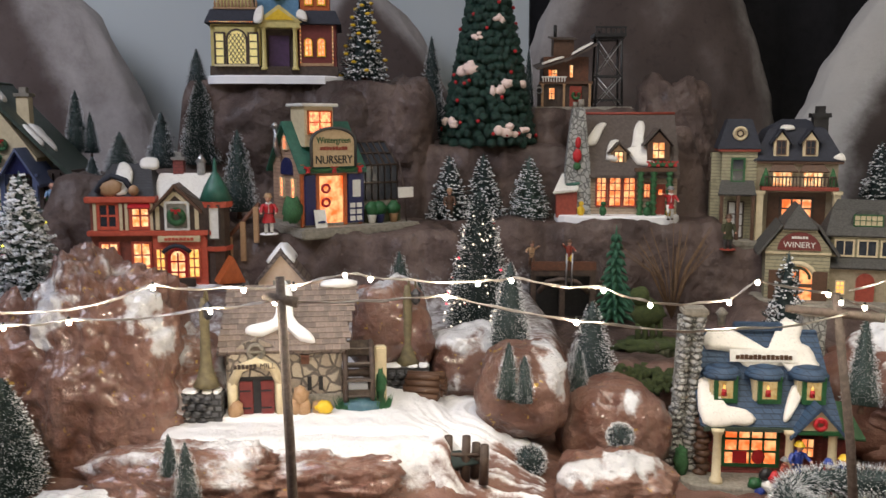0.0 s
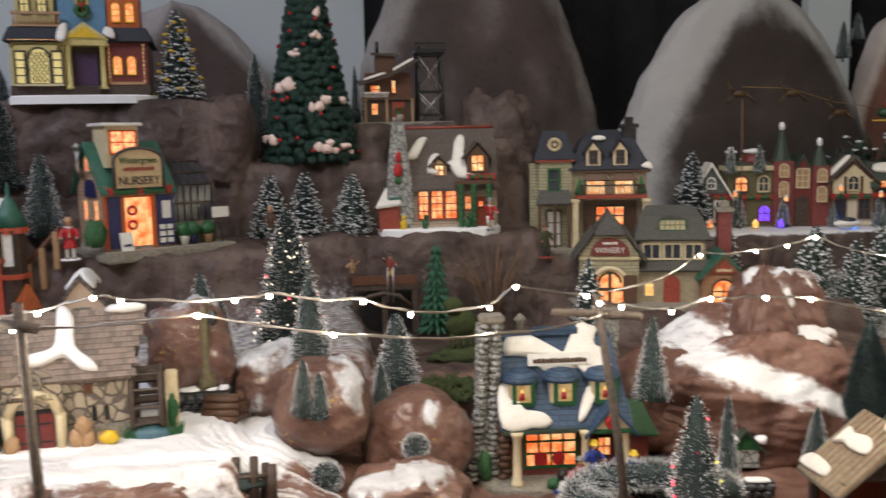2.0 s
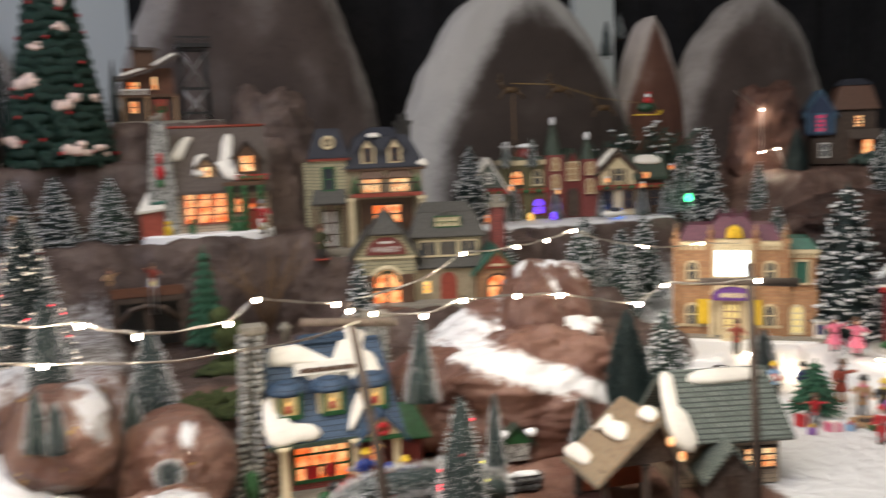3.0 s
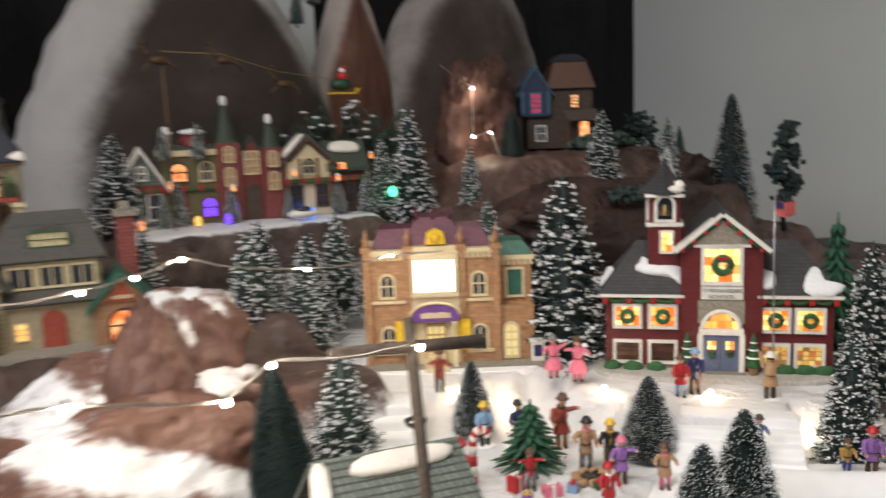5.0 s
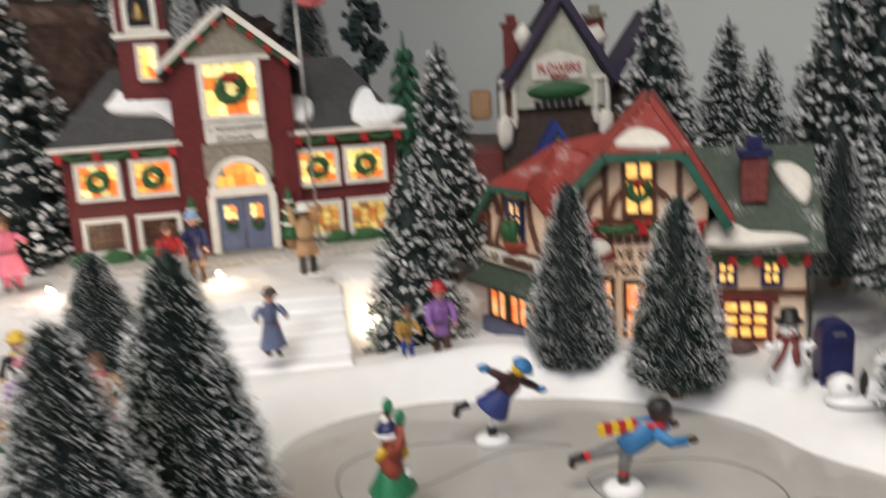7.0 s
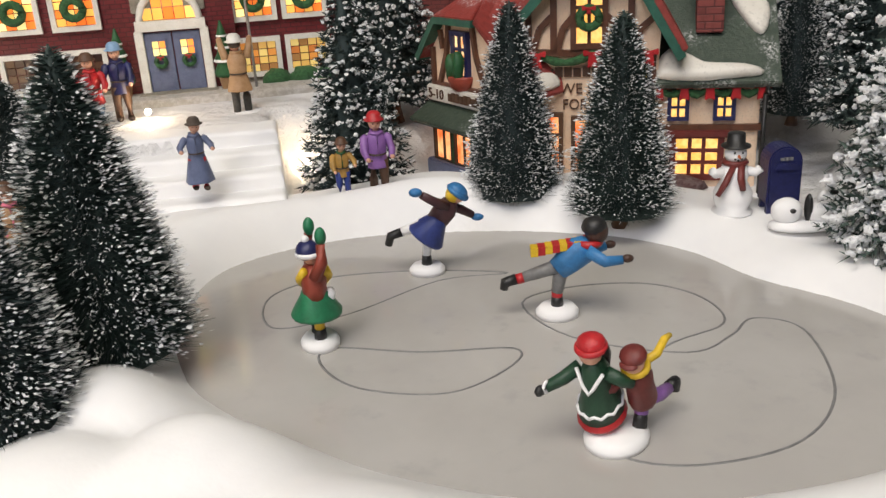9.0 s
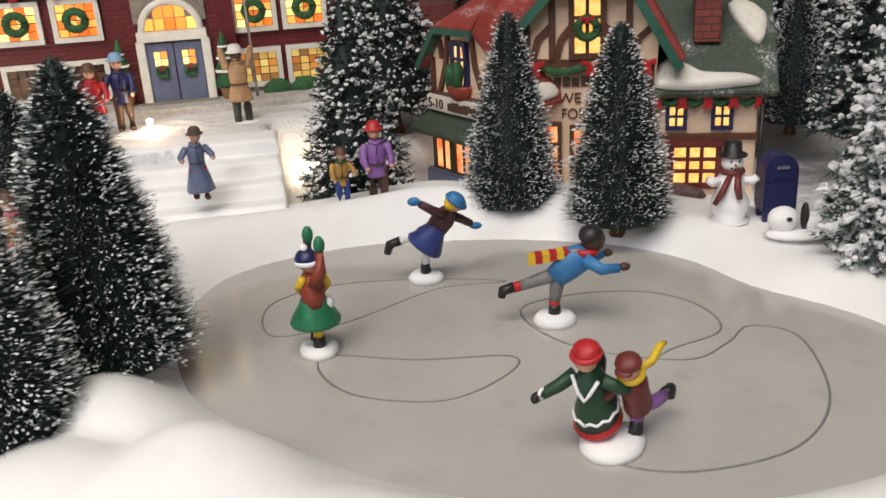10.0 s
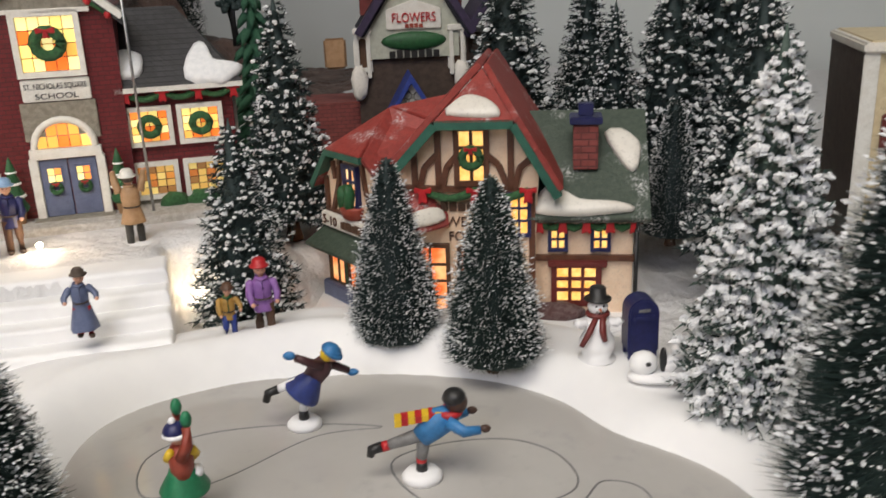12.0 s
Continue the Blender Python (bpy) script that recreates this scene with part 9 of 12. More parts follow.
def toy_shop():
    h = house("toy_shop", (0.330, 0.872, 0.884), -4, "toy shop with blue snowy roof, green dormers and lit window")
    base_plate(h, -9, 10, -3.4, 9.5, STONE, 0, 0.5)
    wall_box(h, -5.8, 6.4, 0.8, 9, 0, 6.8, REDBRICK)
    s = Shape()
    s.slab([(-6.6, -1.6, 6.3), (7.4, -1.6, 6.3), (6.2, 4.2, 15.2), (-7.4, 4.2, 15.2)], 0.5)
    s.slab([(7.4, 10, 6.3), (-6.6, 10, 6.3), (-7.4, 4.2, 15.2), (6.2, 4.2, 15.2)], 0.5)
    part("roof", s, BLUETILE, h, "steep dark blue tiled roof", 0.08)
    part("gable", Shape(right_side(6.0)).prism([(0.8, 6.7), (9, 6.7), (4.4, 14.4)], 0, 0.5), CREAM, h)
    part("gable", Shape(left_side(-6.2)).prism([(-9, 6.7), (-0.8, 6.7), (-4.4, 14.4)], 0, 0.5), GREYSTONE, h)
    sl = (-0.8, 5.8, 8.9)
    sx = (1, 0, 0)
    snow_on(h, [(-5.8, 3.4), (-3.0, 3.0), (-2.0, 1.6), (0.0, 1.2), (2.0, 1.6), (3.2, 0.2), (5.0, 0.6), (5.6, 2.4), (4.4, 4.2), (4.6, 6.2), (2.4, 6.4), (1.8, 3.6), (-1.6, 3.7), (-2.4, 5.2), (-5.0, 5.2)], (0.4, 1.1, 10.4), sx, sl, 0.45)
    snow_on(h, [(-1.6, -0.9), (1.6, -1.1), (3.6, -0.8), (3.0, 0.5), (1.0, 1.0), (-0.3, 3.6), (-1.4, 3.6)], (-4.9, -0.9, 7.3), sx, sl, 0.5)
    snow_on(h, [(-1.2, -1.6), (-0.4, -1.4), (1.6, 1.6), (0.4, 1.9)], (2.6, -0.4, 8.4), sx, sl, 0.4)
    part("ridge", Shape().box(-2.4, 2.6, 3.6, 4.6, 15.0, 15.9), BLUETILE, h, "", 0.1)
    sg = part("sign", Shape().slab([(-3.2, 1.5, 12.3), (3.6, 1.5, 12.3), (3.6, 2.0, 13.5), (-3.2, 2.0, 13.5)], 0.3), WHITE, h, "white sign board with small dark lettering")
    bars(sg, 0.2, 12.55, 5.8, 0.5, 13, BROWN, 1.55)
    for x in (-4.2, 0.2, 4.6):
        ob = part("dormer", Shape().prism([(x - 1.4, 8.6), (x + 1.4, 8.6), (x + 1.4, 11.4), (x - 1.4, 11.4)], -0.3, 3.0), CREAM, h, "cream dormer with a green window frame", 0.15)
        window(ob, x + 0.15, 8.9, 1.5, 2.0, WIN_DIM, GREEN, 1, 1, 0.42, shift(0, -0.3, 0))
        part("candle", Shape(shift(0, -0.45, 0)).lathe([(0.3, 9.2), (0.24, 9.9)], (x, 0, 0), 8).lathe([(0.09, 9.9), (0.13, 10.1), (0.02, 10.4)], (x, 0, 0), 6, 1), [RED, WIN_PALE_LIT], ob)
        part("dormer_roof", Shape().lathe([(2.0, 10.9), (2.0, 11.3), (1.5, 11.9), (0.2, 12.2)], (x, 1.0, 0), 16, 0, True, 1.0), BLUETILE, ob)
    # porch
    gable_roof_y(h, 2.4, 7.2, -2.4, 2.5, 6.2, 9.0, 0.4, BLUETILE, 0.4, "porch_roof")
    part("porch_gable", Shape().prism([(2.8, 6.2), (6.8, 6.2), (4.8, 8.6)], -2.4, -2.0), CREAM, h)
    part("gable_trim", Shape().box(2.6, 7.0, -2.6, -2.2, 5.9, 6.35), GREEN, h, "", 0.06)
    wreath(h, 4.8, 7.1, 0.5, shift(0, -2.4, 0), -0.3, RED)
    for x in (-5.0, 2.2, 6.4):
        column(h, x, -1.8, 0.4, 6.2, 0.48, CREAM)
    part("fascia", Shape().box(-6.4, 7.0, -1.9, -1.5, 5.9, 6.3), GREENROOF, h)
    window(h, -1.0, 1.6, 5.2, 4.0, WIN_ORANGE, GREEN, 4, 3, 0.35, shift(0, 0.8, 0))
    part("parcel", Shape(shift(0, 0.5, 0)).blob((-0.2, 0, 2.4), (0.7, 0.15, 0.8), 8, 6).box(-2.8, -1.4, -0.05, 0.1, 1.7, 3.0), RED, h, "toys seen in the lit window")
    part("door", Shape().box(3.6, 5.8, 0.5, 0.85, 0.4, 5.0), MAROONSIGN, h, "", 0.06)
    window(h, 4.7, 2.6, 1.2, 1.9, WIN_ORANGE, MAROONSIGN, 2, 2, 0.15, shift(0, 0.5, 0))
    s = Shape()
    for i in range(9):
        s.blob((-6.1 + 0.25 * (i % 2), 0.4, 0.7 + 0.68 * i), (0.8, 0.7, 0.5), 8, 6, 0, 0.3, 3)
    part("quoin", s, BROWN, h, "rounded brown corner stones")
    # stone chimneys
    s = Shape()
    for i in range(26):
        z = i * 0.66
        w = 2.2 - 0.9 * min(z / 8, 1)
        for k in (-0.5, 0.5):
            s.blob((-8.2 + 0.06 * z + k * w, 1.6, z + 0.35), (w * 0.58, 1.4, 0.5), 7, 5, 0, 0.35, 2 + i)
    ch = part("chimney", Shape().box(-9.2, -6.6, 0.9, 2.4, 0, 17.2, 0, 0.5), GREYSTONE, h, "tall pale grey field-stone chimney")
    part("stone", s, GREYSTONE, ch)
    part("cap", Shape().box(-8.4, -5.8, 0.3, 2.9, 17.2, 18.0), STONE, ch, "", 0.2)
    part("vine", Shape().blob((-8.2, -0.2, 2.0), (0.8, 0.6, 1.6), 9, 8, 0, 0.5, 3), LEAF, h)
    s = Shape().box(5.0, 7.4, 4.4, 6.4, 12.0, 16.6)
    ch = part("chimney", s, GREYSTONE, h, "", 0.2)
    part("cap", Shape().box(4.6, 7.8, 4.0, 6.8, 16.6, 17.4), STONE, ch, "", 0.2)
    part("vent", Shape().lathe([(0.4, 15.4), (0.45, 16.6), (0.7, 16.8), (0.2, 17.4)], (-3.6, 4.4, 0), 8), STONE, h)
    # side annex
    wall_box(h, 6.4, 10.0, 2.0, 8, 0, 4.6, MAROONSIGN, "annex")
    part("annex_roof", Shape().slab([(6.2, 1.2, 4.6), (11.0, 1.2, 4.2), (10.0, 5.0, 7.2), (6.2, 5.0, 7.4)], 0.4), GREEN, h, "", 0.08)
    # parcels before the window
    for i, (x, z, c2) in enumerate(((-1.4, 0.9, GREEN), (-0.2, 0.8, WHITE), (0.9, 1.0, BLUE), (-0.4, 1.9, BLACK), (0.4, 1.7, RED), (1.6, 0.8, RED), (-1.0, 0.2, BLUE), (0.3, 0.2, GREEN))):
        part("toy_sack", Shape().blob((x, -3.0 - 0.2 * (i % 3), z), (0.7, 0.6, 0.65), 8, 6, 0, 0.4, 2), c2, h)


toy_shop()


# ---- more houses: the row of shops at the back, the hill house, flower shop, stable, cabin ----
def back_shops():
    o = Vector((1.0, 1.5, 1.078))
    a = radians(-15)

    def at(x):
        return (o.x + x * CM * math.cos(a), o.y + x * CM * math.sin(a), o.z)

    h = house("snowy_shop", at(-20), -15, "small green shop under a steep snowy white gable roof")
    garland(h, -2.8, 2.8, 5.7, 3, None, -0.35, 0.3)
    gable_wall_y(h, -3.4, 3.4, 0, 7, 0, 6.5, 11.5, SAGE)
    gable_roof_y(h, -3.4, 3.4, 0, 7, 6.4, 12, 0.6, GLAZE, 0.9)
    for x in (-1.6, 1.6):
        window(h, x, 1.2, 1.6, 3.6, GLASS, WHITE, 1, 2, 0.3)
    window(h, 0, 7.2, 1.2, 1.8, GLASS, WHITE, 2, 2, 0.25, None, True)
    part("sign", Shape().box(-3.0, 3.0, -0.4, 0, 5.4, 6.2), MAROONSIGN, h, "", 0.06)
    h = house("corner_shop", at(-12.8), -15, "olive corner shop with round gable and orange lit window")
    garland(h, -3.6, 3.6, 5.7, 3, None, -0.35, 0.3)
    wall_box(h, -4.2, 4.2, 0, 7, 0, 10.5, mat("olive_paint", (0.13, 0.115, 0.05), None, 150, 0.5))
    part("cornice", Shape().box(-4.6, 4.6, -0.5, 7.4, 10.3, 11.2), CREAM, h, "", 0.1)
    part("dome", Shape().lathe([(2.3, 11.2), (2.2, 12.4), (1.5, 13.4), (0.3, 14.0)], (0.8, 2.5, 0), 12), MAROONSIGN, h)
    part("snow", Shape().blob((0.8, 2.2, 13.8), (1.9, 1.6, 0.6), 10, 6, 0, 0.3), SNOW, h)
    part("roof", Shape().box(-4.4, 4.4, 0, 7, 11.1, 11.9, 0, 0.8), GREENROOF, h, "", 0.1)
    window(h, -1.8, 6.6, 2.0, 2.6, WIN_ORANGE, DARKWOOD, 2, 2, 0.35, None, True)
    window(h, 2.2, 6.6, 1.6, 2.6, GLASS, CREAM, 2, 2, 0.3, None, True)
    window(h, 2.4, 1.0, 1.9, 2.8, VIOLET, MAROONSIGN, 2, 2, 0.3, None, True)
    part("door", Shape().box(-2.8, -0.8, -0.3, 0.1, 0.2, 4.8), MAROONSIGN, h, "", 0.06)
    chimney(h, -3.0, 4.0, 11.5, 13.6, 1.4, STONE, SNOW)
    h = house("church", at(-4), -15, "dark red brick church with two green spires and violet light")
    wall_box(h, -5.0, -1.4, -0.8, 4, 0, 12.0, REDBRICK, "tower")
    wall_box(h, 2.0, 5.0, -0.6, 4, 0, 11.0, REDBRICK, "tower")
    gable_wall_y(h, -1.6, 2.2, 0, 8, 0, 9.8, 12.6, MAROONSIGN)
    gable_roof_y(h, -1.6, 2.2, 0, 8, 9.8, 13.2, 0.5, GREENROOF, 0.4)
    for x, z0, z1, r in ((-3.2, 12.0, 18.6, 1.9), (3.5, 11.0, 15.6, 1.6)):
        part("spire", Shape().lathe([(r, z0), (r * 0.85, z0 + 0.5), (0.35, z1 - 0.9), (0.1, z1)], (x, 1.4, 0), 8, 0, False), GREENROOF, h, "green pointed spire")
        part("snow", Shape().blob((x, 1.4, z1 - 0.3), (0.55, 0.55, 0.9), 8, 6), SNOW, h)
        window(h, x, z0 - 2.8, 1.3, 2.2, TAN, CREAM, 2, 2, 0.2, shift(0, -0.8, 0), True)
        window(h, x, z0 - 6.4, 1.3, 2.6, TAN, CREAM, 2, 2, 0.2, shift(0, -0.8, 0), True)
    window(h, -3.2, 0.8, 1.7, 2.8, VIOLET, REDBRICK, 1, 1, 0.3, shift(0, -0.8, 0), True)
    window(h, 0.3, 7.2, 1.9, 3.2, TAN, CREAM, 2, 3, 0.25)
    part("door", Shape().prism(arch_poly(0.3, 0.2, 2.4, 5.4), -0.3, 0.1), DARKWOOD, h)
    h = house("gabled_cottage", at(5.2), -15, "cream timbered shop with a snowy brown gable")
    garland(h, -3.6, 3.6, 5.7, 3, None, -0.5, 0.3)
    gable_wall_y(h, -4.2, 4.0, 0, 7, 0, 8.6, 12.6, CREAM)
    gable_roof_y(h, -4.2, 4.0, 0, 7, 8.6, 13.0, 0.6, BROWNROOF, 0.8)
    snow_on(h, [(-2.4, -0.8), (2.2, -0.8), (1.8, 1.0), (-2.0, 1.2)], (-2.3, 0.4, 11.0), (4.1, 0, 4.2), (0, 1, 0), 0.5)
    beams(h, [[(-3.8, 0.4), (-3.8, 8.4)], [(3.6, 0.4), (3.6, 8.4)], [(-3.8, 5.6), (3.6, 5.6)], [(-3.2, 8.6), (0, 11.6), (3.2, 8.6)], [(-1.4, 5.6), (-1.4, 9)], [(1.4, 5.6), (1.4, 9)]], BROWN, -0.25, 0.45)
    window(h, 0, 6.6, 1.8, 2.4, GLASS, CREAM, 2, 2, 0.25, None, True)
    for x in (-2.2, 2.0):
        window(h, x, 1.4, 1.8, 3.2, GLASS, BROWN, 2, 2, 0.25)
    h = house("dark_cottage", at(11.6), -15, "dark brown timber shop with snow on its low roof")
    garland(h, -2.5, 2.5, 5.7, 3, None, -0.35, 0.3)
    wall_box(h, -2.8, 2.8, 0, 6, 0, 8.0, DARKWOOD)
    gable_roof_x(h, -2.8, 2.8, 0, 6, 8.0, 11.5, 0.6, GREENROOF, 0.7)
    snow_on(h, [(-2.2, -0.6), (2.2, -0.8), (1.8, 1.0), (-1.8, 1.2)], (0, 1.6, 10.2), (1, 0, 0), (0, 3, 3.5), 0.5)
    window(h, -1.2, 7.0, 1.3, 1.1, WIN_ORANGE, BROWN, 2, 1, 0.2, shift(0, -0.6, 0))
    window(h, 0.8, 1.6, 2.2, 3.0, GLASS, BROWN, 2, 2, 0.25)
    for x, z, hh in ((-23.5, 0, 0.10), (-15.5, 0, 0.07), (-12.0, 0.10, 0.055), (-17.0, 0.1, 0.05), (16.8, 0, 0.12)):
        p = at(x)
        tree(p[0], p[1] - 0.012, p[2] + z, hh, hh * 0.22, "f2")
    for x, m, c in ((16.4, LED_GREEN, "green"), (3.0, LED_BLUE, "blue"), (-9.6, VIOLET, "violet"), (-14.0, WIN_PALE_LIT, "yellow"), (-22.0, WIN_ORANGE, "orange")):
        p = at(x)
        solid("coloured_lamp", Shape().lathe([(0.5, 0), (0.55, 0.9), (0.3, 1.3), (0.06, 1.5)], (0, 0, 0), 8), m, (p[0], p[1] - 0.045, p[2] + (0.025 if c == "green" else 0.002)), 0, "tiny %s glowing lamp in the snow" % c, "lamp", "coloured lamps")
    for x, y, hh in ((-18.2, -2.6, 0.05), (-7.9, -1.8, 0.06), (0.6, -2.2, 0.045), (9.0, -1.6, 0.06), (13.6, -2.0, 0.07), (14.6, 3.0, 0.1), (-10.4, 9.0, 0.13)):
        p = at(x)
        tree(p[0], p[1] + y * CM, p[2], hh, hh * 0.24, "f2")
    for x, z in ((-16.6, 5.6), (-7.6, 4.6), (1.9, 6.4), (8.8, 5.2), (14.4, 8.4)):
        p = at(x)
        q = thing("street_lamp", (p[0], p[1] - 0.022, p[2]), 0, "tiny black lamp post with an orange glowing lantern", "lamp", "shop street lamps")
        part("post", Shape().lathe([(0.32, 0), (0.14, 0.4), (0.11, z), (0.3, z + 0.1)], (0, 0, 0), 7), BLACK, q)
        part("lantern", Shape().lathe([(0.22, z + 0.1), (0.36, z + 0.5), (0.26, z + 0.95)], (0, 0, 0), 7), WIN_ORANGE, q, "orange glowing lantern")
        part("cap", Shape().lathe([(0.42, z + 0.95), (0.1, z + 1.3)], (0, 0, 0), 7), SNOW, q, "snow-covered cap")
    p = at(1.0)
    solid("model_car", Shape().blob((0, 0, 0.9), (2.4, 1.0, 0.7), 12, 7).blob((0.2, 0, 1.5), (1.3, 0.85, 0.6), 10, 6, 1), [WHITE, GLASS], (p[0], p[1] - 0.06, p[2]), -20, "tiny pale model car in the snow", "car")


back_shops()


# Hill house colours, darkened in the paint for the weak light up there.
DIMRUST = mat("shaded_rusty_roof_paint", (0.1, 0.04, 0.02), None, 200, 0.5)
DIMBLUE = mat("shaded_blue_paint", (0.022, 0.04, 0.09), None, 200, 0.5)
DIMSKY = mat("shaded_sky_blue_paint", (0.06, 0.13, 0.21), None, 200, 0.5)


def hill_house():
    h = house("hill_house", (1.555, 1.445, 1.155), -35, "blue and brown hill house with red lower storey, orange arch")
    wall_box(h, -5.5, 6.5, 0, 9, 0, 6.2, DARKWOOD)
    wall_box(h, -6.8, -1.2, -1.0, 8, 6.0, 11.0, DIMBLUE)
    wall_box(h, -1.4, 6.8, 0, 9, 6.0, 11.0, DARKWOOD)
    gable_wall_y(h, -6.8, -1.2, -1.0, 8, 10.9, 11.0, 15.0, DIMBLUE)
    gable_roof_y(h, -6.8, -1.2, -1.0, 8, 10.9, 15.4, 0.5, DIMSKY, 0.6)
    part("roof", Shape().box(-1.8, 7.4, -0.8, 9.6, 11.0, 16.0, 0, 1.6), DIMRUST, h, "brown-orange gambrel roof", 0.15)
    part("roof_top", Shape().box(-0.6, 6.2, 0.6, 8.2, 16.0, 17.4, 0, 1.6), NAVYROOF, h, "", 0.1)
    window(h, -4.0, 6.8, 1.5, 3.4, WIN_PLUM, DIMSKY, 2, 4, 0.4, shift(0, -1.0, 0))
    window(h, 3.4, 7.6, 1.3, 2.2, WIN_WARM, DARKWOOD, 2, 4, 0.3)
    for x in (-6.4, -1.6):
        part("shutter", Shape().box(x - 0.3, x + 0.3, -1.3, -0.95, 6.4, 10.6), DIMSKY, h)
    window(h, 5.2, 0.6, 1.8, 4.6, WIN_ORANGE, MAROONSIGN, 1, 1, 0.3, None, True)
    window(h, -3.0, 1.6, 1.6, 2.6, GLASS, WHITE, 2, 2, 0.25)
    part("porch", Shape().slab([(1.5, -2.4, 5.2), (7.6, -2.4, 5.2), (7.6, 0.2, 7.2), (1.5, 0.2, 7.2)], 0.4), BROWNROOF, h, "", 0.08)
    for x in (1.8, 7.2):
        column(h, x, -2.0, 0, 5.2, 0.25, BROWN, True)


hill_house()


PLUMEDGE = mat("plum_edge_paint", (0.045, 0.03, 0.075), (0.03, 0.022, 0.05), 200, 0.5)
PALESTONE = mat("pale_green_plaster", (0.5, 0.52, 0.44), (0.42, 0.43, 0.36), 150, 0.5)


def flower_shop():
    h = house("flower_shop", (1.545, 0.713, 0.898), -60, "dark timbered flower shop with blue gables and white signboard")
    wall_box(h, -5.4, 5.6, 0, 9, 0, 13.4, DARKWOOD)
    part("sign_gable", Shape().prism([(-4.4, 11.0), (4.6, 11.0), (4.6, 14.0), (0.6, 21.0), (-4.2, 14.0)], -0.5, 0.2), PALESTONE, h, "pale plaster gable board")
    part("sign", Shape().prism([(-2.4, 13.7), (2.9, 13.7), (2.9, 15.6), (0.3, 16.5), (-2.4, 15.6)], -0.75, -0.45), WHITE, h, "cream name board", 0.08)
    letters(h, "FLOWERS", 0.25, 14.4, 1.25, RED, -0.82, None, 4.2, 0.1)
    bars(h, 0.25, 13.85, 1.8, 0.4, 4, BRICKRED, -0.78)
    part("awning_panel", Shape().blob((0.2, -0.5, 12.6), (3.2, 0.5, 0.9), 14, 8), GREEN, h, "green oval sign panel")
    bars(h, 0.2, 11.0, 5.0, 0.8, 7, BLACK, -0.6)
    s = Shape()
    s.slab([(0.6, -1.2, 22.4), (0.6, 9, 22.4), (-5.4, 9, 13.6), (-5.4, -1.2, 13.6)], 0.9)
    s.slab([(0.6, 9, 22.4), (0.6, -1.2, 22.4), (6.2, -1.2, 13.4), (6.2, 9, 13.4)], 0.9)
    part("roof", s, NAVYROOF, h, "steep dark roof with purple edges", 0.1)
    beams(h, [[(-5.2, 13.4), (0.6, 21.8), (6.0, 13.2)]], PLUMEDGE, -1.5, 0.7, None, "bargeboard")
    s = Shape()
    s.slab([(5.6, -0.8, 12.6), (10.4, -0.8, 19.6), (10.4, 8, 19.6), (5.6, 8, 12.6)][::-1], 0.8)
    part("side_roof", s, PLUMEDGE, h, "plum edged side roof", 0.1)
    wall_box(h, 5.4, 11.0, 1, 8, 0, 13.0, DARKWOOD)
    for x in (-4.8, 4.4):
        window(h, x, 10.2, 1.0, 2.8, BROWN, WHITE, 1, 1, 0.4, None, True)
        part("snow", Shape().blob((x * 1.1, -0.6, 8.8), (0.85, 0.4, 1.7), 9, 7, 0, 0.4, 2), GLAZE, h)
        part("post", Shape().box(x - 0.75, x - 0.35, -0.7, 0.1, 9.2, 13.6).box(x + 0.35, x + 0.75, -0.7, 0.1, 9.2, 13.6).box(x - 0.9, x + 0.9, -0.8, 0.1, 13.4, 14.0), WHITE, h, "white snowy bay frame", 0.08)
    chimney(h, -4.0, 3.5, 15.0, 19.0, 1.6, MAROONSIGN, MAROONSIGN)
    chimney(h, 4.6, 4.0, 14.0, 19.4, 1.7, MAROONSIGN, STONE)
    part("snow", Shape().blob((4.0, 2.0, 17.4), (1.5, 0.8, 1.2), 9, 7, 0, 0.4, 2).blob((-3.0, 1.0, 18.0), (0.9, 0.7, 1.4), 9, 7, 0, 0.4, 2), GLAZE, h)
    gable_wall_y(h, -3.6, 2.6, -3.6, 1, 0, 4.6, 9.4, GREYSTONE)
    gable_roof_y(h, -3.6, 2.6, -3.6, 1, 4.6, 9.9, 0.7, BLUE, 0.8, "porch_roof")
    wall_box(h, -11, -5.4, 2, 9, 0, 6.6, REDBRICK)
    # Plain tan board added in place of a yellow building behind the shop.
    part("side_board", Shape().box(-8.6, -6.4, 1.6, 2.0, 10, 13), TAN, h, "", 0.2)


flower_shop()


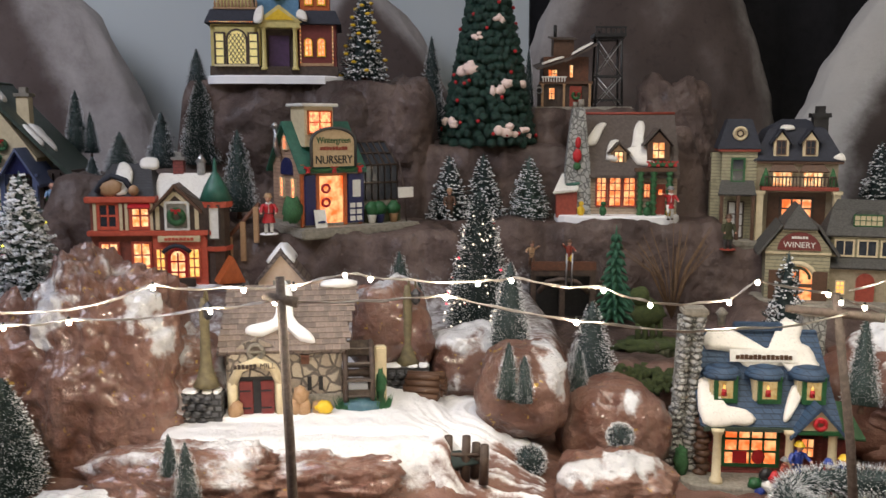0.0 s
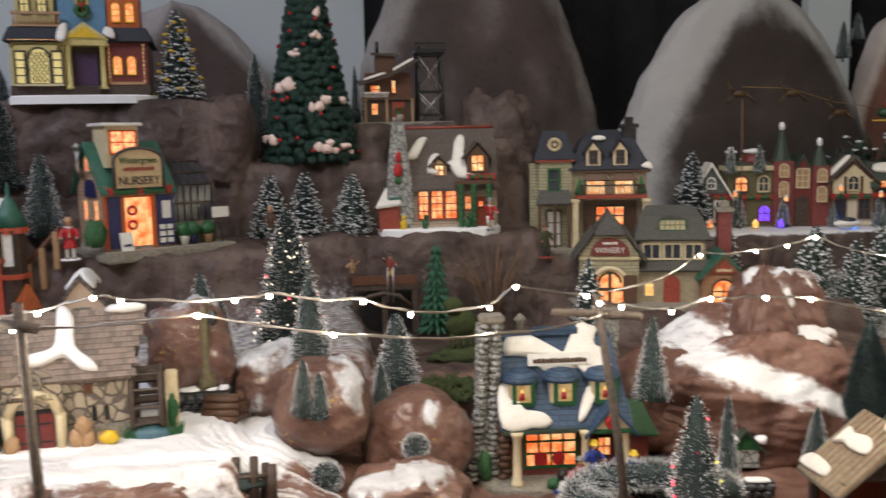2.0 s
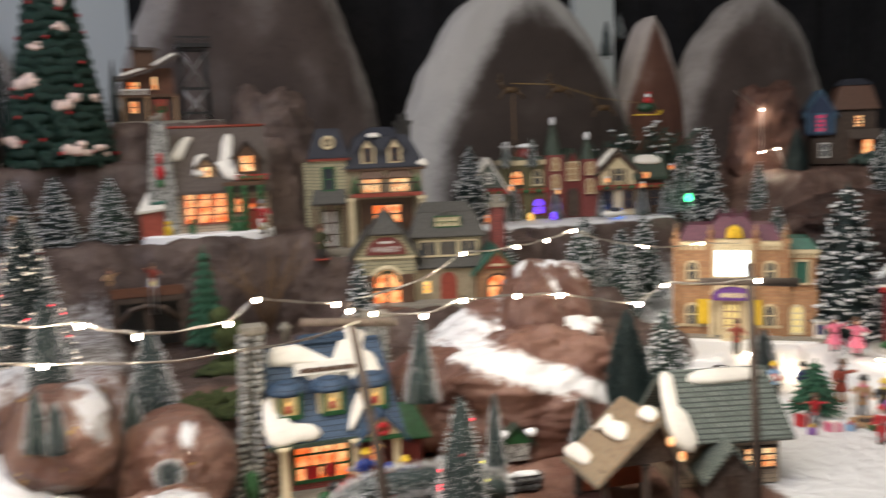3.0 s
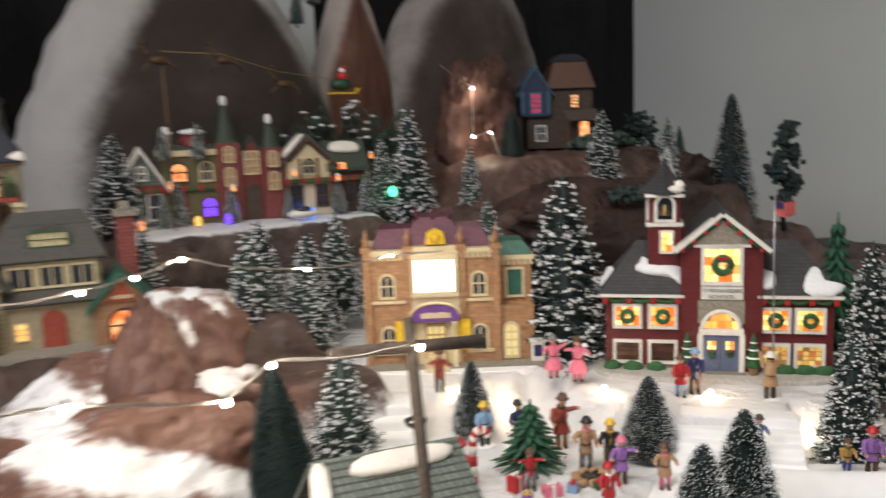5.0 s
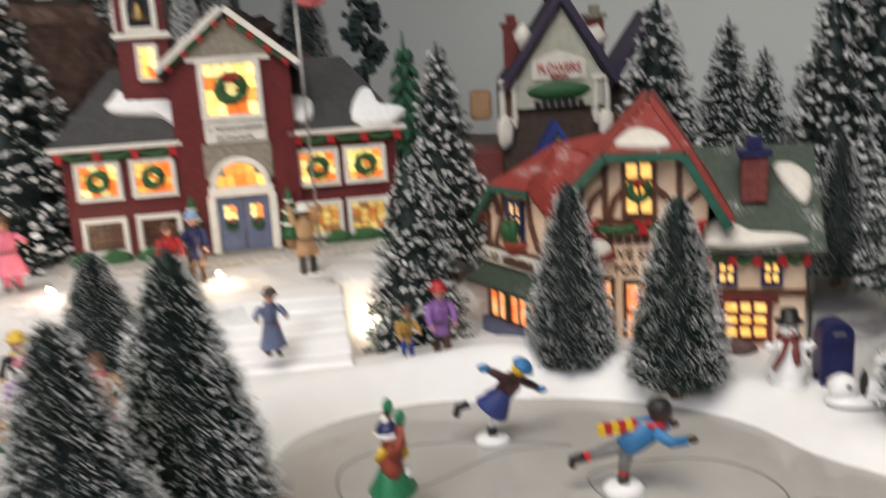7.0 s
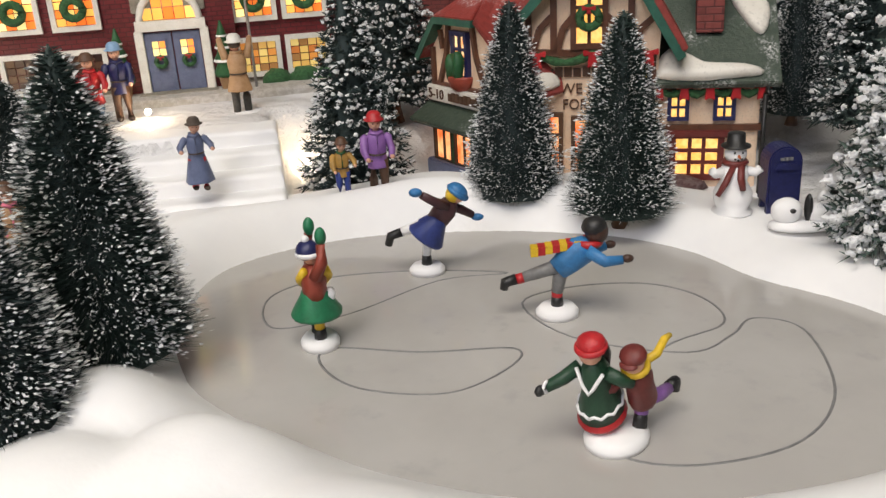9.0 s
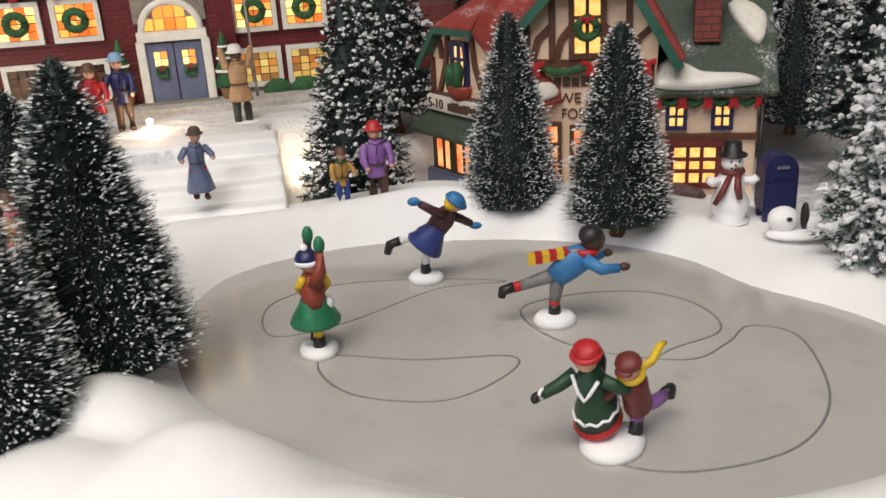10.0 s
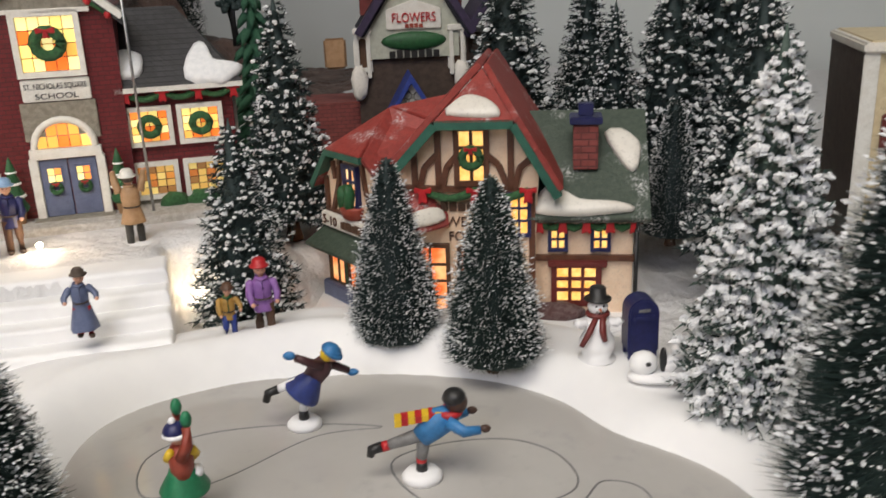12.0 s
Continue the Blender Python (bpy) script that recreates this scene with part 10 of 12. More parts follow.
def stable():
    h = thing("stable", (0.59, 0.70, 0.884), -4, "open wooden stable with a tan snowy board roof", "stable")
    gable_roof_y(h, -4.6, 4.0, 0, 7.2, 4.3, 9.3, 0.5, TANROOF, 0.7, "roof", 1.3)
    for i in range(9):
        y = -0.6 + 0.86 * i
        part("batten", Shape().slab([(-5.2, y, 3.75), (1.2, y, 9.33), (1.2, y + 0.1, 9.33), (-5.2, y + 0.1, 3.75)][::-1], 0.12), TAN, h)
    snow_on(h, [(-2.4, -1.2), (-1.2, -0.7), (0.4, -0.9), (2.6, -0.5), (2.2, 0.7), (0.8, 1.0), (-0.8, 0.7), (-2.2, 1.0)], (-1.4, 3.8, 7.25), (0, -1, 0), (5.9, 0, 5.0), 0.3)
    snow_on(h, [(-2.2, -1.0), (1.8, -0.8), (1.6, 0.4), (-2.0, 0.5)], (-4.2, 5.0, 4.75), (0, -1, 0), (5.9, 0, 5.0), 0.3)
    snow_on(h, [(-1.2, -0.6), (1.2, -0.6), (1.0, 0.6), (-1.0, 0.7)], (0.9, 1.0, 9.25), (0, -1, 0), (5.9, 0, 5.0), 0.35)
    wall_box(h, -4.2, 3.8, 6.4, 7.0, 0, 4.6, BROWN)
    part("gable", Shape().prism([(-3.6, 4.7), (3.6, 4.7), (1.3, 8.4)], 0.2, 0.6), STICK, h, "weathered board gable")
    part("clay_wall", Shape().box(-3.4, 3.4, 6.1, 6.4, 0.2, 4.4), mat("warm_clay", (0.4, 0.1, 0.04), (0.3, 0.08, 0.03), 120, 0.7), h)
    for x, y in ((-4.0, 0.4), (0.2, 0.3), (3.6, 0.4), (-4.0, 6.4), (3.6, 6.4)):
        column(h, x, y, 0, 4.6, 0.28, STICK, True)
    for x, z in ((2.2, 7.0), (3.4, 5.4)):
        part("lamp", Shape().lathe([(0.1, -0.5), (0.32, -0.3), (0.35, 0.25), (0.08, 0.5)], (x, -0.9, z), 8), WIN_WARM, h, "small warm lantern")
    h2 = thing("log_cabin", (0.69, 0.722, 0.884), -16, "small log cabin with shingled grey-green snowy roof", "cabin")
    wall_box(h2, -4.6, 6.4, 0, 8, 0, 6.0, TANSLATS)
    s = Shape()
    s.slab([(-5.6, -1.6, 5.2), (7.4, -1.6, 5.2), (6.6, 4.0, 11.2), (-4.8, 4.0, 11.2)], 0.6)
    s.slab([(7.4, 9.6, 5.2), (-5.6, 9.6, 5.2), (-4.8, 4.0, 11.2), (6.6, 4.0, 11.2)], 0.6)
    part("roof", s, SAGE, h2, "grey-green shingled roof", 0.08)
    snow_on(h2, [(-0.8, -3.8), (1.6, -4.2), (1.2, -1.0), (0.2, 0.4), (0.4, 3.4), (-0.9, 3.4)], (-4.2, 1.0, 8.1), (1, 0, 0), (0.4, 5.6, 6.0), 0.45)
    snow_on(h2, [(-4.0, -0.7), (2.4, -0.5), (2.8, 0.7), (-3.6, 0.8)], (2.6, 3.2, 10.4), (1, 0, 0), (0.2, 5.6, 6.0), 0.45)
    gable_wall_y(h2, -2.4, 2.2, -3.6, 0.5, 0, 3.0, 5.4, STICK)
    gable_roof_y(h2, -2.4, 2.2, -3.6, 0.5, 3.0, 5.8, 0.5, SAGE, 0.6, "porch_roof")
    part("door", Shape().box(-0.9, 0.7, -3.75, -3.5, 0.2, 2.6), DARKWOOD, h2, "", 0.05)
    for x in (3.4, 5.2):
        window(h2, x, 1.8, 1.2, 2.0, WIN_WARM, DARKWOOD, 2, 3, 0.2)


stable()


def plain_facade():
    h = house("white_storefront", (1.42, 0.266, 0.886), -78, "cream clapboard storefront with dark side wall and red window box")
    wall_box(h, -4.5, 12, 0, 11, 0, 15, CREAM)
    part("side", Shape().box(-4.8, -4.5, 0.3, 11, 0, 14.2), DARKWOOD, h)
    part("cornice", Shape().box(-5.0, 12.4, -0.5, 11, 14.2, 14.9), GLAZE, h, "snowy cornice", 0.15)
    part("corner_board", Shape().box(-4.9, -3.9, -0.25, 0, 0, 14.2), WHITE, h, "", 0.08)
    for x in (-1.5, 4):
        window(h, x, 11.0, 2.0, 2.6, GLASS, WHITE, 2, 2, 0.35)
    part("sign", Shape().box(-3.4, 1.4, -0.6, 0, 7.4, 10.2), MAROONSIGN, h, "dark red sign panel", 0.1)
    window(h, -1.0, 7.8, 2.6, 2.0, WHITE, MAROONSIGN, 1, 1, 0.3, shift(0, -0.6, 0))


plain_facade()


# ---- the big Christmas tree and other special trees ----
def big_tree():
    h = thing("christmas_tree", (0.074, 1.455, 1.218), 0, "huge moulded dark green Christmas tree with red baubles and snow", "tree")
    ob = new("crown", mesh_of("crown", garland_tree(5, 0.25, 24), GARLAND, 1.0))
    ob.parent = h
    ob.scale = (0.285, 0.285, 0.335)
    r = random.Random(11)
    for i in range(46):
        z = 0.04 + 0.9 * (1 - math.sqrt(r.random()))
        a = r.uniform(0, TAU)
        rad = (0.25 * (1 - z) ** 0.85 + 0.015) * 0.285 + 0.006
        part("bauble", Shape().blob((rad * 100 * math.cos(a), rad * 100 * math.sin(a), z * 33.5), 0.3, 8, 6), RED, h)
    for a, z, w in ((-1.2, 2.2, 1.6), (-2.6, 3.0, 1.3), (-0.75, 2.0, 1.1), (-1.35, 9.4, 1.4), (-2.2, 11.6, 1.5), (-0.55, 9.6, 0.8), (-1.2, 19.6, 1.0), (-1.0, 23.6, 0.8), (-2.0, 17.0, 0.8), (0.8, 8, 1.2), (2.0, 14, 1.2), (-1.7, 26.5, 0.6)):
        rad = (0.25 * (1 - z / 33.5) ** 0.85 + 0.015) * 28.5 + 0.45
        lump = Shape()
        for k in range(4):
            b = a + r.uniform(-0.16, 0.16) * w
            lump.blob((rad * math.cos(b), rad * math.sin(b), z + r.uniform(-0.7, 0.7) * w), (w * r.uniform(0.4, 0.75), w * 0.34, w * r.uniform(0.3, 0.6)), 12, 8, 0, 0.5, 1.6)
        part("snow", lump, PINKSNOW, h, "pinkish white lump of snow")


PINKSNOW = mat("pinkish_snow", (0.8, 0.62, 0.55), (0.72, 0.56, 0.5), 120, 0.6)
big_tree()


SPARK = glow("white_sparkle", (1.0, 0.9, 0.75), (1.0, 0.8, 0.6), 2.0)


def lit_tree(x, y, z, h, r, kind, n, lights, label):
    t = tree(x, y, z, h, r, kind)
    tagged(t, label)
    rr = random.Random(int(x * 1000))
    for i in range(n):
        q = 0.06 + 0.88 * (1 - math.sqrt(rr.random()))
        a = rr.uniform(0, TAU)
        e = 0.25 * (1 - q) ** 0.8 + 0.014
        b = Shape().blob((0, 0, 0), 0.12, 6, 5)
        ob = part("light", b, lights[i % len(lights)], None)
        ob.parent = t
        ob.location = (e * math.cos(a), e * math.sin(a), q)
        ob.scale = (0.25 / r, 0.25 / r, 1 / h)


lit_tree(0.045, 1.065, 1.0, 0.172, 0.046, "s2", 110, [SPARK, SPARK, SPARK, SPARK, LED_RED, SPARK, SPARK, SPARK, SPARK, RED], "tall dark tree speckled white with red and yellow lights")
lit_tree(-0.472, 0.98, 1.03, 0.172, 0.05, "w", 16, [LED_RED, LED_YELLOW, WIN_WARM], "white-frosted tree with small coloured lights")
lit_tree(0.415, 0.725, 0.89, 0.128, 0.031, "d", 30, [LED_RED, LED_YELLOW, LED_RED, RED], "dark bottle-brush tree hung with tiny coloured lights")
lit_tree(0.942, 0.858, 0.884, 0.070, 0.036, "x", 12, [RED], "green moulded Christmas tree with red bows")


def ball_bush(x, y, z, r, label):
    rr = random.Random(int(x * 999))
    g, t = Shape(), Shape()
    g.blob((0, 0, 0), r * 70, 12, 8)
    gv, gf, tv, tf = [], [], [], []
    for i in range(1500):
        d = Vector((rr.gauss(0, 1), rr.gauss(0, 1), rr.gauss(0, 1))).normalized()
        s = d.cross(Vector((rr.gauss(0, 1), rr.gauss(0, 1), rr.gauss(0, 1)))).normalized() * 0.045
        p0, p1 = d * r * 60, d * r * 100 * rr.uniform(0.9, 1.06)
        k = len(gv)
        gv += [p0 - s, p0 + s, p1]
        gf.append((k, k + 1, k + 2))
        q = p0.lerp(p1, 0.72)
        tv += [q - s * 0.9, q + s * 0.9, p1 * 1.01]
        tf.append((k, k + 1, k + 2))
    g.add(gv, gf)
    t.add(tv, tf)
    h = thing("round_bush", (x, y, z), 0, label, "bush", "round frosted bushes")
    part("bristle_ball", g, NEEDLE2, h)
    part("frosting", t, FLOCK, h)


ball_bush(0.083, 0.80, 0.934, 0.0175, "round dark bottle-brush bush with white tips")
ball_bush(0.168, 0.80, 0.958, 0.0145, "small round dark bush with white tips")


def bubble_tree():
    h = thing("topiary_tree", (1.89, 1.18, 0.985), 0, "black wire tree with clipped round pads of foliage", "tree")
    part("trunk", Shape().tube([(0, 0, 0), (-0.8, 0, 5), (0.4, 0, 8), (-1.4, 0, 12), (-0.6, 0, 16), (0.6, 0, 19)], [0.7, 0.6, 0.5, 0.45, 0.35, 0.2], 8), BLACK, h)
    rr = random.Random(31)
    for run in ([(-1.8, 6.0), (-0.4, 6.6), (1.2, 7.0), (2.6, 8.2)], [(0.4, 9.0), (2.2, 9.4), (3.6, 9.0), (1.4, 10.2)], [(-2.6, 9.8), (-2.9, 11.4), (-2.7, 13.2), (-2.2, 14.8)], [(-1.6, 16.0), (-0.6, 17.8), (0.6, 19.2), (1.3, 19.6)], [(0.6, 14.4), (1.8, 15.2), (2.9, 15.6), (2.4, 13.8), (2.6, 12.4)]):
        s = Shape()
        for (x0, z0), (x1, z1) in zip(run, run[1:]):
            for k in range(26):
                t = rr.random()
                s.blob((x0 + (x1 - x0) * t + rr.gauss(0, 0.45), rr.gauss(0, 0.7), z0 + (z1 - z0) * t + rr.gauss(0, 0.4)), rr.uniform(0.3, 0.62), 6, 5, 0, 0.9, 3)
        part("pad", s, NEEDLE2, h, "twisting dark pad of clipped foliage")


bubble_tree()


def dead_bush():
    h = thing("twig_bush", (0.335, 1.262, 0.97), 0, "dry bare brown twigs fanned out against the rock", "bush")
    rr = random.Random(3)
    for i in range(26):
        a, t = rr.uniform(-0.75, 0.55), rr.uniform(0.7, 1.0)
        ln = 14.5 * t
        part("twig", Shape().tube([(0, 0, 0), (ln * 0.45 * math.sin(a * 0.8), rr.uniform(-0.8, 0.8), ln * 0.5), (ln * math.sin(a), rr.uniform(-1.5, 1.5), ln * math.cos(a))], [0.13, 0.1, 0.04], 5), TWIG, h)


dead_bush()


def leafy(name, at, r, n, m, label, category):
    rr = random.Random(int(at[0] * 500))
    s = Shape()
    for i in range(n):
        d = Vector((rr.gauss(0, 1), rr.gauss(0, 1), abs(rr.gauss(0, 1)))).normalized() * rr.uniform(0.55, 1.0)
        s.blob((d.x * r[0], d.y * r[1], d.z * r[2]), rr.uniform(0.3, 0.6), 6, 4, 0, 0.9, 3)
    return solid(name, s, m, at, 0, label, category)


leafy("moss_patch", (0.275, 1.10, 0.962), (4.2, 2.5, 1.6), 170, MOSS, "olive green moss cushion by the hedge", "moss")
leafy("moss_patch", (0.155, 1.455, 1.20), (5.0, 2.5, 3.0), 170, MOSS, "dark olive moss on the rock ledge", "moss")
leafy("moss_patch", (-0.06, 1.42, 1.19), (4.0, 2.5, 4.0), 150, MOSS, "dark olive moss below the ledge", "moss")
leafy("moss_patch", (-0.20, 1.39, 1.20), (6.0, 2.0, 4.0), 120, MOSS, "dark brown moss under the mansion", "moss")
leafy("moss_patch", (0.23, 1.0, 0.955), (6.0, 5.0, 1.0), 260, LAWN, "green flocked grass beside the boulders", "grass")
leafy("shrub", (1.60, 1.37, 1.16), (9.0, 3.0, 2.2), 160, NEEDLE3, "grey-green snowy shrubs below the hill house", "shrub")
leafy("shrub", (1.80, 1.46, 1.13), (7.0, 4.0, 9.0), 170, NEEDLE, "dark tangled shrubs beside the hill house", "shrub")
leafy("shrub", (1.515, 1.31, 1.09), (5.0, 3.0, 3.0), 110, NEEDLE, "dark green shrubs on the slope", "shrub")
leafy("shrub", (1.42, 1.15, 1.09), (5.0, 3.0, 2.0), 120, NEEDLE, "dark green shrubs on the slope", "shrub")


def hedge_figure():
    h = thing("topiary_animal", (0.262, 1.10, 0.968), 0, "clipped green hedge animal standing on a lawn mound", "topiary")
    part("body", Shape().blob((0, 0, 4.6), (2.0, 1.3, 1.9), 12, 9, 0, 0.35, 2).blob((-1.2, -0.3, 6.8), (1.2, 1.0, 1.2), 10, 7, 0, 0.3, 2), LAWN, h)
    for x in (-1.3, -0.4, 0.6, 1.5):
        part("leg", Shape().tube([(x, -0.3, 0.5), (x, -0.2, 3.8)], 0.38, 7), LAWN, h)
    part("mound", Shape().blob((0.6, 0, 0.2), (4.6, 2.2, 1.2), 22, 12, 0, 0.5, 2.5), LAWN, h)


hedge_figure()


def ring_hedge():
    """The frosted hedge round the little green beside the toy shop."""
    h = thing("frosted_hedge", (0.395, 0.755, 0.888), 0, "curved frosted brush hedge round a small green", "hedge")
    g, t = Shape(), Shape()
    rr = random.Random(8)
    gv, gf, tv, tf = [], [], [], []
    for i in range(5200):
        a = rr.uniform(-0.35, TAU * 0.62)
        c = Vector((7.2 * math.cos(a) - 1.0, 4.6 * math.sin(a), 2.6))
        q = rr.uniform(0, TAU)
        d = Vector((math.cos(q) * math.cos(a), math.cos(q) * math.sin(a), math.sin(q)))
        p1 = c + d * rr.uniform(1.5, 2.1) + Vector((-math.sin(a), math.cos(a), 0)) * rr.uniform(-0.5, 0.5)
        s = Vector((rr.gauss(0, 1), rr.gauss(0, 1), rr.gauss(0, 1))).normalized() * 0.05
        k = len(gv)
        gv += [c + d * 0.4 - s, c + d * 0.4 + s, p1]
        gf.append((k, k + 1, k + 2))
        m = c.lerp(p1, 0.75)
        tv += [m - s, m + s, p1]
        tf.append((k, k + 1, k + 2))
    g.tube([(7.2 * math.cos(a) - 1.0, 4.6 * math.sin(a), 2.6) for a in np.linspace(-0.35, TAU * 0.62, 30)], 1.1, 8)
    part("bristle_ball", g.add(gv, gf), NEEDLE2, h)
    part("frosting", t.add(tv, tf), FLOCK, h)
    part("green", Shape().lathe([(6.0, 0.0), (5.8, 0.25), (0.2, 0.3)], (-1, 0, 0), 24, 0, True, 0.65), mat("grey_green_felt", (0.13, 0.16, 0.12), None, 150, 0.9), h)


ring_hedge()


# ---- small things round the mill and the ledges ----
def street_lamp(x, y, z, lean, label):
    h = thing("street_lamp", (x, y, z), 0, label, "lamp", "tree-trunk lamps")
    part("post", Shape().lathe([(1.3, 0), (1.0, 0.6), (0.6, 2.0), (0.45, 5.0), (0.5, 7.2), (0.3, 8.6)], (0, 0, 0), 10), PALEWOOD, h)
    part("hook", Shape().tube([(0, 0, 7.8), (0.2, -0.3, 9.2), (0.9 * lean, -0.5, 9.4), (1.0 * lean, -0.5, 8.4)], 0.12, 6), PALEWOOD, h)
    l = part("lantern", Shape().lathe([(0.2, 0), (0.45, 0.3), (0.5, 1.1), (0.6, 1.2), (0.1, 1.7)], (1.0 * lean, -0.5, 6.6), 6, 0, False), STEEL, h)
    part("flame", Shape().blob((1.0 * lean, -0.65, 7.2), (0.24, 0.24, 0.34), 8, 6), LED_YELLOW, l)


street_lamp(-0.226, 0.815, 1.003, 0.5, "tree-trunk street lamp with a small yellow lantern by the mill")
street_lamp(-0.038, 0.925, 0.995, 0.9, "tree-trunk street lamp with a small yellow lantern by the wheel")


def stone_wall(at, w, d, ht, yaw, label):
    h = thing("stone_plinth", at, yaw, label, "wall")
    rr = random.Random(int(at[0] * 777))
    n = 0
    rows = int(ht / 0.7)
    me = [mesh_of("stone", Shape().blob((0, 0, 0), (0.55, 0.45, 0.36), 7, 5, 0, 0.5, 2 + i), WALLSTONE) for i in range(4)]
    for k in range(rows):
        for i in range(int(w / 1.0)):
            for y in (0, d):
                ob = new("stone", me[n % 4])
                n += 1
                ob.parent = h
                ob.location = ((-w / 2 + 1.0 * i + 0.5 * (k % 2)) * CM, (y + rr.uniform(-0.1, 0.1)) * CM, (0.3 + 0.7 * k) * CM)
    part("fill", Shape().box(-w / 2, w / 2, 0.1, d - 0.1, 0, ht), WALLSTONE, h)
    for u0, u1 in ((-0.48, -0.12), (0.02, 0.24), (0.3, 0.46)):
        part("snow", Shape().pillow([(w * u0, 0.2), (w * u1, 0.05), (w * u1, d * 0.8), (w * u0, d)], (0, 0, ht), (1, 0, 0), (0, 1, 0), 0.22), SNOW, h)


stone_wall((-0.230, 0.806, 0.968), 3.8, 1.8, 3.0, 0, "low dark dry-stone wall with snow under the lamp")
stone_wall((-0.040, 0.912, 0.968), 5.0, 2.4, 2.6, 0, "low dark dry-stone wall with snow under the lamp")


def log_pile():
    h = thing("log_pile", (-0.024, 0.885, 0.966), -10, "heap of brown firewood logs in the snow", "logs")
    rr = random.Random(4)
    for k in range(4):
        for i in range(5 - k):
            part("log", Shape().tube([(-1.8 + rr.uniform(-0.3, 0.3), i * 0.8 + 0.4 * k, 0.4 + 0.6 * k), (2.2 + rr.uniform(-0.4, 0.4), i * 0.8 + 0.4 * k, 0.4 + 0.6 * k)], 0.4, 7), BROWN, h)


log_pile()


def post_fence():
    h = thing("dock_posts", (0.010, 0.752, 0.944), 0, "dark wooden mooring posts bound with twigs and snow", "posts")
    for x, y, z in ((-1.8, 0, 2.4), (-0.6, 0.6, 3.0), (1.0, 0, 3.2), (2.6, -0.6, 2.6), (-2.6, 0.8, 1.8), (1.9, 1.0, 2.2)):
        p = part("post", Shape().tube([(x, y, -1), (x + 0.1, y, z)], [0.45, 0.38], 8), DARKWOOD, h)
    part("brush", Shape().blob((-0.6, 0.2, 0.8), (2.4, 0.9, 0.8), 14, 8, 0, 0.9, 2), NEEDLE2, h)
    part("rail", Shape().tube([(-2.6, 0.2, 1.4), (2.8, -0.4, 1.6)], 0.2, 6), DARKWOOD, h)


post_fence()


def tan_shed():
    h = thing("tan_shed", (-0.203, 1.09, 1.008), 5, "small tan shed with a snowy tiled gable behind the mill", "shed")
    gable_wall_y(h, -2.9, 2.9, 0, 5, 0, 5.2, 8.2, PEACH)
    gable_roof_y(h, -2.9, 2.9, 0, 5, 5.2, 8.8, 0.5, TANTILE, 0.6)
    for d in (-1, 1):
        snow_on(h, [(-2.4, -1.1), (0.4, -0.6), (2.2, -1.2), (2.4, 1.2), (-2.4, 1.2)], (0.85 * d, 2.2, 8.05), (0, d, 0), (-2.9 * d, 0, 3.6), 0.4, SNOW)
    window(h, 0, 2.4, 1.5, 2.2, DARKWOOD, STONE, 2, 2, 0.3)
    part("lean_to", Shape().box(2.8, 5.6, 0.8, 5, 0, 4.0), PEACH, h, "", 0.08)


tan_shed()


def ramp_rail():
    h = thing("wooden_rail", (-0.275, 1.165, 1.045), 0, "reddish-brown sloping wooden stair rail", "rail")
    part("handrail", Shape().tube([(-2.6, 0, 4.2), (3.0, 0.4, 10.2)], 0.32, 6), TIMBER, h)
    for x, z0, z1 in ((-1.0, 0.0, 5.8), (2.6, 5.0, 9.8), (0.8, 2.5, 7.8)):
        part("post", Shape().box(x - 0.35, x + 0.35, -0.3, 0.3, z0, z1), TAN, h, "", 0.06)
    solid("tent", Shape().prism([(-1.8, 0), (1.8, 0), (0.3, 3.4)], -1.6, 1.6), ORANGE, (-0.278, 1.13, 1.048), 25, "small bright orange tent on the snow", "tent", "", 0.1)


ramp_rail()


def watch_hut():
    h = thing("lookout_hut", (0.165, 1.262, 0.968), 0, "dark wooden lookout hut under the ledge", "hut")
    part("deck", Shape().box(-3.8, 5.6, -1.0, 3.5, 6.6, 7.6), DARKWOOD, h, "", 0.1)
    part("parapet", Shape().box(-3.8, 5.6, -1.1, -0.7, 7.4, 8.8), TIMBER, h, "", 0.1)
    for x in (-3.4, 0.8, 5.2):
        part("post", Shape().box(x - 0.4, x + 0.4, -0.9, -0.1, 0, 6.8), DARKWOOD, h, "", 0.06)
    part("arch", Shape().tube([(-2.8, -0.9, 4.2), (-1.4, -0.9, 5.8), (0.6, -0.9, 6.2), (2.8, -0.9, 5.8), (4.6, -0.9, 4.2)], 0.4, 6), DARKWOOD, h)
    part("back", Shape().box(-3.6, 5.4, 2.6, 3.4, 0, 6.6), BLACK, h)
    s = Shape()
    for x in (1.2, 2.0):
        s.tube([(x, -1.4, 5.0), (x + 0.1, -1.4, 10.0)], 0.12, 6)
    part("ski", s, CHROME, h)


watch_hut()


def kiosk():
    h = thing("bird_kiosk", (0.533, 0.865, 0.886), -10, "little green gabled kiosk with snow on its roof", "kiosk")
    wall_box(h, -1.6, 1.6, 0, 2.4, 0, 2.2, GREYSTONE)
    gable_wall_y(h, -1.8, 1.8, -0.1, 2.5, 2.1, 2.4, 4.2, GREEN)
    gable_roof_y(h, -1.8, 1.8, -0.1, 2.5, 2.4, 4.5, 0.3, GREENROOF, 0.5)
    for x in (-1.4, 1.7):
        part("snow", Shape().blob((x, 0, 3.2), (0.7, 0.6, 0.5), 9, 6, 0, 0.4, 2), SNOW, h)


kiosk()
stone_wall((0.46, 0.80, 0.884), 14, 1.2, 1.5, -6, "low grey stone wall round the little green")


tree(0.683, 0.868, 0.886, 0.16, 0.043, "k", (0, 5))


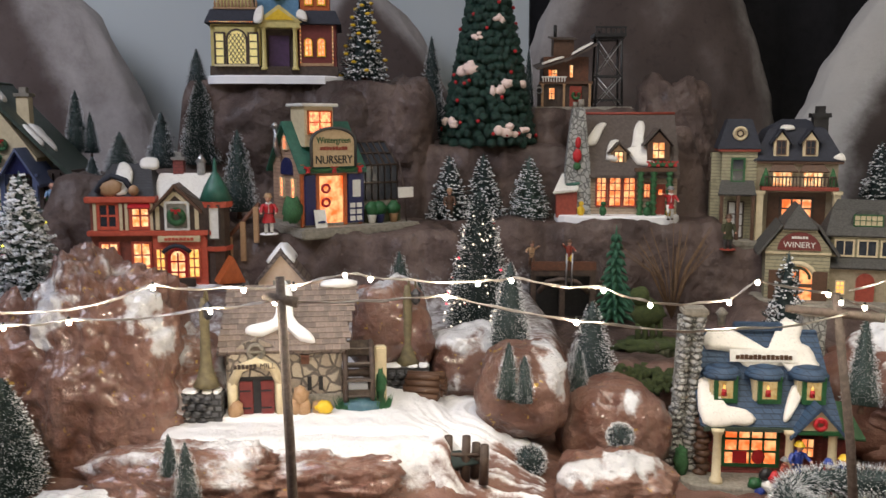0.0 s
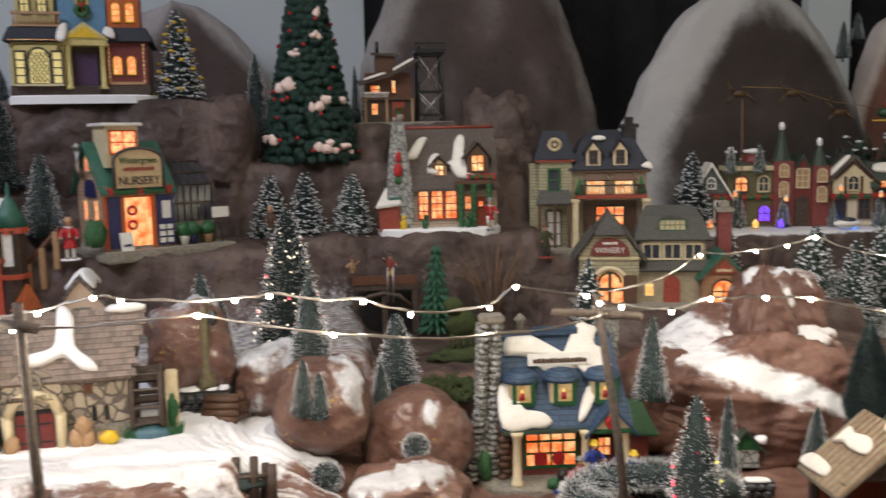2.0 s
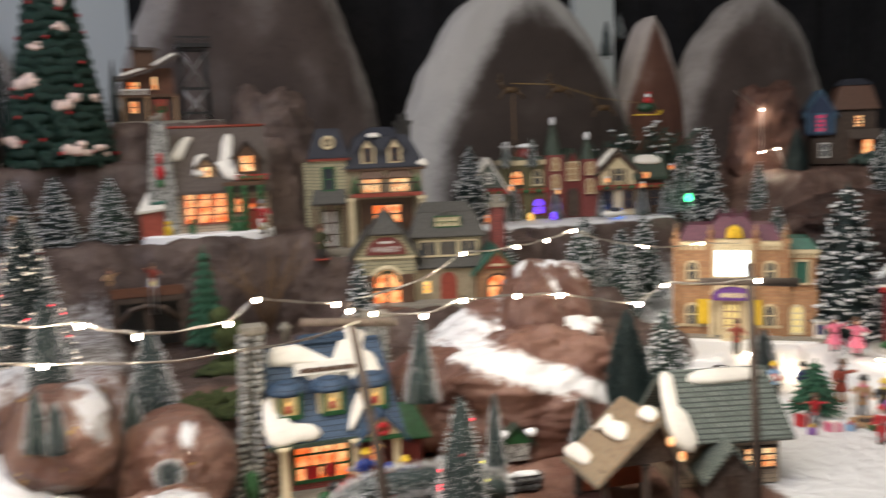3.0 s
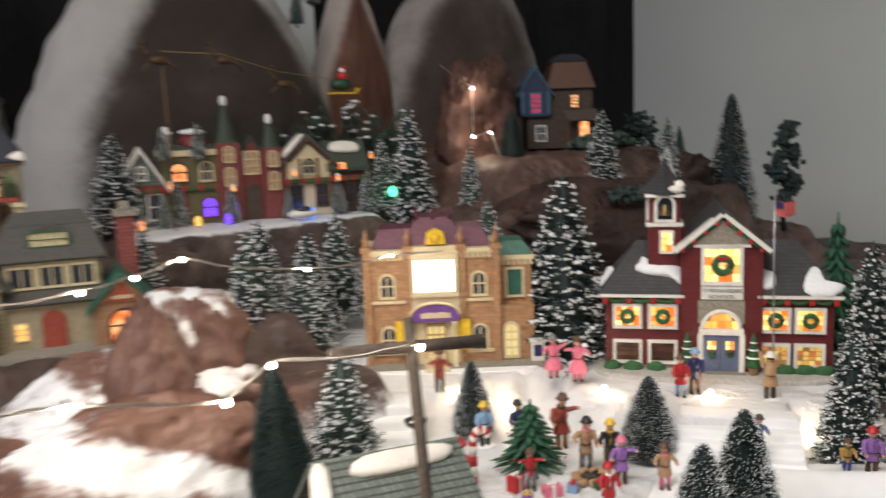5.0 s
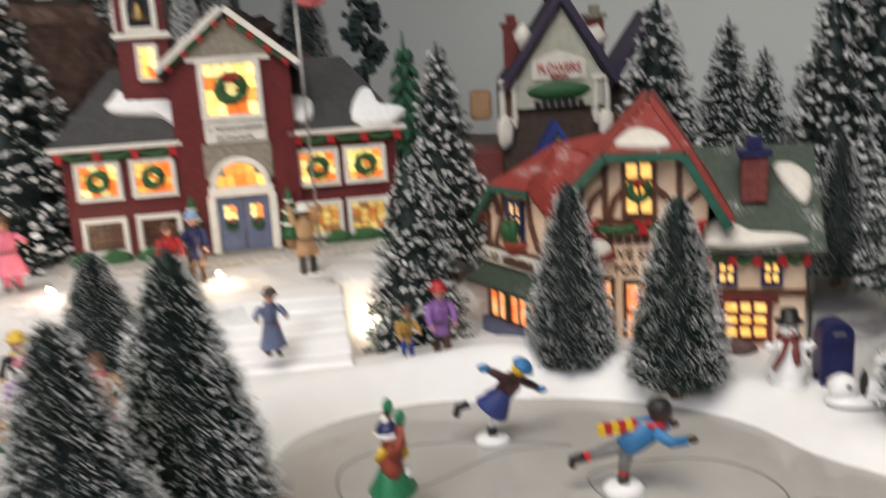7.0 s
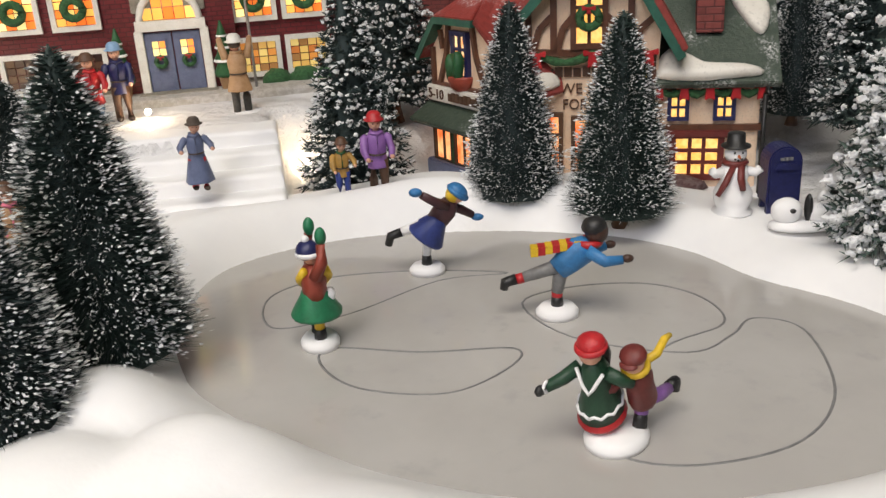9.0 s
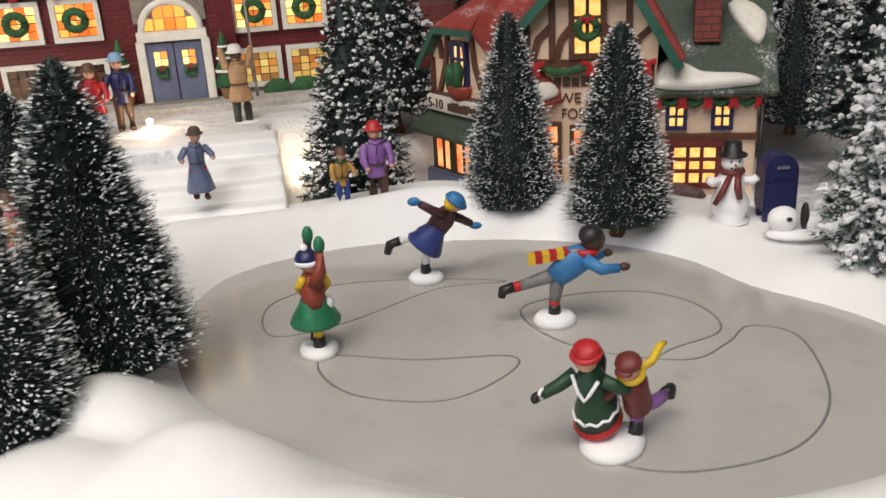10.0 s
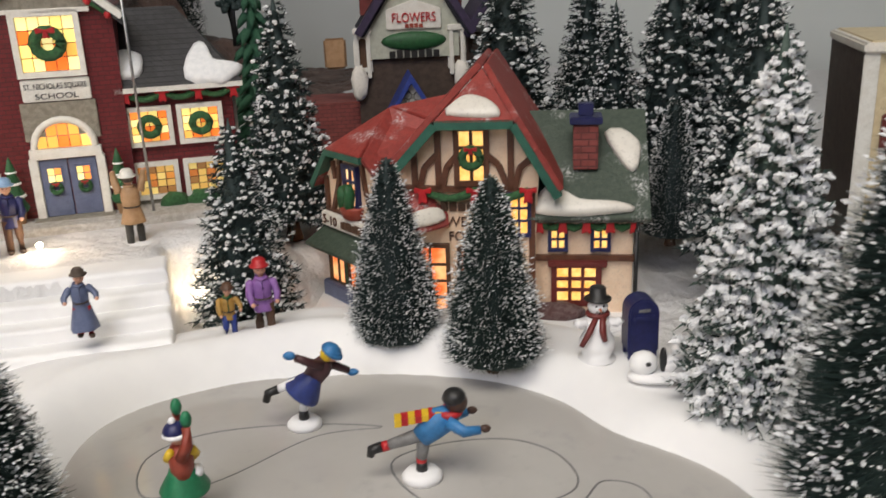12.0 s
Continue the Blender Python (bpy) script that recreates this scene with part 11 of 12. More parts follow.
# ---- poles and strings of lights ----
def utility_pole(x, y, z0, z1, bar, yaw, lean, label):
    h = thing("utility_pole", (x, y, z0), yaw, label, "pole", "light string poles")
    ht = (z1 - z0) * 100
    part("post", Shape().tube([(0, 0, 0), (lean * 0.4, 0, ht * 0.5), (lean, 0, ht)], [0.42, 0.36, 0.32], 9), STICK, h)
    part("crossbar", Shape().tube([(lean - bar, 0, ht - 1.3), (lean + bar, 0, ht - 1.8)], [0.3, 0.38], 8), STICK, h)


utility_pole(-0.106, 0.60, 0.90, 1.146, 1.2, 0, -0.7, "rough wooden stick pole that carries light strings")
utility_pole(0.332, 0.66, 0.88, 1.122, 3.6, -10, -3.0, "leaning wooden stick pole with a crossbar")
utility_pole(0.655, 0.62, 0.88, 1.128, 4.4, -15, -1.2, "rough wooden stick pole with a long crossbar")

BULB_MESH = mesh_of("bulb", Shape().blob((0, 0, 0), (0.17, 0.17, 0.22), 8, 6), BULB)
SOCKET_MESH = mesh_of("socket", Shape().lathe([(0.09, 0.14), (0.11, 0.3), (0.06, 0.42)], (0, 0, 0), 7), CABLE)


def light_string(pts, lamps, label, watts=0.2):
    """A silver wire with bare bulbs; every point is a bulb unless its last value is 0."""
    h = thing("light_string", (0, 0, 0), 0, label, "lights", "strings of warm lights")
    path = []
    for a, b in zip(pts, pts[1:]):
        a3, b3 = Vector(a[:3]), Vector(b[:3])
        sag = 0.03 * (b3 - a3).length
        for k in range(8):
            t = k / 8
            p = a3.lerp(b3, t)
            path.append(p + Vector((0.0006 * wob(p.x * 90, p.z * 60), 0, 0.0012 * wob(p.x * 60, 3) - sag * math.sin(math.pi * t))))
    path.append(Vector(pts[-1][:3]))
    for off in (0.0, 0.0011):
        part("wire", Shape().tube([(p * 100 + Vector((0, off * 40, off * 100 * math.sin(i * 0.9)))) for i, p in enumerate(path)], 0.055, 5), WIRE, h)
    for i, p in enumerate(pts):
        if len(p) > 3 and p[3] == 0:
            continue
        for nm, me in (("bulb", BULB_MESH), ("socket", SOCKET_MESH)):
            ob = new(nm, me)
            ob.parent = h
            ob.location = (p[0], p[1], p[2] - 0.002)
        if i in lamps:
            point_lamp("bulb_light", (p[0], p[1] - 0.001, p[2] - 0.0075), watts, (1.0, 0.85, 0.66), 0.006)


light_string([(-0.40, 0.60, 1.118, 0), (-0.307, 0.60, 1.112), (-0.261, 0.60, 1.116), (-0.162, 0.60, 1.124), (-0.117, 0.60, 1.130), (0.002, 0.60, 1.134), (0.093, 0.60, 1.116), (0.20, 0.62, 1.104, 0), (0.308, 0.655, 1.108, 0)], (1, 2, 3, 5, 6), "sagging silver wire with bright warm bulbs", 0.34)
light_string([(-0.40, 0.62, 1.125, 0), (-0.27, 0.62, 1.118, 0), (-0.208, 0.62, 1.137), (-0.143, 0.62, 1.135), (-0.107, 0.62, 1.137), (-0.070, 0.62, 1.146), (-0.052, 0.62, 1.143), (0.025, 0.62, 1.140), (0.049, 0.62, 1.142), (0.115, 0.62, 1.135), (0.149, 0.62, 1.124), (0.209, 0.63, 1.124), (0.229, 0.63, 1.139), (0.29, 0.65, 1.126)], (2, 4, 7, 9, 11), "sagging silver wire with bright warm bulbs", 0.28)
light_string([(0.30, 0.65, 1.12), (0.318, 0.65, 1.116), (0.355, 0.64, 1.112), (0.387, 0.64, 1.121), (0.433, 0.64, 1.120), (0.471, 0.64, 1.117), (0.545, 0.64, 1.102), (0.570, 0.64, 1.116), (0.64, 0.608, 1.118)], (3, 5, 6), "silver wire with bright warm bulbs between two poles", 0.26)
light_string([(0.31, 0.66, 1.125, 0), (0.472, 0.85, 1.126), (0.533, 0.85, 1.128), (0.573, 0.86, 1.131), (0.611, 0.87, 1.138), (0.756, 0.95, 1.10), (0.90, 1.03, 1.085), (1.06, 1.10, 1.07)], (2, 4, 5, 6), "silver wire with bright warm bulbs over the crags", 0.2)
light_string([(1.30, 1.46, 1.31, 0), (1.35, 1.44, 1.272), (1.334, 1.42, 1.19), (1.372, 1.42, 1.195), (1.388, 1.38, 1.10), (1.25, 1.12, 1.03), (1.22, 1.06, 0.99)], (1, 2, 4), "string of warm bulbs over the upright rock", 0.1)

for x, y in ((1.016, 0.975), (1.079, 0.887), (1.150, 0.800), (1.192, 0.706), (0.955, 0.995)):
    z = ground_at(x, y) + 0.006
    solid("ground_light", Shape().blob((0, 0, 0.0), (0.22, 0.22, 0.2), 9, 6), BULB, (x, y, z), 0, "small warm light set in the snow", "lamp", "ground lights")
    point_lamp("ground_glow", (x - 0.004, y - 0.006, z + 0.012), 0.03, (1.0, 0.74, 0.45), 0.006)


# ---- figurines: each one a plain painted shape ----
def figure(at, yaw, ht, label, coat, legs, hat=None, skin=None, skirt=0.0, arms=(-60, -60), accent=None, base=None, category="figurine", hem=None):
    k = ht / 5.5
    mats = [coat, legs, skin or SKIN, hat or BROWN, accent or coat, base or SNOW, DARKWOOD]
    s = Shape(Matrix.Diagonal((1.24 * k, 1.3 * k, k, 1)))
    r = random.Random(label)
    step, turn = r.uniform(-0.14, 0.14), r.uniform(-0.12, 0.12)
    for d in (-1, 1):
        y = step * d
        s.tube([(0.3 * d, y * 1.6, 0.1), (0.29 * d, y * 1.2 - 0.03, 1.25), (0.24 * d, 0, 2.4)], [0.2, 0.22, 0.3], 8, 1)
        s.blob((0.31 * d, y * 1.6 - 0.16, 0.13), (0.19, 0.36, 0.15), 8, 6, 6)
        a = radians(arms[0] if d < 0 else arms[1])
        e = (0.5 * d + 0.5 * d * math.cos(a), -0.12, 3.72 + 0.8 * math.sin(a))
        w = (e[0] + 0.22 * d * math.cos(a) - 0.2 * d * (a < 0), -0.6, e[2] + 0.62 * math.sin(a) + 0.22 * (a < 0))
        s.tube([(0.44 * d, 0.02, 3.92), (0.56 * d, 0, 3.8), e, w], [0.2, 0.25, 0.2, 0.15], 8, 0)
        s.ring(w, 0.13, 0.05, 9, 4, "z", 5)
        s.blob((w[0], w[1] - 0.12, w[2]), (0.13, 0.16, 0.14), 7, 6, 2)
    w0 = 0.46 + 0.8 * skirt
    low = 1.95 - 1.4 * skirt if hem is None else hem
    prof = [(w0, low), (w0 * 0.99, low + 0.12), (w0 * 0.55 + 0.22, low * 0.55 + 1.2), (0.45, 2.75), (0.53, 3.4), (0.52, 3.8), (0.36, 4.1), (0.17, 4.25)]
    v, f, n = [], [], 18
    for j, (rad, z) in enumerate(prof):
        fold = (0.05 + 0.09 * skirt) * max(1 - j / 4, 0)
        for i in range(n):
            q = TAU * i / n
            c = rad * (1 + fold * math.sin(q * 5 + 9 * turn) + 0.03 * math.sin(q * 2 + j))
            v.append((c * math.cos(q), c * math.sin(q) * 0.74 + 0.02, z))
    for j in range(len(prof) - 1):
        f += [(j * n + i, j * n + (i + 1) % n, (j + 1) * n + (i + 1) % n, (j + 1) * n + i) for i in range(n)]
    f += [tuple(range(n - 1, -1, -1)), tuple((len(prof) - 1) * n + i for i in range(n))]
    s.add(v, f, 0, True)
    s.tube([(0.0, -0.36, 2.75), (0.02, -0.42, 3.3), (0.0, -0.36, 3.95)], 0.045, 5, 4)
    s.ring((0, 0.01, 2.78), 0.44, 0.055, 14, 6, "z")
    s.tube([(-0.26, -0.2, 4.16), (0, -0.32, 4.06), (0.26, -0.2, 4.16), (0.2, 0.22, 4.2), (-0.2, 0.22, 4.2)], 0.11, 6, 4, True)
    s.tube([(0, 0, 4.1), (turn * 0.4, -0.02, 4.4)], 0.15, 7, 2)
    s.blob((turn, -0.04, 4.68), (0.31, 0.34, 0.4), 12, 9, 2)
    s.blob((turn, -0.36, 4.62), (0.055, 0.06, 0.07), 6, 4, 2)
    s.blob((turn, 0.08, 4.78), (0.345, 0.34, 0.36), 12, 8, 3 if not hat else 6, 0.15, 3)
    for d in (-1, 1):
        s.blob((turn + 0.11 * d, -0.335, 4.72), (0.04, 0.03, 0.045), 6, 4, 6)
    if hat:
        s.lathe([(0.5, 4.86), (0.52, 4.92), (0.38, 4.98), (0.35, 5.25), (0.22, 5.42)], (turn, 0.04, 0), 14, 3)
    if base:
        s.lathe([(0.95, 0), (1.0, 0.1), (0.84, 0.2)], (0, 0, 0), 16, 5)
    return solid("figurine", s, mats, at, yaw, label, category, "painted figurines")


LILAC = mat("lilac_paint", (0.3, 0.14, 0.42), (0.24, 0.11, 0.35), 200, 0.45)
PALEBLUE = mat("pale_blue_paint", (0.25, 0.4, 0.6), (0.2, 0.33, 0.5), 200, 0.45)
figure((1.0866, 0.700, 0.904), -40, 4.1, "boy figurine in a long blue coat and brown hat", GREYBLUE, RED, STICK, None, 0.45, (-35, -35), hem=0.55)
figure((1.137, 0.640, 0.8895), -50, 3.6, "child figurine in yellow and green with a backpack", mat("ochre_paint", (0.45, 0.26, 0.06), None, 200), BLUE, BROWN, None, 0, (-70, -40), GREEN)
figure((1.147, 0.622, 0.8895), -50, 5.0, "figurine in a purple coat and red cap", LILAC, BROWN, RED, None, 0.05, (-70, -60))
figure((1.128, 0.822, 0.922), -40, 4.8, "figurine in a red coat and light blue skirt", RED, PALEBLUE, BROWN, None, 0.2, (-60, -60))
figure((1.147, 0.818, 0.922), -40, 5.2, "figurine in a dark blue coat and blue cap", NAVY, BROWN, PALEBLUE, None, 0.05, (-50, -70))
figure((1.192, 0.756, 0.920), 130, 5.4, "figurine in a tan coat raising the flag with arms up", TAN, GREYROOF, WHITE, None, 0.25, (65, 65), None, SNOW)
figure((0.357, 0.846, 0.889), 5, 4.8, "figurine in a blue coat with yellow hair before the toy shop", BLUE, BROWN, GOLD, None, 0.15, (-40, -30))
figure((0.339, 0.834, 0.889), 40, 3.6, "child figurine in a dark red coat before the toy shop", BRICKRED, BROWN, GREY, None, 0.35, (-20, -40))
figure((1.068, 0.955, 0.926), -40, 5.2, "ballet figurine in a pink tutu with grey hair", PINK, PINK, GREY, None, 0.6, (-20, 30))
figure((1.078, 0.926, 0.926), -40, 5.4, "ballet figurine in a pink tutu with brown hair", PINK, PINK, BROWN, None, 0.6, (10, -20))
figure((0.937, 1.000, 0.928), -30, 5.0, "figurine in a red coat before the theatre", BRICKRED, GREYROOF, BROWN, None, 0.1, (-10, -30))
figure((0.942, 0.930, 0.884), -30, 5.0, "figurine in a pale blue jacket and yellow cap", PALEBLUE, BLACK, GOLD, None, 0.0, (-60, -60), None, SNOW)
figure((0.968, 0.905, 0.884), -30, 5.2, "figurine in dark blue beside the Christmas tree", NAVY, BROWN, BLACK, None, 0.0, (-60, -60))
figure((0.998, 0.872, 0.884), -35, 6.0, "tall figurine in striped waistcoat and long tan skirt", BRICKRED, TAN, BROWN, None, 0.3, (-60, 20), BLACK)
figure((0.905, 0.818, 0.884), -30, 4.2, "figurine in a red jersey with arms held wide", RED, GREY, BROWN, None, 0.0, (15, 15))
figure((0.975, 0.815, 0.884), -30, 5.6, "figurine in tan coat and grey trousers with a top hat", TAN, GREY, BLACK, None, 0.1, (-20, -60), PINK)
figure((0.996, 0.803, 0.884), -40, 5.2, "figurine in black coat and yellow scarf", BLACK, DARKWOOD, GOLD, None, 0.0, (-50, -50), GOLD)
figure((0.978, 0.772, 0.884), -40, 4.8, "child figurine in purple coat and pink hat", LILAC, BROWN, PINK, None, 0.25, (-40, 10))
figure((0.995, 0.735, 0.886), -40, 4.6, "figurine in a brown coat holding a pink bundle", TAN, PINK, BROWN, None, 0.2, (-30, -30), PINK)
figure((0.928, 0.742, 0.884), -30, 4.6, "figurine in red Santa suit and hat", RED, RED, RED, None, 0.2, (-50, -50), SNOW)
figure((0.846, 0.850, 0.884), -70, 5.8, "figurine in a red coat and white beard by the steps", RED, BLACK, RED, None, 0.15, (-50, -50), SNOW)
def parcel(x, y, w, d, ht, yaw, m, ribbon, label):
    z = ground_at(x, y)
    h = thing("gift_parcel", (x, y, z), yaw, label, "parcel", "parcels under the tree")
    part("box", Shape().box(-w, w, -d, d, 0, ht), m, h, "", 0.08)
    part("ribbon", Shape().box(-w * 0.18, w * 0.18, -d * 1.03, d * 1.03, 0, ht * 1.03), ribbon, h)
    part("knot", Shape().blob((-0.25, 0, ht * 1.12), (0.32, 0.2, 0.2), 7, 5).blob((0.25, 0, ht * 1.12), (0.32, 0.2, 0.2), 7, 5), ribbon, h)


for row in ((0.893, 0.826, 0.7, 0.6, 1.5, 10, RED, WHITE, "red gift parcel with white ribbon in the snow"), (0.912, 0.797, 0.9, 0.6, 1.0, -25, PINK, WHITE, "pink gift parcel with white ribbon in the snow"), (0.932, 0.79, 0.55, 0.5, 0.8, 30, PALEBLUE, RED, "pale blue gift parcel with red ribbon"), (0.955, 0.778, 0.6, 0.5, 0.7, -10, GREEN, RED, "green gift parcel with red ribbon in the snow"), (0.884, 0.80, 0.6, 0.5, 0.9, 40, LILAC, GOLD, "lilac gift parcel with gold ribbon")):
    parcel(*row)


def fire_ring(x, y):
    h = thing("fire_ring", (x, y, ground_at(x, y)), 0, "ring of tan stones with charred logs in the snow", "fire pit")
    for i in range(9):
        a = TAU * i / 9
        part("stone", Shape().blob((1.7 * math.cos(a), 1.3 * math.sin(a), 0.3), (0.6, 0.5, 0.42), 8, 6, 0, 0.5, 2), TAN, h)
    for a in (0.3, 1.5, 2.6):
        part("log", Shape().tube([(-1.0 * math.cos(a), -0.8 * math.sin(a), 0.35), (1.0 * math.cos(a), 0.8 * math.sin(a), 0.55)], 0.22, 7), DARKWOOD, h)


fire_ring(0.962, 0.796)
cane = [(0, 0, 0), (0, 0, 2), (0, 0, 4), (0.1, 0, 4.9), (0.6, 0, 5.5), (1.2, 0, 5.4), (1.5, 0, 4.8)]
candy = thing("candy_cane", (0.872, 0.862, ground_at(0.872, 0.862)), -30, "red and white striped candy cane stood in the snow", "ornament")
for i in range(12):
    q0, q1 = i / 12 * 6, (i + 1) / 12 * 6
    pts = [Vector(cane[int(min(q, 5.999))]).lerp(Vector(cane[int(min(q, 5.999)) + 1]), min(q, 6) - int(min(q, 5.999))) for q in (q0, (q0 + q1) / 2, q1)]
    part("stripe", Shape().tube(pts, 0.42, 9), WHITE if i % 2 else RED, candy)
bird_table = thing("bird_table", (0.845, 0.916, 0.884), 0, "white snow-covered post with a dark bowl on top", "ornament")
part("post", Shape().lathe([(1.7, 0), (1.5, 0.8), (0.9, 2.6), (0.5, 4.2), (0.35, 4.8)], (0, 0, 0), 14), SNOW, bird_table)
part("bowl", Shape().lathe([(0.3, 4.8), (0.9, 5.2), (1.15, 5.7), (1.0, 5.7), (0.7, 5.35), (0.0, 5.25)], (0, 0, 0), 14), BLACK, bird_table, "dark bowl with a little snow")
part("snow", Shape().blob((0.15, 0, 5.45), (0.7, 0.6, 0.28), 10, 7, 0, 0.3), SNOW, bird_table)
figure((0.372, 0.812, 0.886), 0, 4.6, "figurine in a red robe before the toy shop", RED, BROWN, BLUE, None, 0.4, (-40, -20))
figure((0.392, 0.822, 0.886), 0, 4.6, "figurine in a blue coat and yellow hat on a step", BLUE, BROWN, GOLD, None, 0.0, (-60, 10))
figure((0.010, 1.345, 1.106), 0, 5.0, "figurine in a brown coat on a patch of snow", BROWN, DARKWOOD, TAN, None, 0.1, (-60, -60), None, SNOW)
figure((-0.232, 1.165, 1.106), 10, 5.6, "figurine in a red cardigan and white apron by the nursery", RED, WHITE, TAN, None, 0.3, (-50, -50), WHITE, SNOW)
figure((0.345, 1.33, 1.108), 0, 5.2, "figurine in red and white beside the cottage", RED, WHITE, GREY, None, 0.1, (20, -40), WHITE)
figure((0.425, 1.30, 1.066), 0, 5.4, "two-tone figurine in a moss green coat by the manor", MOSS, GREYROOF, BROWN, None, 0.2, (-60, -60), None, BRICKRED)
figure((0.128, 1.255, 1.048), 0, 3.8, "small figurine in tan on the lookout deck", TAN, BROWN, BROWN, None, 0.0, (-30, 30))
figure((0.182, 1.255, 1.048), 0, 4.0, "small figurine in red and yellow on the lookout deck", BRICKRED, GOLD, BROWN, None, 0.0, (40, -30))
figure((-0.595, 1.335, 1.118), 10, 4.6, "figurine in pale blue before the lodge porch", PALEBLUE, PALEBLUE, SKIN, None, 0.4, (-50, -50))
figure((-0.565, 1.325, 1.118), -10, 4.0, "figurine in grey green before the lodge", GREY, GREEN, TAN, None, 0.2, (-50, -50))


def skater(at, yaw, label, parts, mats, base=(1.6, 1.2), size=1.0):
    """A skating figurine on its white oval foot."""
    s = Shape(Matrix.Scale(size, 4))
    s.lathe([(base[0], 0), (base[0] * 1.03, 0.25), (base[0] * 0.8, 0.5)], (0, 0, 0), 22, 0, True, base[1] / base[0])
    parts(s)
    return solid("skater_figurine", s, [SNOW] + mats, at, yaw, label, "figurine", "skaters on the pond")


def girl_green(s):
    for d in (-1, 1):
        s.tube([(0.34 * d, 0, 0.5), (0.36 * d, 0, 0.95)], [0.28, 0.25], 8, 1)
        s.tube([(0.36 * d, 0, 0.9), (0.32 * d, 0, 1.7)], 0.22, 8, 5)
    s.tube([(0.62, 0, 3.3), (0.85, -0.1, 4.0), (0.7, -0.1, 4.8)], [0.28, 0.25, 0.2], 8, 3)
    s.blob((0.6, -0.12, 5.1), (0.24, 0.24, 0.4), 8, 6, 2)
    s.tube([(-0.62, 0, 3.3), (-0.85, -0.3, 4.0), (-0.65, -0.35, 4.7)], [0.28, 0.25, 0.2], 8, 3)
    s.blob((-0.55, -0.4, 5.0), (0.24, 0.24, 0.4), 8, 6, 2)
    s.blob((-0.1, -0.6, 2.3), (0.3, 0.25, 0.3), 9, 7, 0, 0.3)
    s.lathe([(1.05, 1.45), (1.08, 1.6), (0.62, 2.35), (0.58, 2.5)], (0, 0, 0), 16, 2)
    s.lathe([(0.66, 2.2), (0.68, 2.7), (0.74, 3.2), (0.5, 3.6), (0.22, 3.75)], (0, 0, 0), 14, 3, True, 0.75)
    s.blob((0, -0.08, 4.12), 0.46, 12, 9, 4)
    s.blob((0, 0.1, 4.3), (0.5, 0.5, 0.44), 12, 8, 6)
    s.ring((0, 0.05, 4.18), 0.47, 0.12, 14, 0, "z")
    s.blob((0, 0.15, 4.78), 0.17, 8, 6, 0)
    s.tube([(-0.5, -0.45, 3.6), (0, -0.62, 3.1), (0.55, -0.4, 2.6)], 0.2, 7, 5)
    s.tube([(-0.45, 0.4, 3.6), (0, 0.55, 3.1), (0.5, 0.4, 2.7)], 0.18, 7, 5)


def girl_blue(s):
    s.tube([(0, 0, 0.45), (0.0, 0, 1.0)], [0.3, 0.24], 8, 1)
    s.tube([(0, 0, 0.95), (0.2, 0, 2.3)], 0.23, 8, 0)
    s.tube([(-0.2, 0, 2.7), (-1.2, 0.1, 2.3)], [0.3, 0.24], 8, 0)
    s.tube([(-1.2, 0.1, 2.3), (-1.8, 0.1, 2.1), (-1.95, 0.1, 1.6)], [0.25, 0.25, 0.2], 8, 1)
    M = s.M
    s.M = M @ shift(0.1, 0, 2.15) @ Matrix.Rotation(radians(38), 4, "Y")
    s.lathe([(1.0, -0.25), (1.05, -0.1), (0.55, 0.9), (0.5, 1.1)], (0, 0, 0), 16, 2)
    s.lathe([(0.56, 0.8), (0.62, 1.6), (0.45, 2.1), (0.2, 2.3)], (0, 0, 0), 14, 3, True, 0.8)
    s.blob((0.05, 0, 2.65), 0.44, 12, 9, 4)
    s.blob((-0.12, 0, 2.55), (0.42, 0.5, 0.46), 10, 8, 5)
    s.blob((-0.05, 0, 2.85), (0.55, 0.55, 0.34), 14, 7, 6)
    s.ring((0, 0, 2.75), 0.52, 0.14, 14, 6, "z")
    s.M = M
    s.tube([(1.2, -0.3, 3.7), (0.6, -0.7, 4.1), (0.0, -1.1, 4.6)], [0.27, 0.24, 0.2], 8, 3)
    s.tube([(1.2, 0.3, 3.6), (1.9, 0.6, 3.2), (2.5, 0.8, 2.8)], [0.27, 0.24, 0.2], 8, 3)
    s.blob((-0.3, -1.25, 4.8), (0.34, 0.2, 0.24), 8, 6, 6)
    s.blob((2.75, 0.85, 2.65), (0.34, 0.2, 0.2), 8, 6, 6)


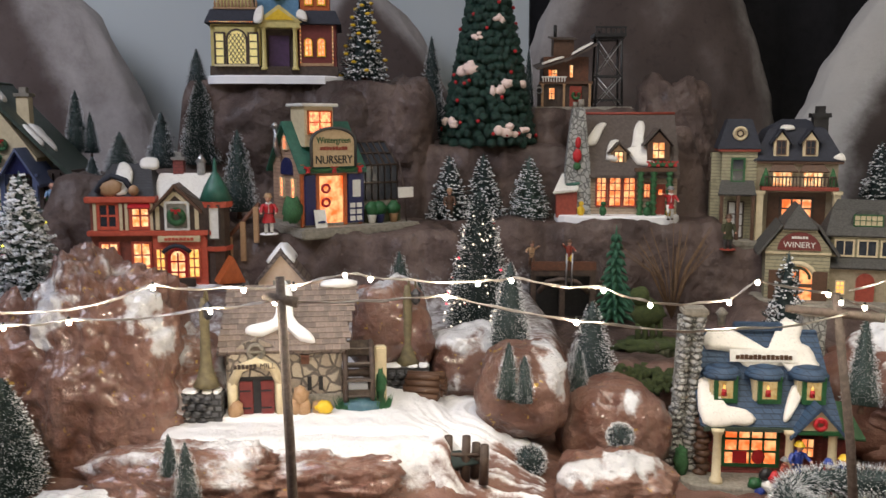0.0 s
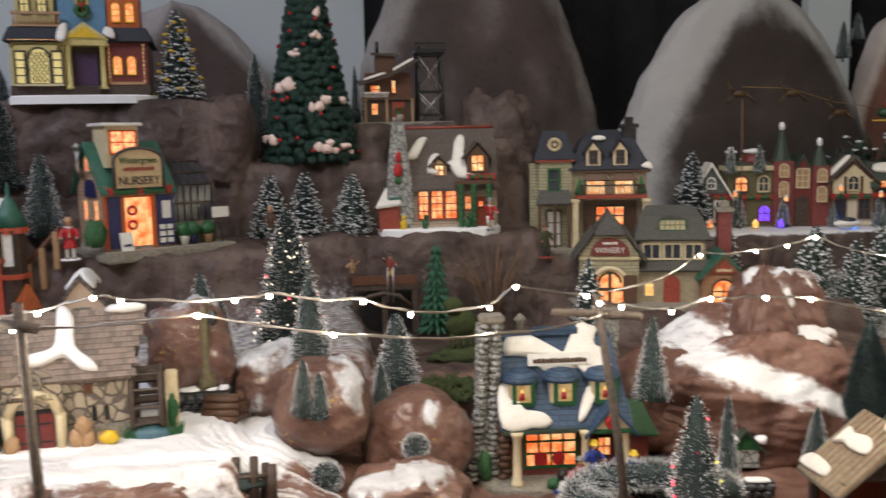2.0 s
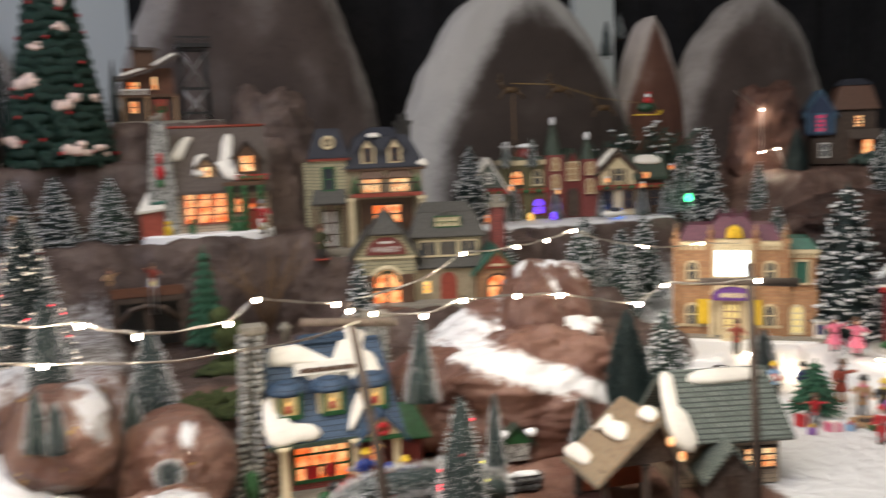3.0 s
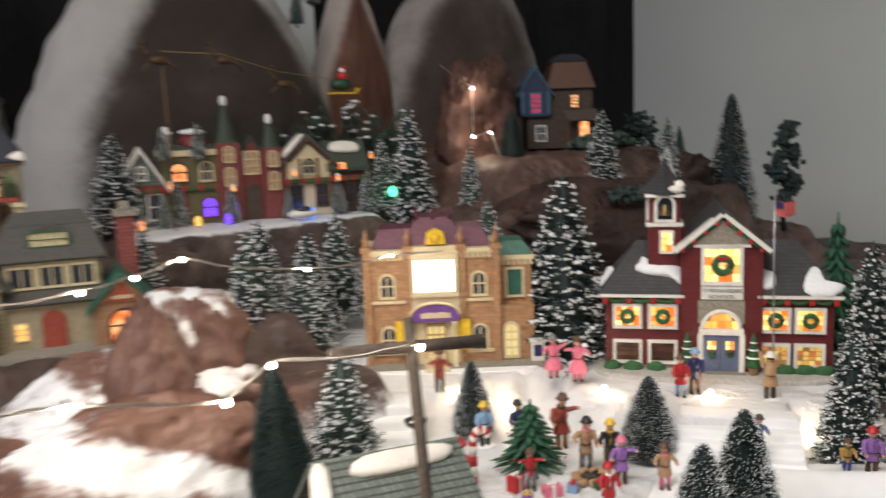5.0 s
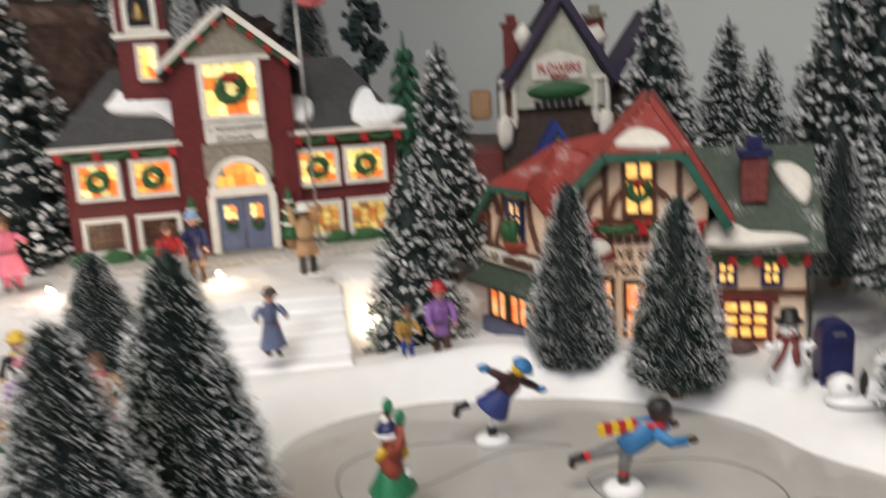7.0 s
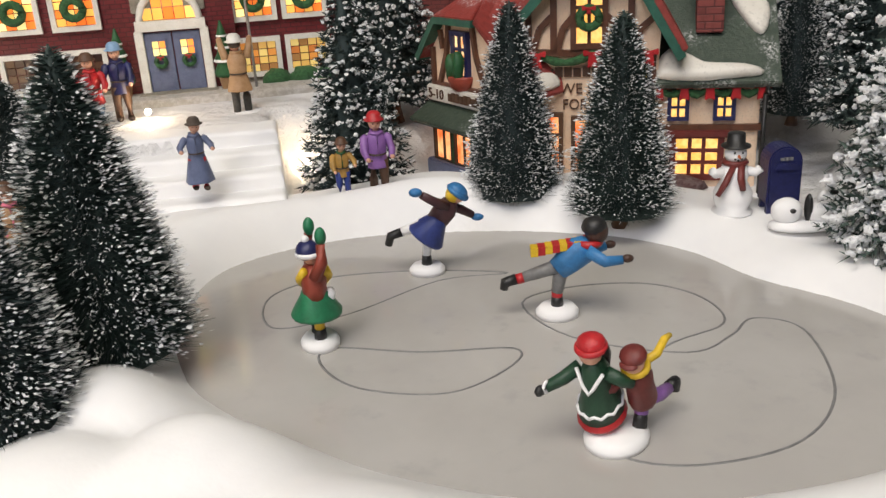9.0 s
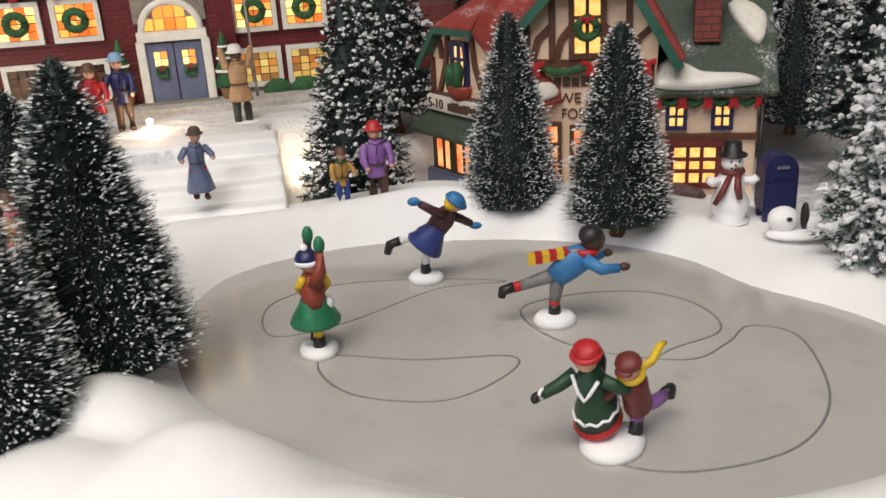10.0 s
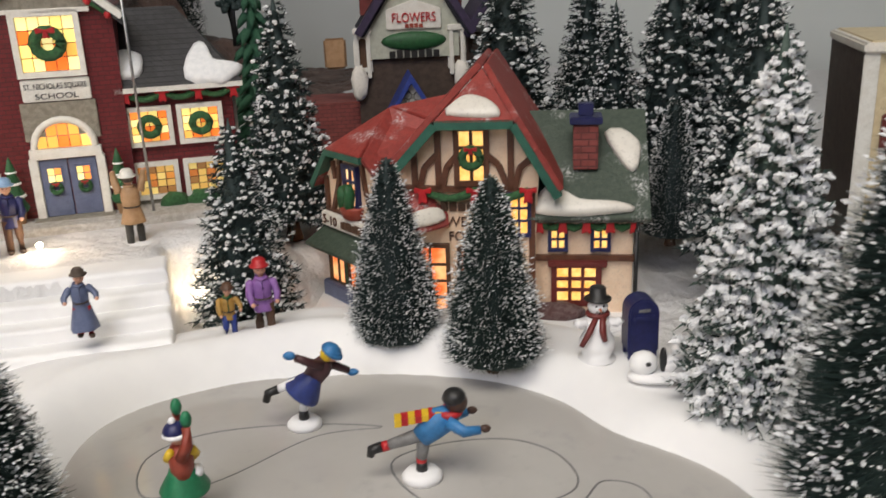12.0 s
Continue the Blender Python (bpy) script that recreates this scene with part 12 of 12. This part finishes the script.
def boy_blue(s):
    s.tube([(0, 0, 0.45), (0.0, 0, 0.9)], [0.28, 0.24], 8, 1)
    s.tube([(0, 0, 0.85), (0, 0, 1.15)], 0.24, 8, 5)
    s.tube([(0, 0, 1.1), (0.2, 0, 2.3)], [0.25, 0.34], 8, 2)
    s.tube([(0.1, 0, 2.3), (-1.4, 0.1, 1.8)], [0.35, 0.24], 8, 2)
    s.tube([(-1.4, 0.1, 1.8), (-1.7, 0.1, 1.72)], 0.24, 8, 5)
    s.tube([(-1.7, 0.1, 1.75), (-2.2, 0.1, 1.6), (-2.25, 0.1, 1.3)], [0.25, 0.24, 0.18], 8, 1)
    M = s.M
    s.M = M @ shift(0.1, 0, 2.2) @ Matrix.Rotation(radians(50), 4, "Y")
    s.lathe([(0.5, -0.1), (0.6, 0.5), (0.66, 1.2), (0.45, 1.6), (0.2, 1.75)], (0, 0, 0), 14, 3, True, 0.85)
    s.M = M
    s.blob((1.65, 0, 3.75), (0.5, 0.5, 0.54), 12, 9, 4)
    s.blob((1.55, 0, 3.98), (0.54, 0.54, 0.44), 12, 8, 1)
    s.tube([(1.2, -0.5, 3.1), (1.9, -0.8, 2.7), (2.6, -0.8, 2.75)], [0.3, 0.26, 0.2], 8, 3)
    s.tube([(1.2, 0.5, 3.1), (1.7, 0.9, 2.6), (2.2, 1.0, 2.7)], [0.3, 0.26, 0.2], 8, 3)
    s.blob((2.8, -0.8, 2.8), (0.26, 0.18, 0.18), 8, 6, 4)
    s.blob((2.4, 1.0, 2.75), (0.26, 0.18, 0.18), 8, 6, 4)
    s.ring((1.35, 0, 3.3), 0.42, 0.17, 14, 5, "z")
    for i in range(7):
        s.box(1.0 - 0.3 * (i + 1), 1.0 - 0.3 * i, -0.3, 0.3, 3.15 - 0.05 * i, 3.45 - 0.04 * i, 5 if i % 2 else 6)


def couple(s):
    # a girl in a green coat, her long hair down her back, leads a boy in brown; both lean forward
    for y in (-0.7, -0.3):
        s.tube([(0.1, y, 0.45), (0.0, y, 1.0)], [0.28, 0.24], 8, 1)
    s.tube([(-0.6, 0.6, 0.45), (-0.7, 0.6, 1.0)], [0.28, 0.24], 8, 1)
    s.tube([(-0.7, 0.6, 0.95), (-0.8, 0.6, 1.6)], 0.26, 8, 7)
    M = s.M
    s.M = M @ shift(0, -0.55, 0.9) @ Matrix.Rotation(radians(17), 4, "Y")
    s.lathe([(0.98, 0.0), (1.02, 0.12), (0.8, 0.45)], (0, 0, 0), 18, 2, True, 0.85)
    s.lathe([(0.95, 0.3), (0.9, 0.75), (0.58, 1.6), (0.62, 2.1), (0.42, 2.6), (0.18, 2.75)], (0, 0, 0), 18, 3, True, 0.82)
    s.tube([(0.93 * math.cos(q * TAU / 22), 0.76 * math.sin(q * TAU / 22), 0.72 + (0.07 if q % 2 else -0.07)) for q in range(23)], 0.06, 6, 0)
    s.tube([(0.35, -0.5, 2.45), (0.62, -0.2, 1.9), (0.66, 0.0, 1.6), (0.62, 0.2, 1.9), (0.35, 0.5, 2.45)], 0.07, 6, 0)
    s.blob((0.1, 0, 3.1), (0.43, 0.42, 0.46), 12, 9, 4)
    s.blob((-0.05, 0, 3.38), (0.5, 0.52, 0.34), 12, 8, 2)
    s.ring((0, 0, 3.28), 0.47, 0.12, 14, 2, "z")
    s.blob((-0.35, 0, 3.1), (0.3, 0.44, 0.4), 10, 8, 1)
    s.tube([(-0.4, 0, 3.0), (-0.62, 0, 2.4), (-0.7, 0.05, 1.7)], [0.36, 0.32, 0.12], 9, 1)
    s.tube([(0.1, -0.5, 2.3), (0.6, -0.95, 2.0), (1.2, -1.3, 2.0)], [0.26, 0.24, 0.2], 8, 3)
    s.ring((1.2, -1.3, 2.0), 0.2, 0.07, 10, 0)
    s.blob((1.42, -1.42, 2.0), (0.25, 0.18, 0.2), 8, 6, 1)
    s.tube([(0.1, 0.5, 2.3), (-0.1, 0.95, 1.9), (-0.3, 1.2, 1.7)], [0.26, 0.24, 0.2], 8, 3)
    s.M = M @ shift(-0.85, 0.6, 1.4) @ Matrix.Rotation(radians(24), 4, "Y")
    s.lathe([(0.55, 0.0), (0.6, 0.2), (0.56, 0.9), (0.6, 1.3), (0.38, 1.75), (0.18, 1.85)], (0, 0, 0), 16, 5, True, 0.85)
    s.blob((0.1, 0, 2.2), (0.4, 0.4, 0.43), 12, 9, 4)
    s.blob((-0.02, 0, 2.42), (0.48, 0.48, 0.28), 12, 8, 5)
    s.blob((0.4, 0, 2.36), (0.24, 0.36, 0.07), 8, 5, 5)
    s.ring((0, 0, 1.82), 0.38, 0.15, 14, 6, "z")
    s.tube([(-0.3, 0.2, 1.85), (-0.85, 0.4, 1.7), (-1.35, 0.5, 1.95), (-1.7, 0.55, 1.8)], [0.17, 0.17, 0.15, 0.1], 6, 6)
    s.tube([(0.2, -0.45, 1.5), (0.7, -0.7, 1.2), (1.0, -0.85, 1.3)], [0.24, 0.22, 0.18], 8, 5)
    s.M = M
    s.tube([(-0.95, 0.75, 1.5), (-1.8, 0.85, 1.25), (-2.4, 0.9, 1.2)], [0.3, 0.26, 0.22], 8, 7)
    s.tube([(-2.4, 0.9, 1.22), (-2.85, 0.95, 1.25), (-2.95, 0.95, 0.85)], [0.24, 0.24, 0.16], 8, 1)


NAVYCLOTH = mat("royal_blue_paint", (0.03, 0.05, 0.22), None, 200, 0.45)
AQUA = mat("bright_blue_paint", (0.04, 0.2, 0.46), None, 200, 0.45)
PLUM = mat("plum_paint", (0.07, 0.025, 0.03), None, 200, 0.45)
CLARET = mat("claret_paint", (0.17, 0.03, 0.025), None, 200, 0.45)
GREENCLOTH = mat("forest_green_paint", (0.015, 0.06, 0.03), None, 200, 0.45)
JADE = mat("jade_green_paint", (0.02, 0.2, 0.09), None, 200, 0.45)
skater((1.0, 0.561, ICE_Z), 45, "skating girl figurine in red jacket and green skirt, both arms raised", girl_green, [BLACK, JADE, BRICKRED, SKIN, GOLD, NAVY], (0.92, 0.8), 0.98)
skater((1.084, 0.557, ICE_Z), -62, "skating girl figurine in blue skirt and hat, leg back", girl_blue, [BLACK, NAVYCLOTH, PLUM, SKIN, GOLD, AQUA], (0.92, 0.8), 0.93)
skater((1.062, 0.481, ICE_Z), -62, "skating boy figurine in blue jersey with striped scarf", boy_blue, [BLACK, GREY, AQUA, DARKSKIN, RED, GOLD], (0.9, 0.8), 1.0)
skater((0.981, 0.429, ICE_Z), 172, "pair of skating figurines in green and brown coats", couple, [BLACK, RED, GREENCLOTH, SKIN, CLARET, GOLD, LILAC], (1.3, 1.1), 0.92)


def snowman():
    h = thing("snowman", (1.183, 0.433, 0.889), -62, "white snowman with black hat and dark red scarf", "snowman", "", (0.76, 0.76, 0.71))
    part("body", Shape().lathe([(1.3, 0), (1.35, 0.15), (1.0, 0.3), (1.25, 1.0), (1.25, 1.6), (0.85, 2.4), (0.95, 2.9), (0.8, 3.5), (0.4, 3.8)], (0, 0, 0), 18).blob((0, -0.05, 4.35), 0.72, 14, 10), SNOW, h)
    for d in (-1, 1):
        part("arm", Shape().tube([(0.7 * d, -0.1, 3.1), (1.3 * d, -0.3, 3.0), (1.6 * d, -0.4, 3.3)], [0.36, 0.34, 0.3], 9), SNOW, h)
    part("hat", Shape().lathe([(0.95, 4.85), (0.95, 4.97), (0.6, 5.0), (0.56, 5.8), (0.5, 5.85)], (0, 0, 0), 16), BLACK, h)
    part("scarf", Shape().ring((0, -0.05, 3.75), 0.68, 0.2, 16, 0, "z").tube([(0.2, -0.75, 3.7), (0.1, -1.15, 2.8), (0.25, -1.25, 2.0)], [0.22, 0.26, 0.2], 7).tube([(-0.3, -0.7, 3.6), (-0.9, -1.2, 2.6), (-1.4, -1.3, 1.7)], [0.2, 0.22, 0.18], 7), MAROONSIGN, h)
    f = Shape()
    for x, z in ((-0.25, 4.55), (0.25, 4.55), (-0.2, 4.1), (0, 4.02), (0.2, 4.1)):
        f.blob((x, -0.68, z), 0.085, 6, 5)
    part("face", f, BLACK, h)
    part("nose", Shape().tube([(0, -0.7, 4.33), (0, -1.1, 4.25)], [0.12, 0.03], 6), ORANGE, h)


snowman()


def mailbox():
    h = thing("mail_box", (1.197, 0.413, 0.888), -62, "dark blue rounded street mail box in the snow", "mailbox", "", (0.8, 0.8, 0.76))
    part("body", Shape().prism(arch_poly(0, 0.6, 2.1, 4.0, 14), -0.9, 0.9), NAVY, h, "", 0.12)
    for x in (-0.8, 0.8):
        for y in (-0.6, 0.6):
            part("leg", Shape().box(x - 0.16, x + 0.16, y - 0.16, y + 0.16, 0, 0.8), NAVY, h)
    part("flap", Shape().box(-0.7, 0.7, -1.02, -0.86, 3.0, 3.5), NAVY, h, "", 0.05)
    bars(h, 0, 3.7, 0.8, 0.2, 3, GREY, -0.92)


mailbox()


def snow_dog():
    s = Shape()
    s.lathe([(1.6, 0), (1.6, 0.2), (1.3, 0.35)], (0, 0, 0), 18, 0, True, 0.55)
    s.blob((-0.8, 0, 0.85), (0.75, 0.6, 0.65), 12, 9, 0).blob((0.8, 0, 0.7), (0.7, 0.55, 0.5), 12, 9, 0).blob((1.0, -0.05, 1.4), (0.4, 0.36, 0.42), 10, 8, 0)
    s.blob((0.2, -0.1, 1.0), (0.2, 0.3, 0.7), 8, 7, 1).blob((-0.7, -0.55, 1.0), (0.16, 0.1, 0.12), 8, 6, 1).blob((1.3, -0.1, 1.7), (0.28, 0.2, 0.12), 8, 6, 1).blob((1.4, -0.15, 1.35), 0.1, 6, 5, 1)
    solid("snow_puppy", s, [SNOW, BLACK], (1.172, 0.398, 0.889), -62, "small white puppy ornament with black ears in the snow", "ornament")


snow_dog()


# ---- reindeer and sleigh over the back shops ----
def reindeer(at, yaw):
    s = Shape(Matrix.Scale(0.75, 4))
    s.blob((0, 0, 0), (2.0, 0.7, 0.8), 10, 8).tube([(1.5, 0, 0.3), (2.2, 0, 1.4), (2.4, 0, 2.0)], [0.5, 0.36, 0.3], 7).blob((2.8, 0, 2.2), (0.6, 0.32, 0.34), 8, 6)
    for x, f in ((1.3, 1.2), (-1.4, -1.4)):
        for y in (-0.35, 0.35):
            s.tube([(x, y, -0.3), (x + f, y, -1.2), (x + f * 1.2, y, -2.2)], [0.26, 0.18, 0.12], 6)
    for y in (-1, 1):
        s.tube([(2.5, 0.2 * y, 2.4), (2.2, 0.6 * y, 3.2), (2.5, 0.9 * y, 4.0)], 0.09, 5).tube([(2.2, 0.6 * y, 3.2), (2.8, 0.9 * y, 3.4)], 0.08, 5)
    return solid("reindeer", s, mat("golden_brown_paint", (0.07, 0.036, 0.01), None, 200, 0.5), at, yaw, "small golden-brown flying reindeer on a wire", "ornament", "flying reindeer")


reindeer((0.815, 1.46, 1.318), 172)
reindeer((0.915, 1.465, 1.318), 172)
reindeer((1.01, 1.47, 1.283), 172)
solid("support_wire", Shape().tube([(0, 0, 0), (0.2, 0, 12), (0, 0, 23.5)], 0.13, 6), TWIG, (0.82, 1.462, 1.08), 0, "thin brown support wire under the reindeer", "wire")
solid("harness_wire", Shape().tube([(0, 0, 1.2), (9, 0.5, 0.9), (18, 1.0, -1.6), (30, 6, -2.6)], 0.06, 5), mat("dull_gold_wire", (0.3, 0.19, 0.05), None, 200, 0.4), (0.82, 1.462, 1.318), 0, "thin golden harness wire", "wire")
sl = Shape()
sl.blob((0, 0, 0.8), (2.0, 1.1, 1.0), 12, 8, 0, 0.2).tube([(-2.4, -0.8, -0.6), (2.2, -0.8, -0.7), (2.9, -0.8, 0.2)], 0.16, 6, 1).tube([(-2.4, 0.8, -0.6), (2.2, 0.8, -0.7), (2.9, 0.8, 0.2)], 0.16, 6, 1)
sl.blob((0.2, 0, 2.1), (0.8, 0.7, 0.9), 10, 8, 2).blob((0.2, 0, 3.1), 0.5, 10, 8, 3).blob((0.5, 0, 3.6), (0.5, 0.4, 0.3), 8, 6, 2)
solid("sleigh", sl, [GREENCLOTH, GOLD, RED, SNOW], (1.147, 1.535, 1.275), -15, "green sleigh ornament with a red driver over the trees", "ornament")


def evergreen_sprigs(at, size, n, label):
    """A bunch of needled twigs that arch outwards, with snow on their ends."""
    rr = random.Random(int(at[0] * 1000))
    h = thing("evergreen_sprigs", at, 0, label, "greenery", "evergreen sprigs")
    twigs, needles, snow = Shape(), Shape(), Shape()
    nv, nf = [], []
    for i in range(n):
        a, up = rr.uniform(0, TAU), rr.uniform(0.1, 1.3)
        d = Vector((math.cos(a) * size[0], math.sin(a) * size[1], up * size[2]))
        tip = d * rr.uniform(0.7, 1.0)
        mid = tip * 0.55 + Vector((0, 0, 0.22 * size[2]))
        twigs.tube([(0, 0, 0), mid, tip], [0.16, 0.1, 0.05], 4)
        for k in range(46):
            q = rr.uniform(0.3, 1.0)
            p = mid.lerp(tip, (q - 0.55) / 0.45) if q > 0.55 else mid * (q / 0.55)
            w = Vector((rr.gauss(0, 1), rr.gauss(0, 1), rr.gauss(0, 0.8))).normalized() * rr.uniform(0.6, 1.2) + tip.normalized() * 0.7
            o = w.cross(Vector((rr.gauss(0, 1), rr.gauss(0, 1), rr.gauss(0, 1)))).normalized() * 0.12
            j = len(nv)
            nv += [p - o, p + o, p + w]
            nf.append((j, j + 1, j + 2))
        if rr.random() < 0.45:
            snow.blob(tip + Vector((0, 0, 0.25)), (rr.uniform(0.4, 0.9), 0.5, 0.28), 7, 5, 0, 0.8, 3)
    part("twig", twigs, TWIG, h)
    part("needles", needles.add(nv, nf), SPRIG, h)
    part("snow", snow, FLOCK, h)


SPRIG = mat("blue_green_needle", (0.03, 0.07, 0.055), (0.05, 0.1, 0.08), 90, 0.65, 0.0)
SPRIGS = "dark blue-green evergreen sprigs with bits of snow behind the shops"
evergreen_sprigs((1.225, 1.56, 1.135), (6.5, 4.5, 9.5), 64, SPRIGS)
evergreen_sprigs((1.15, 1.585, 1.13), (6.0, 4.0, 10.0), 56, SPRIGS)
evergreen_sprigs((1.085, 1.60, 1.12), (4.5, 4.0, 8.5), 40, SPRIGS)
tree(1.18, 1.74, 1.40, 0.08, 0.018, "p2")
tree(1.225, 1.76, 1.44, 0.06, 0.014, "p2")
tree(0.155, 1.62, 1.28, 0.11, 0.012, "p2")
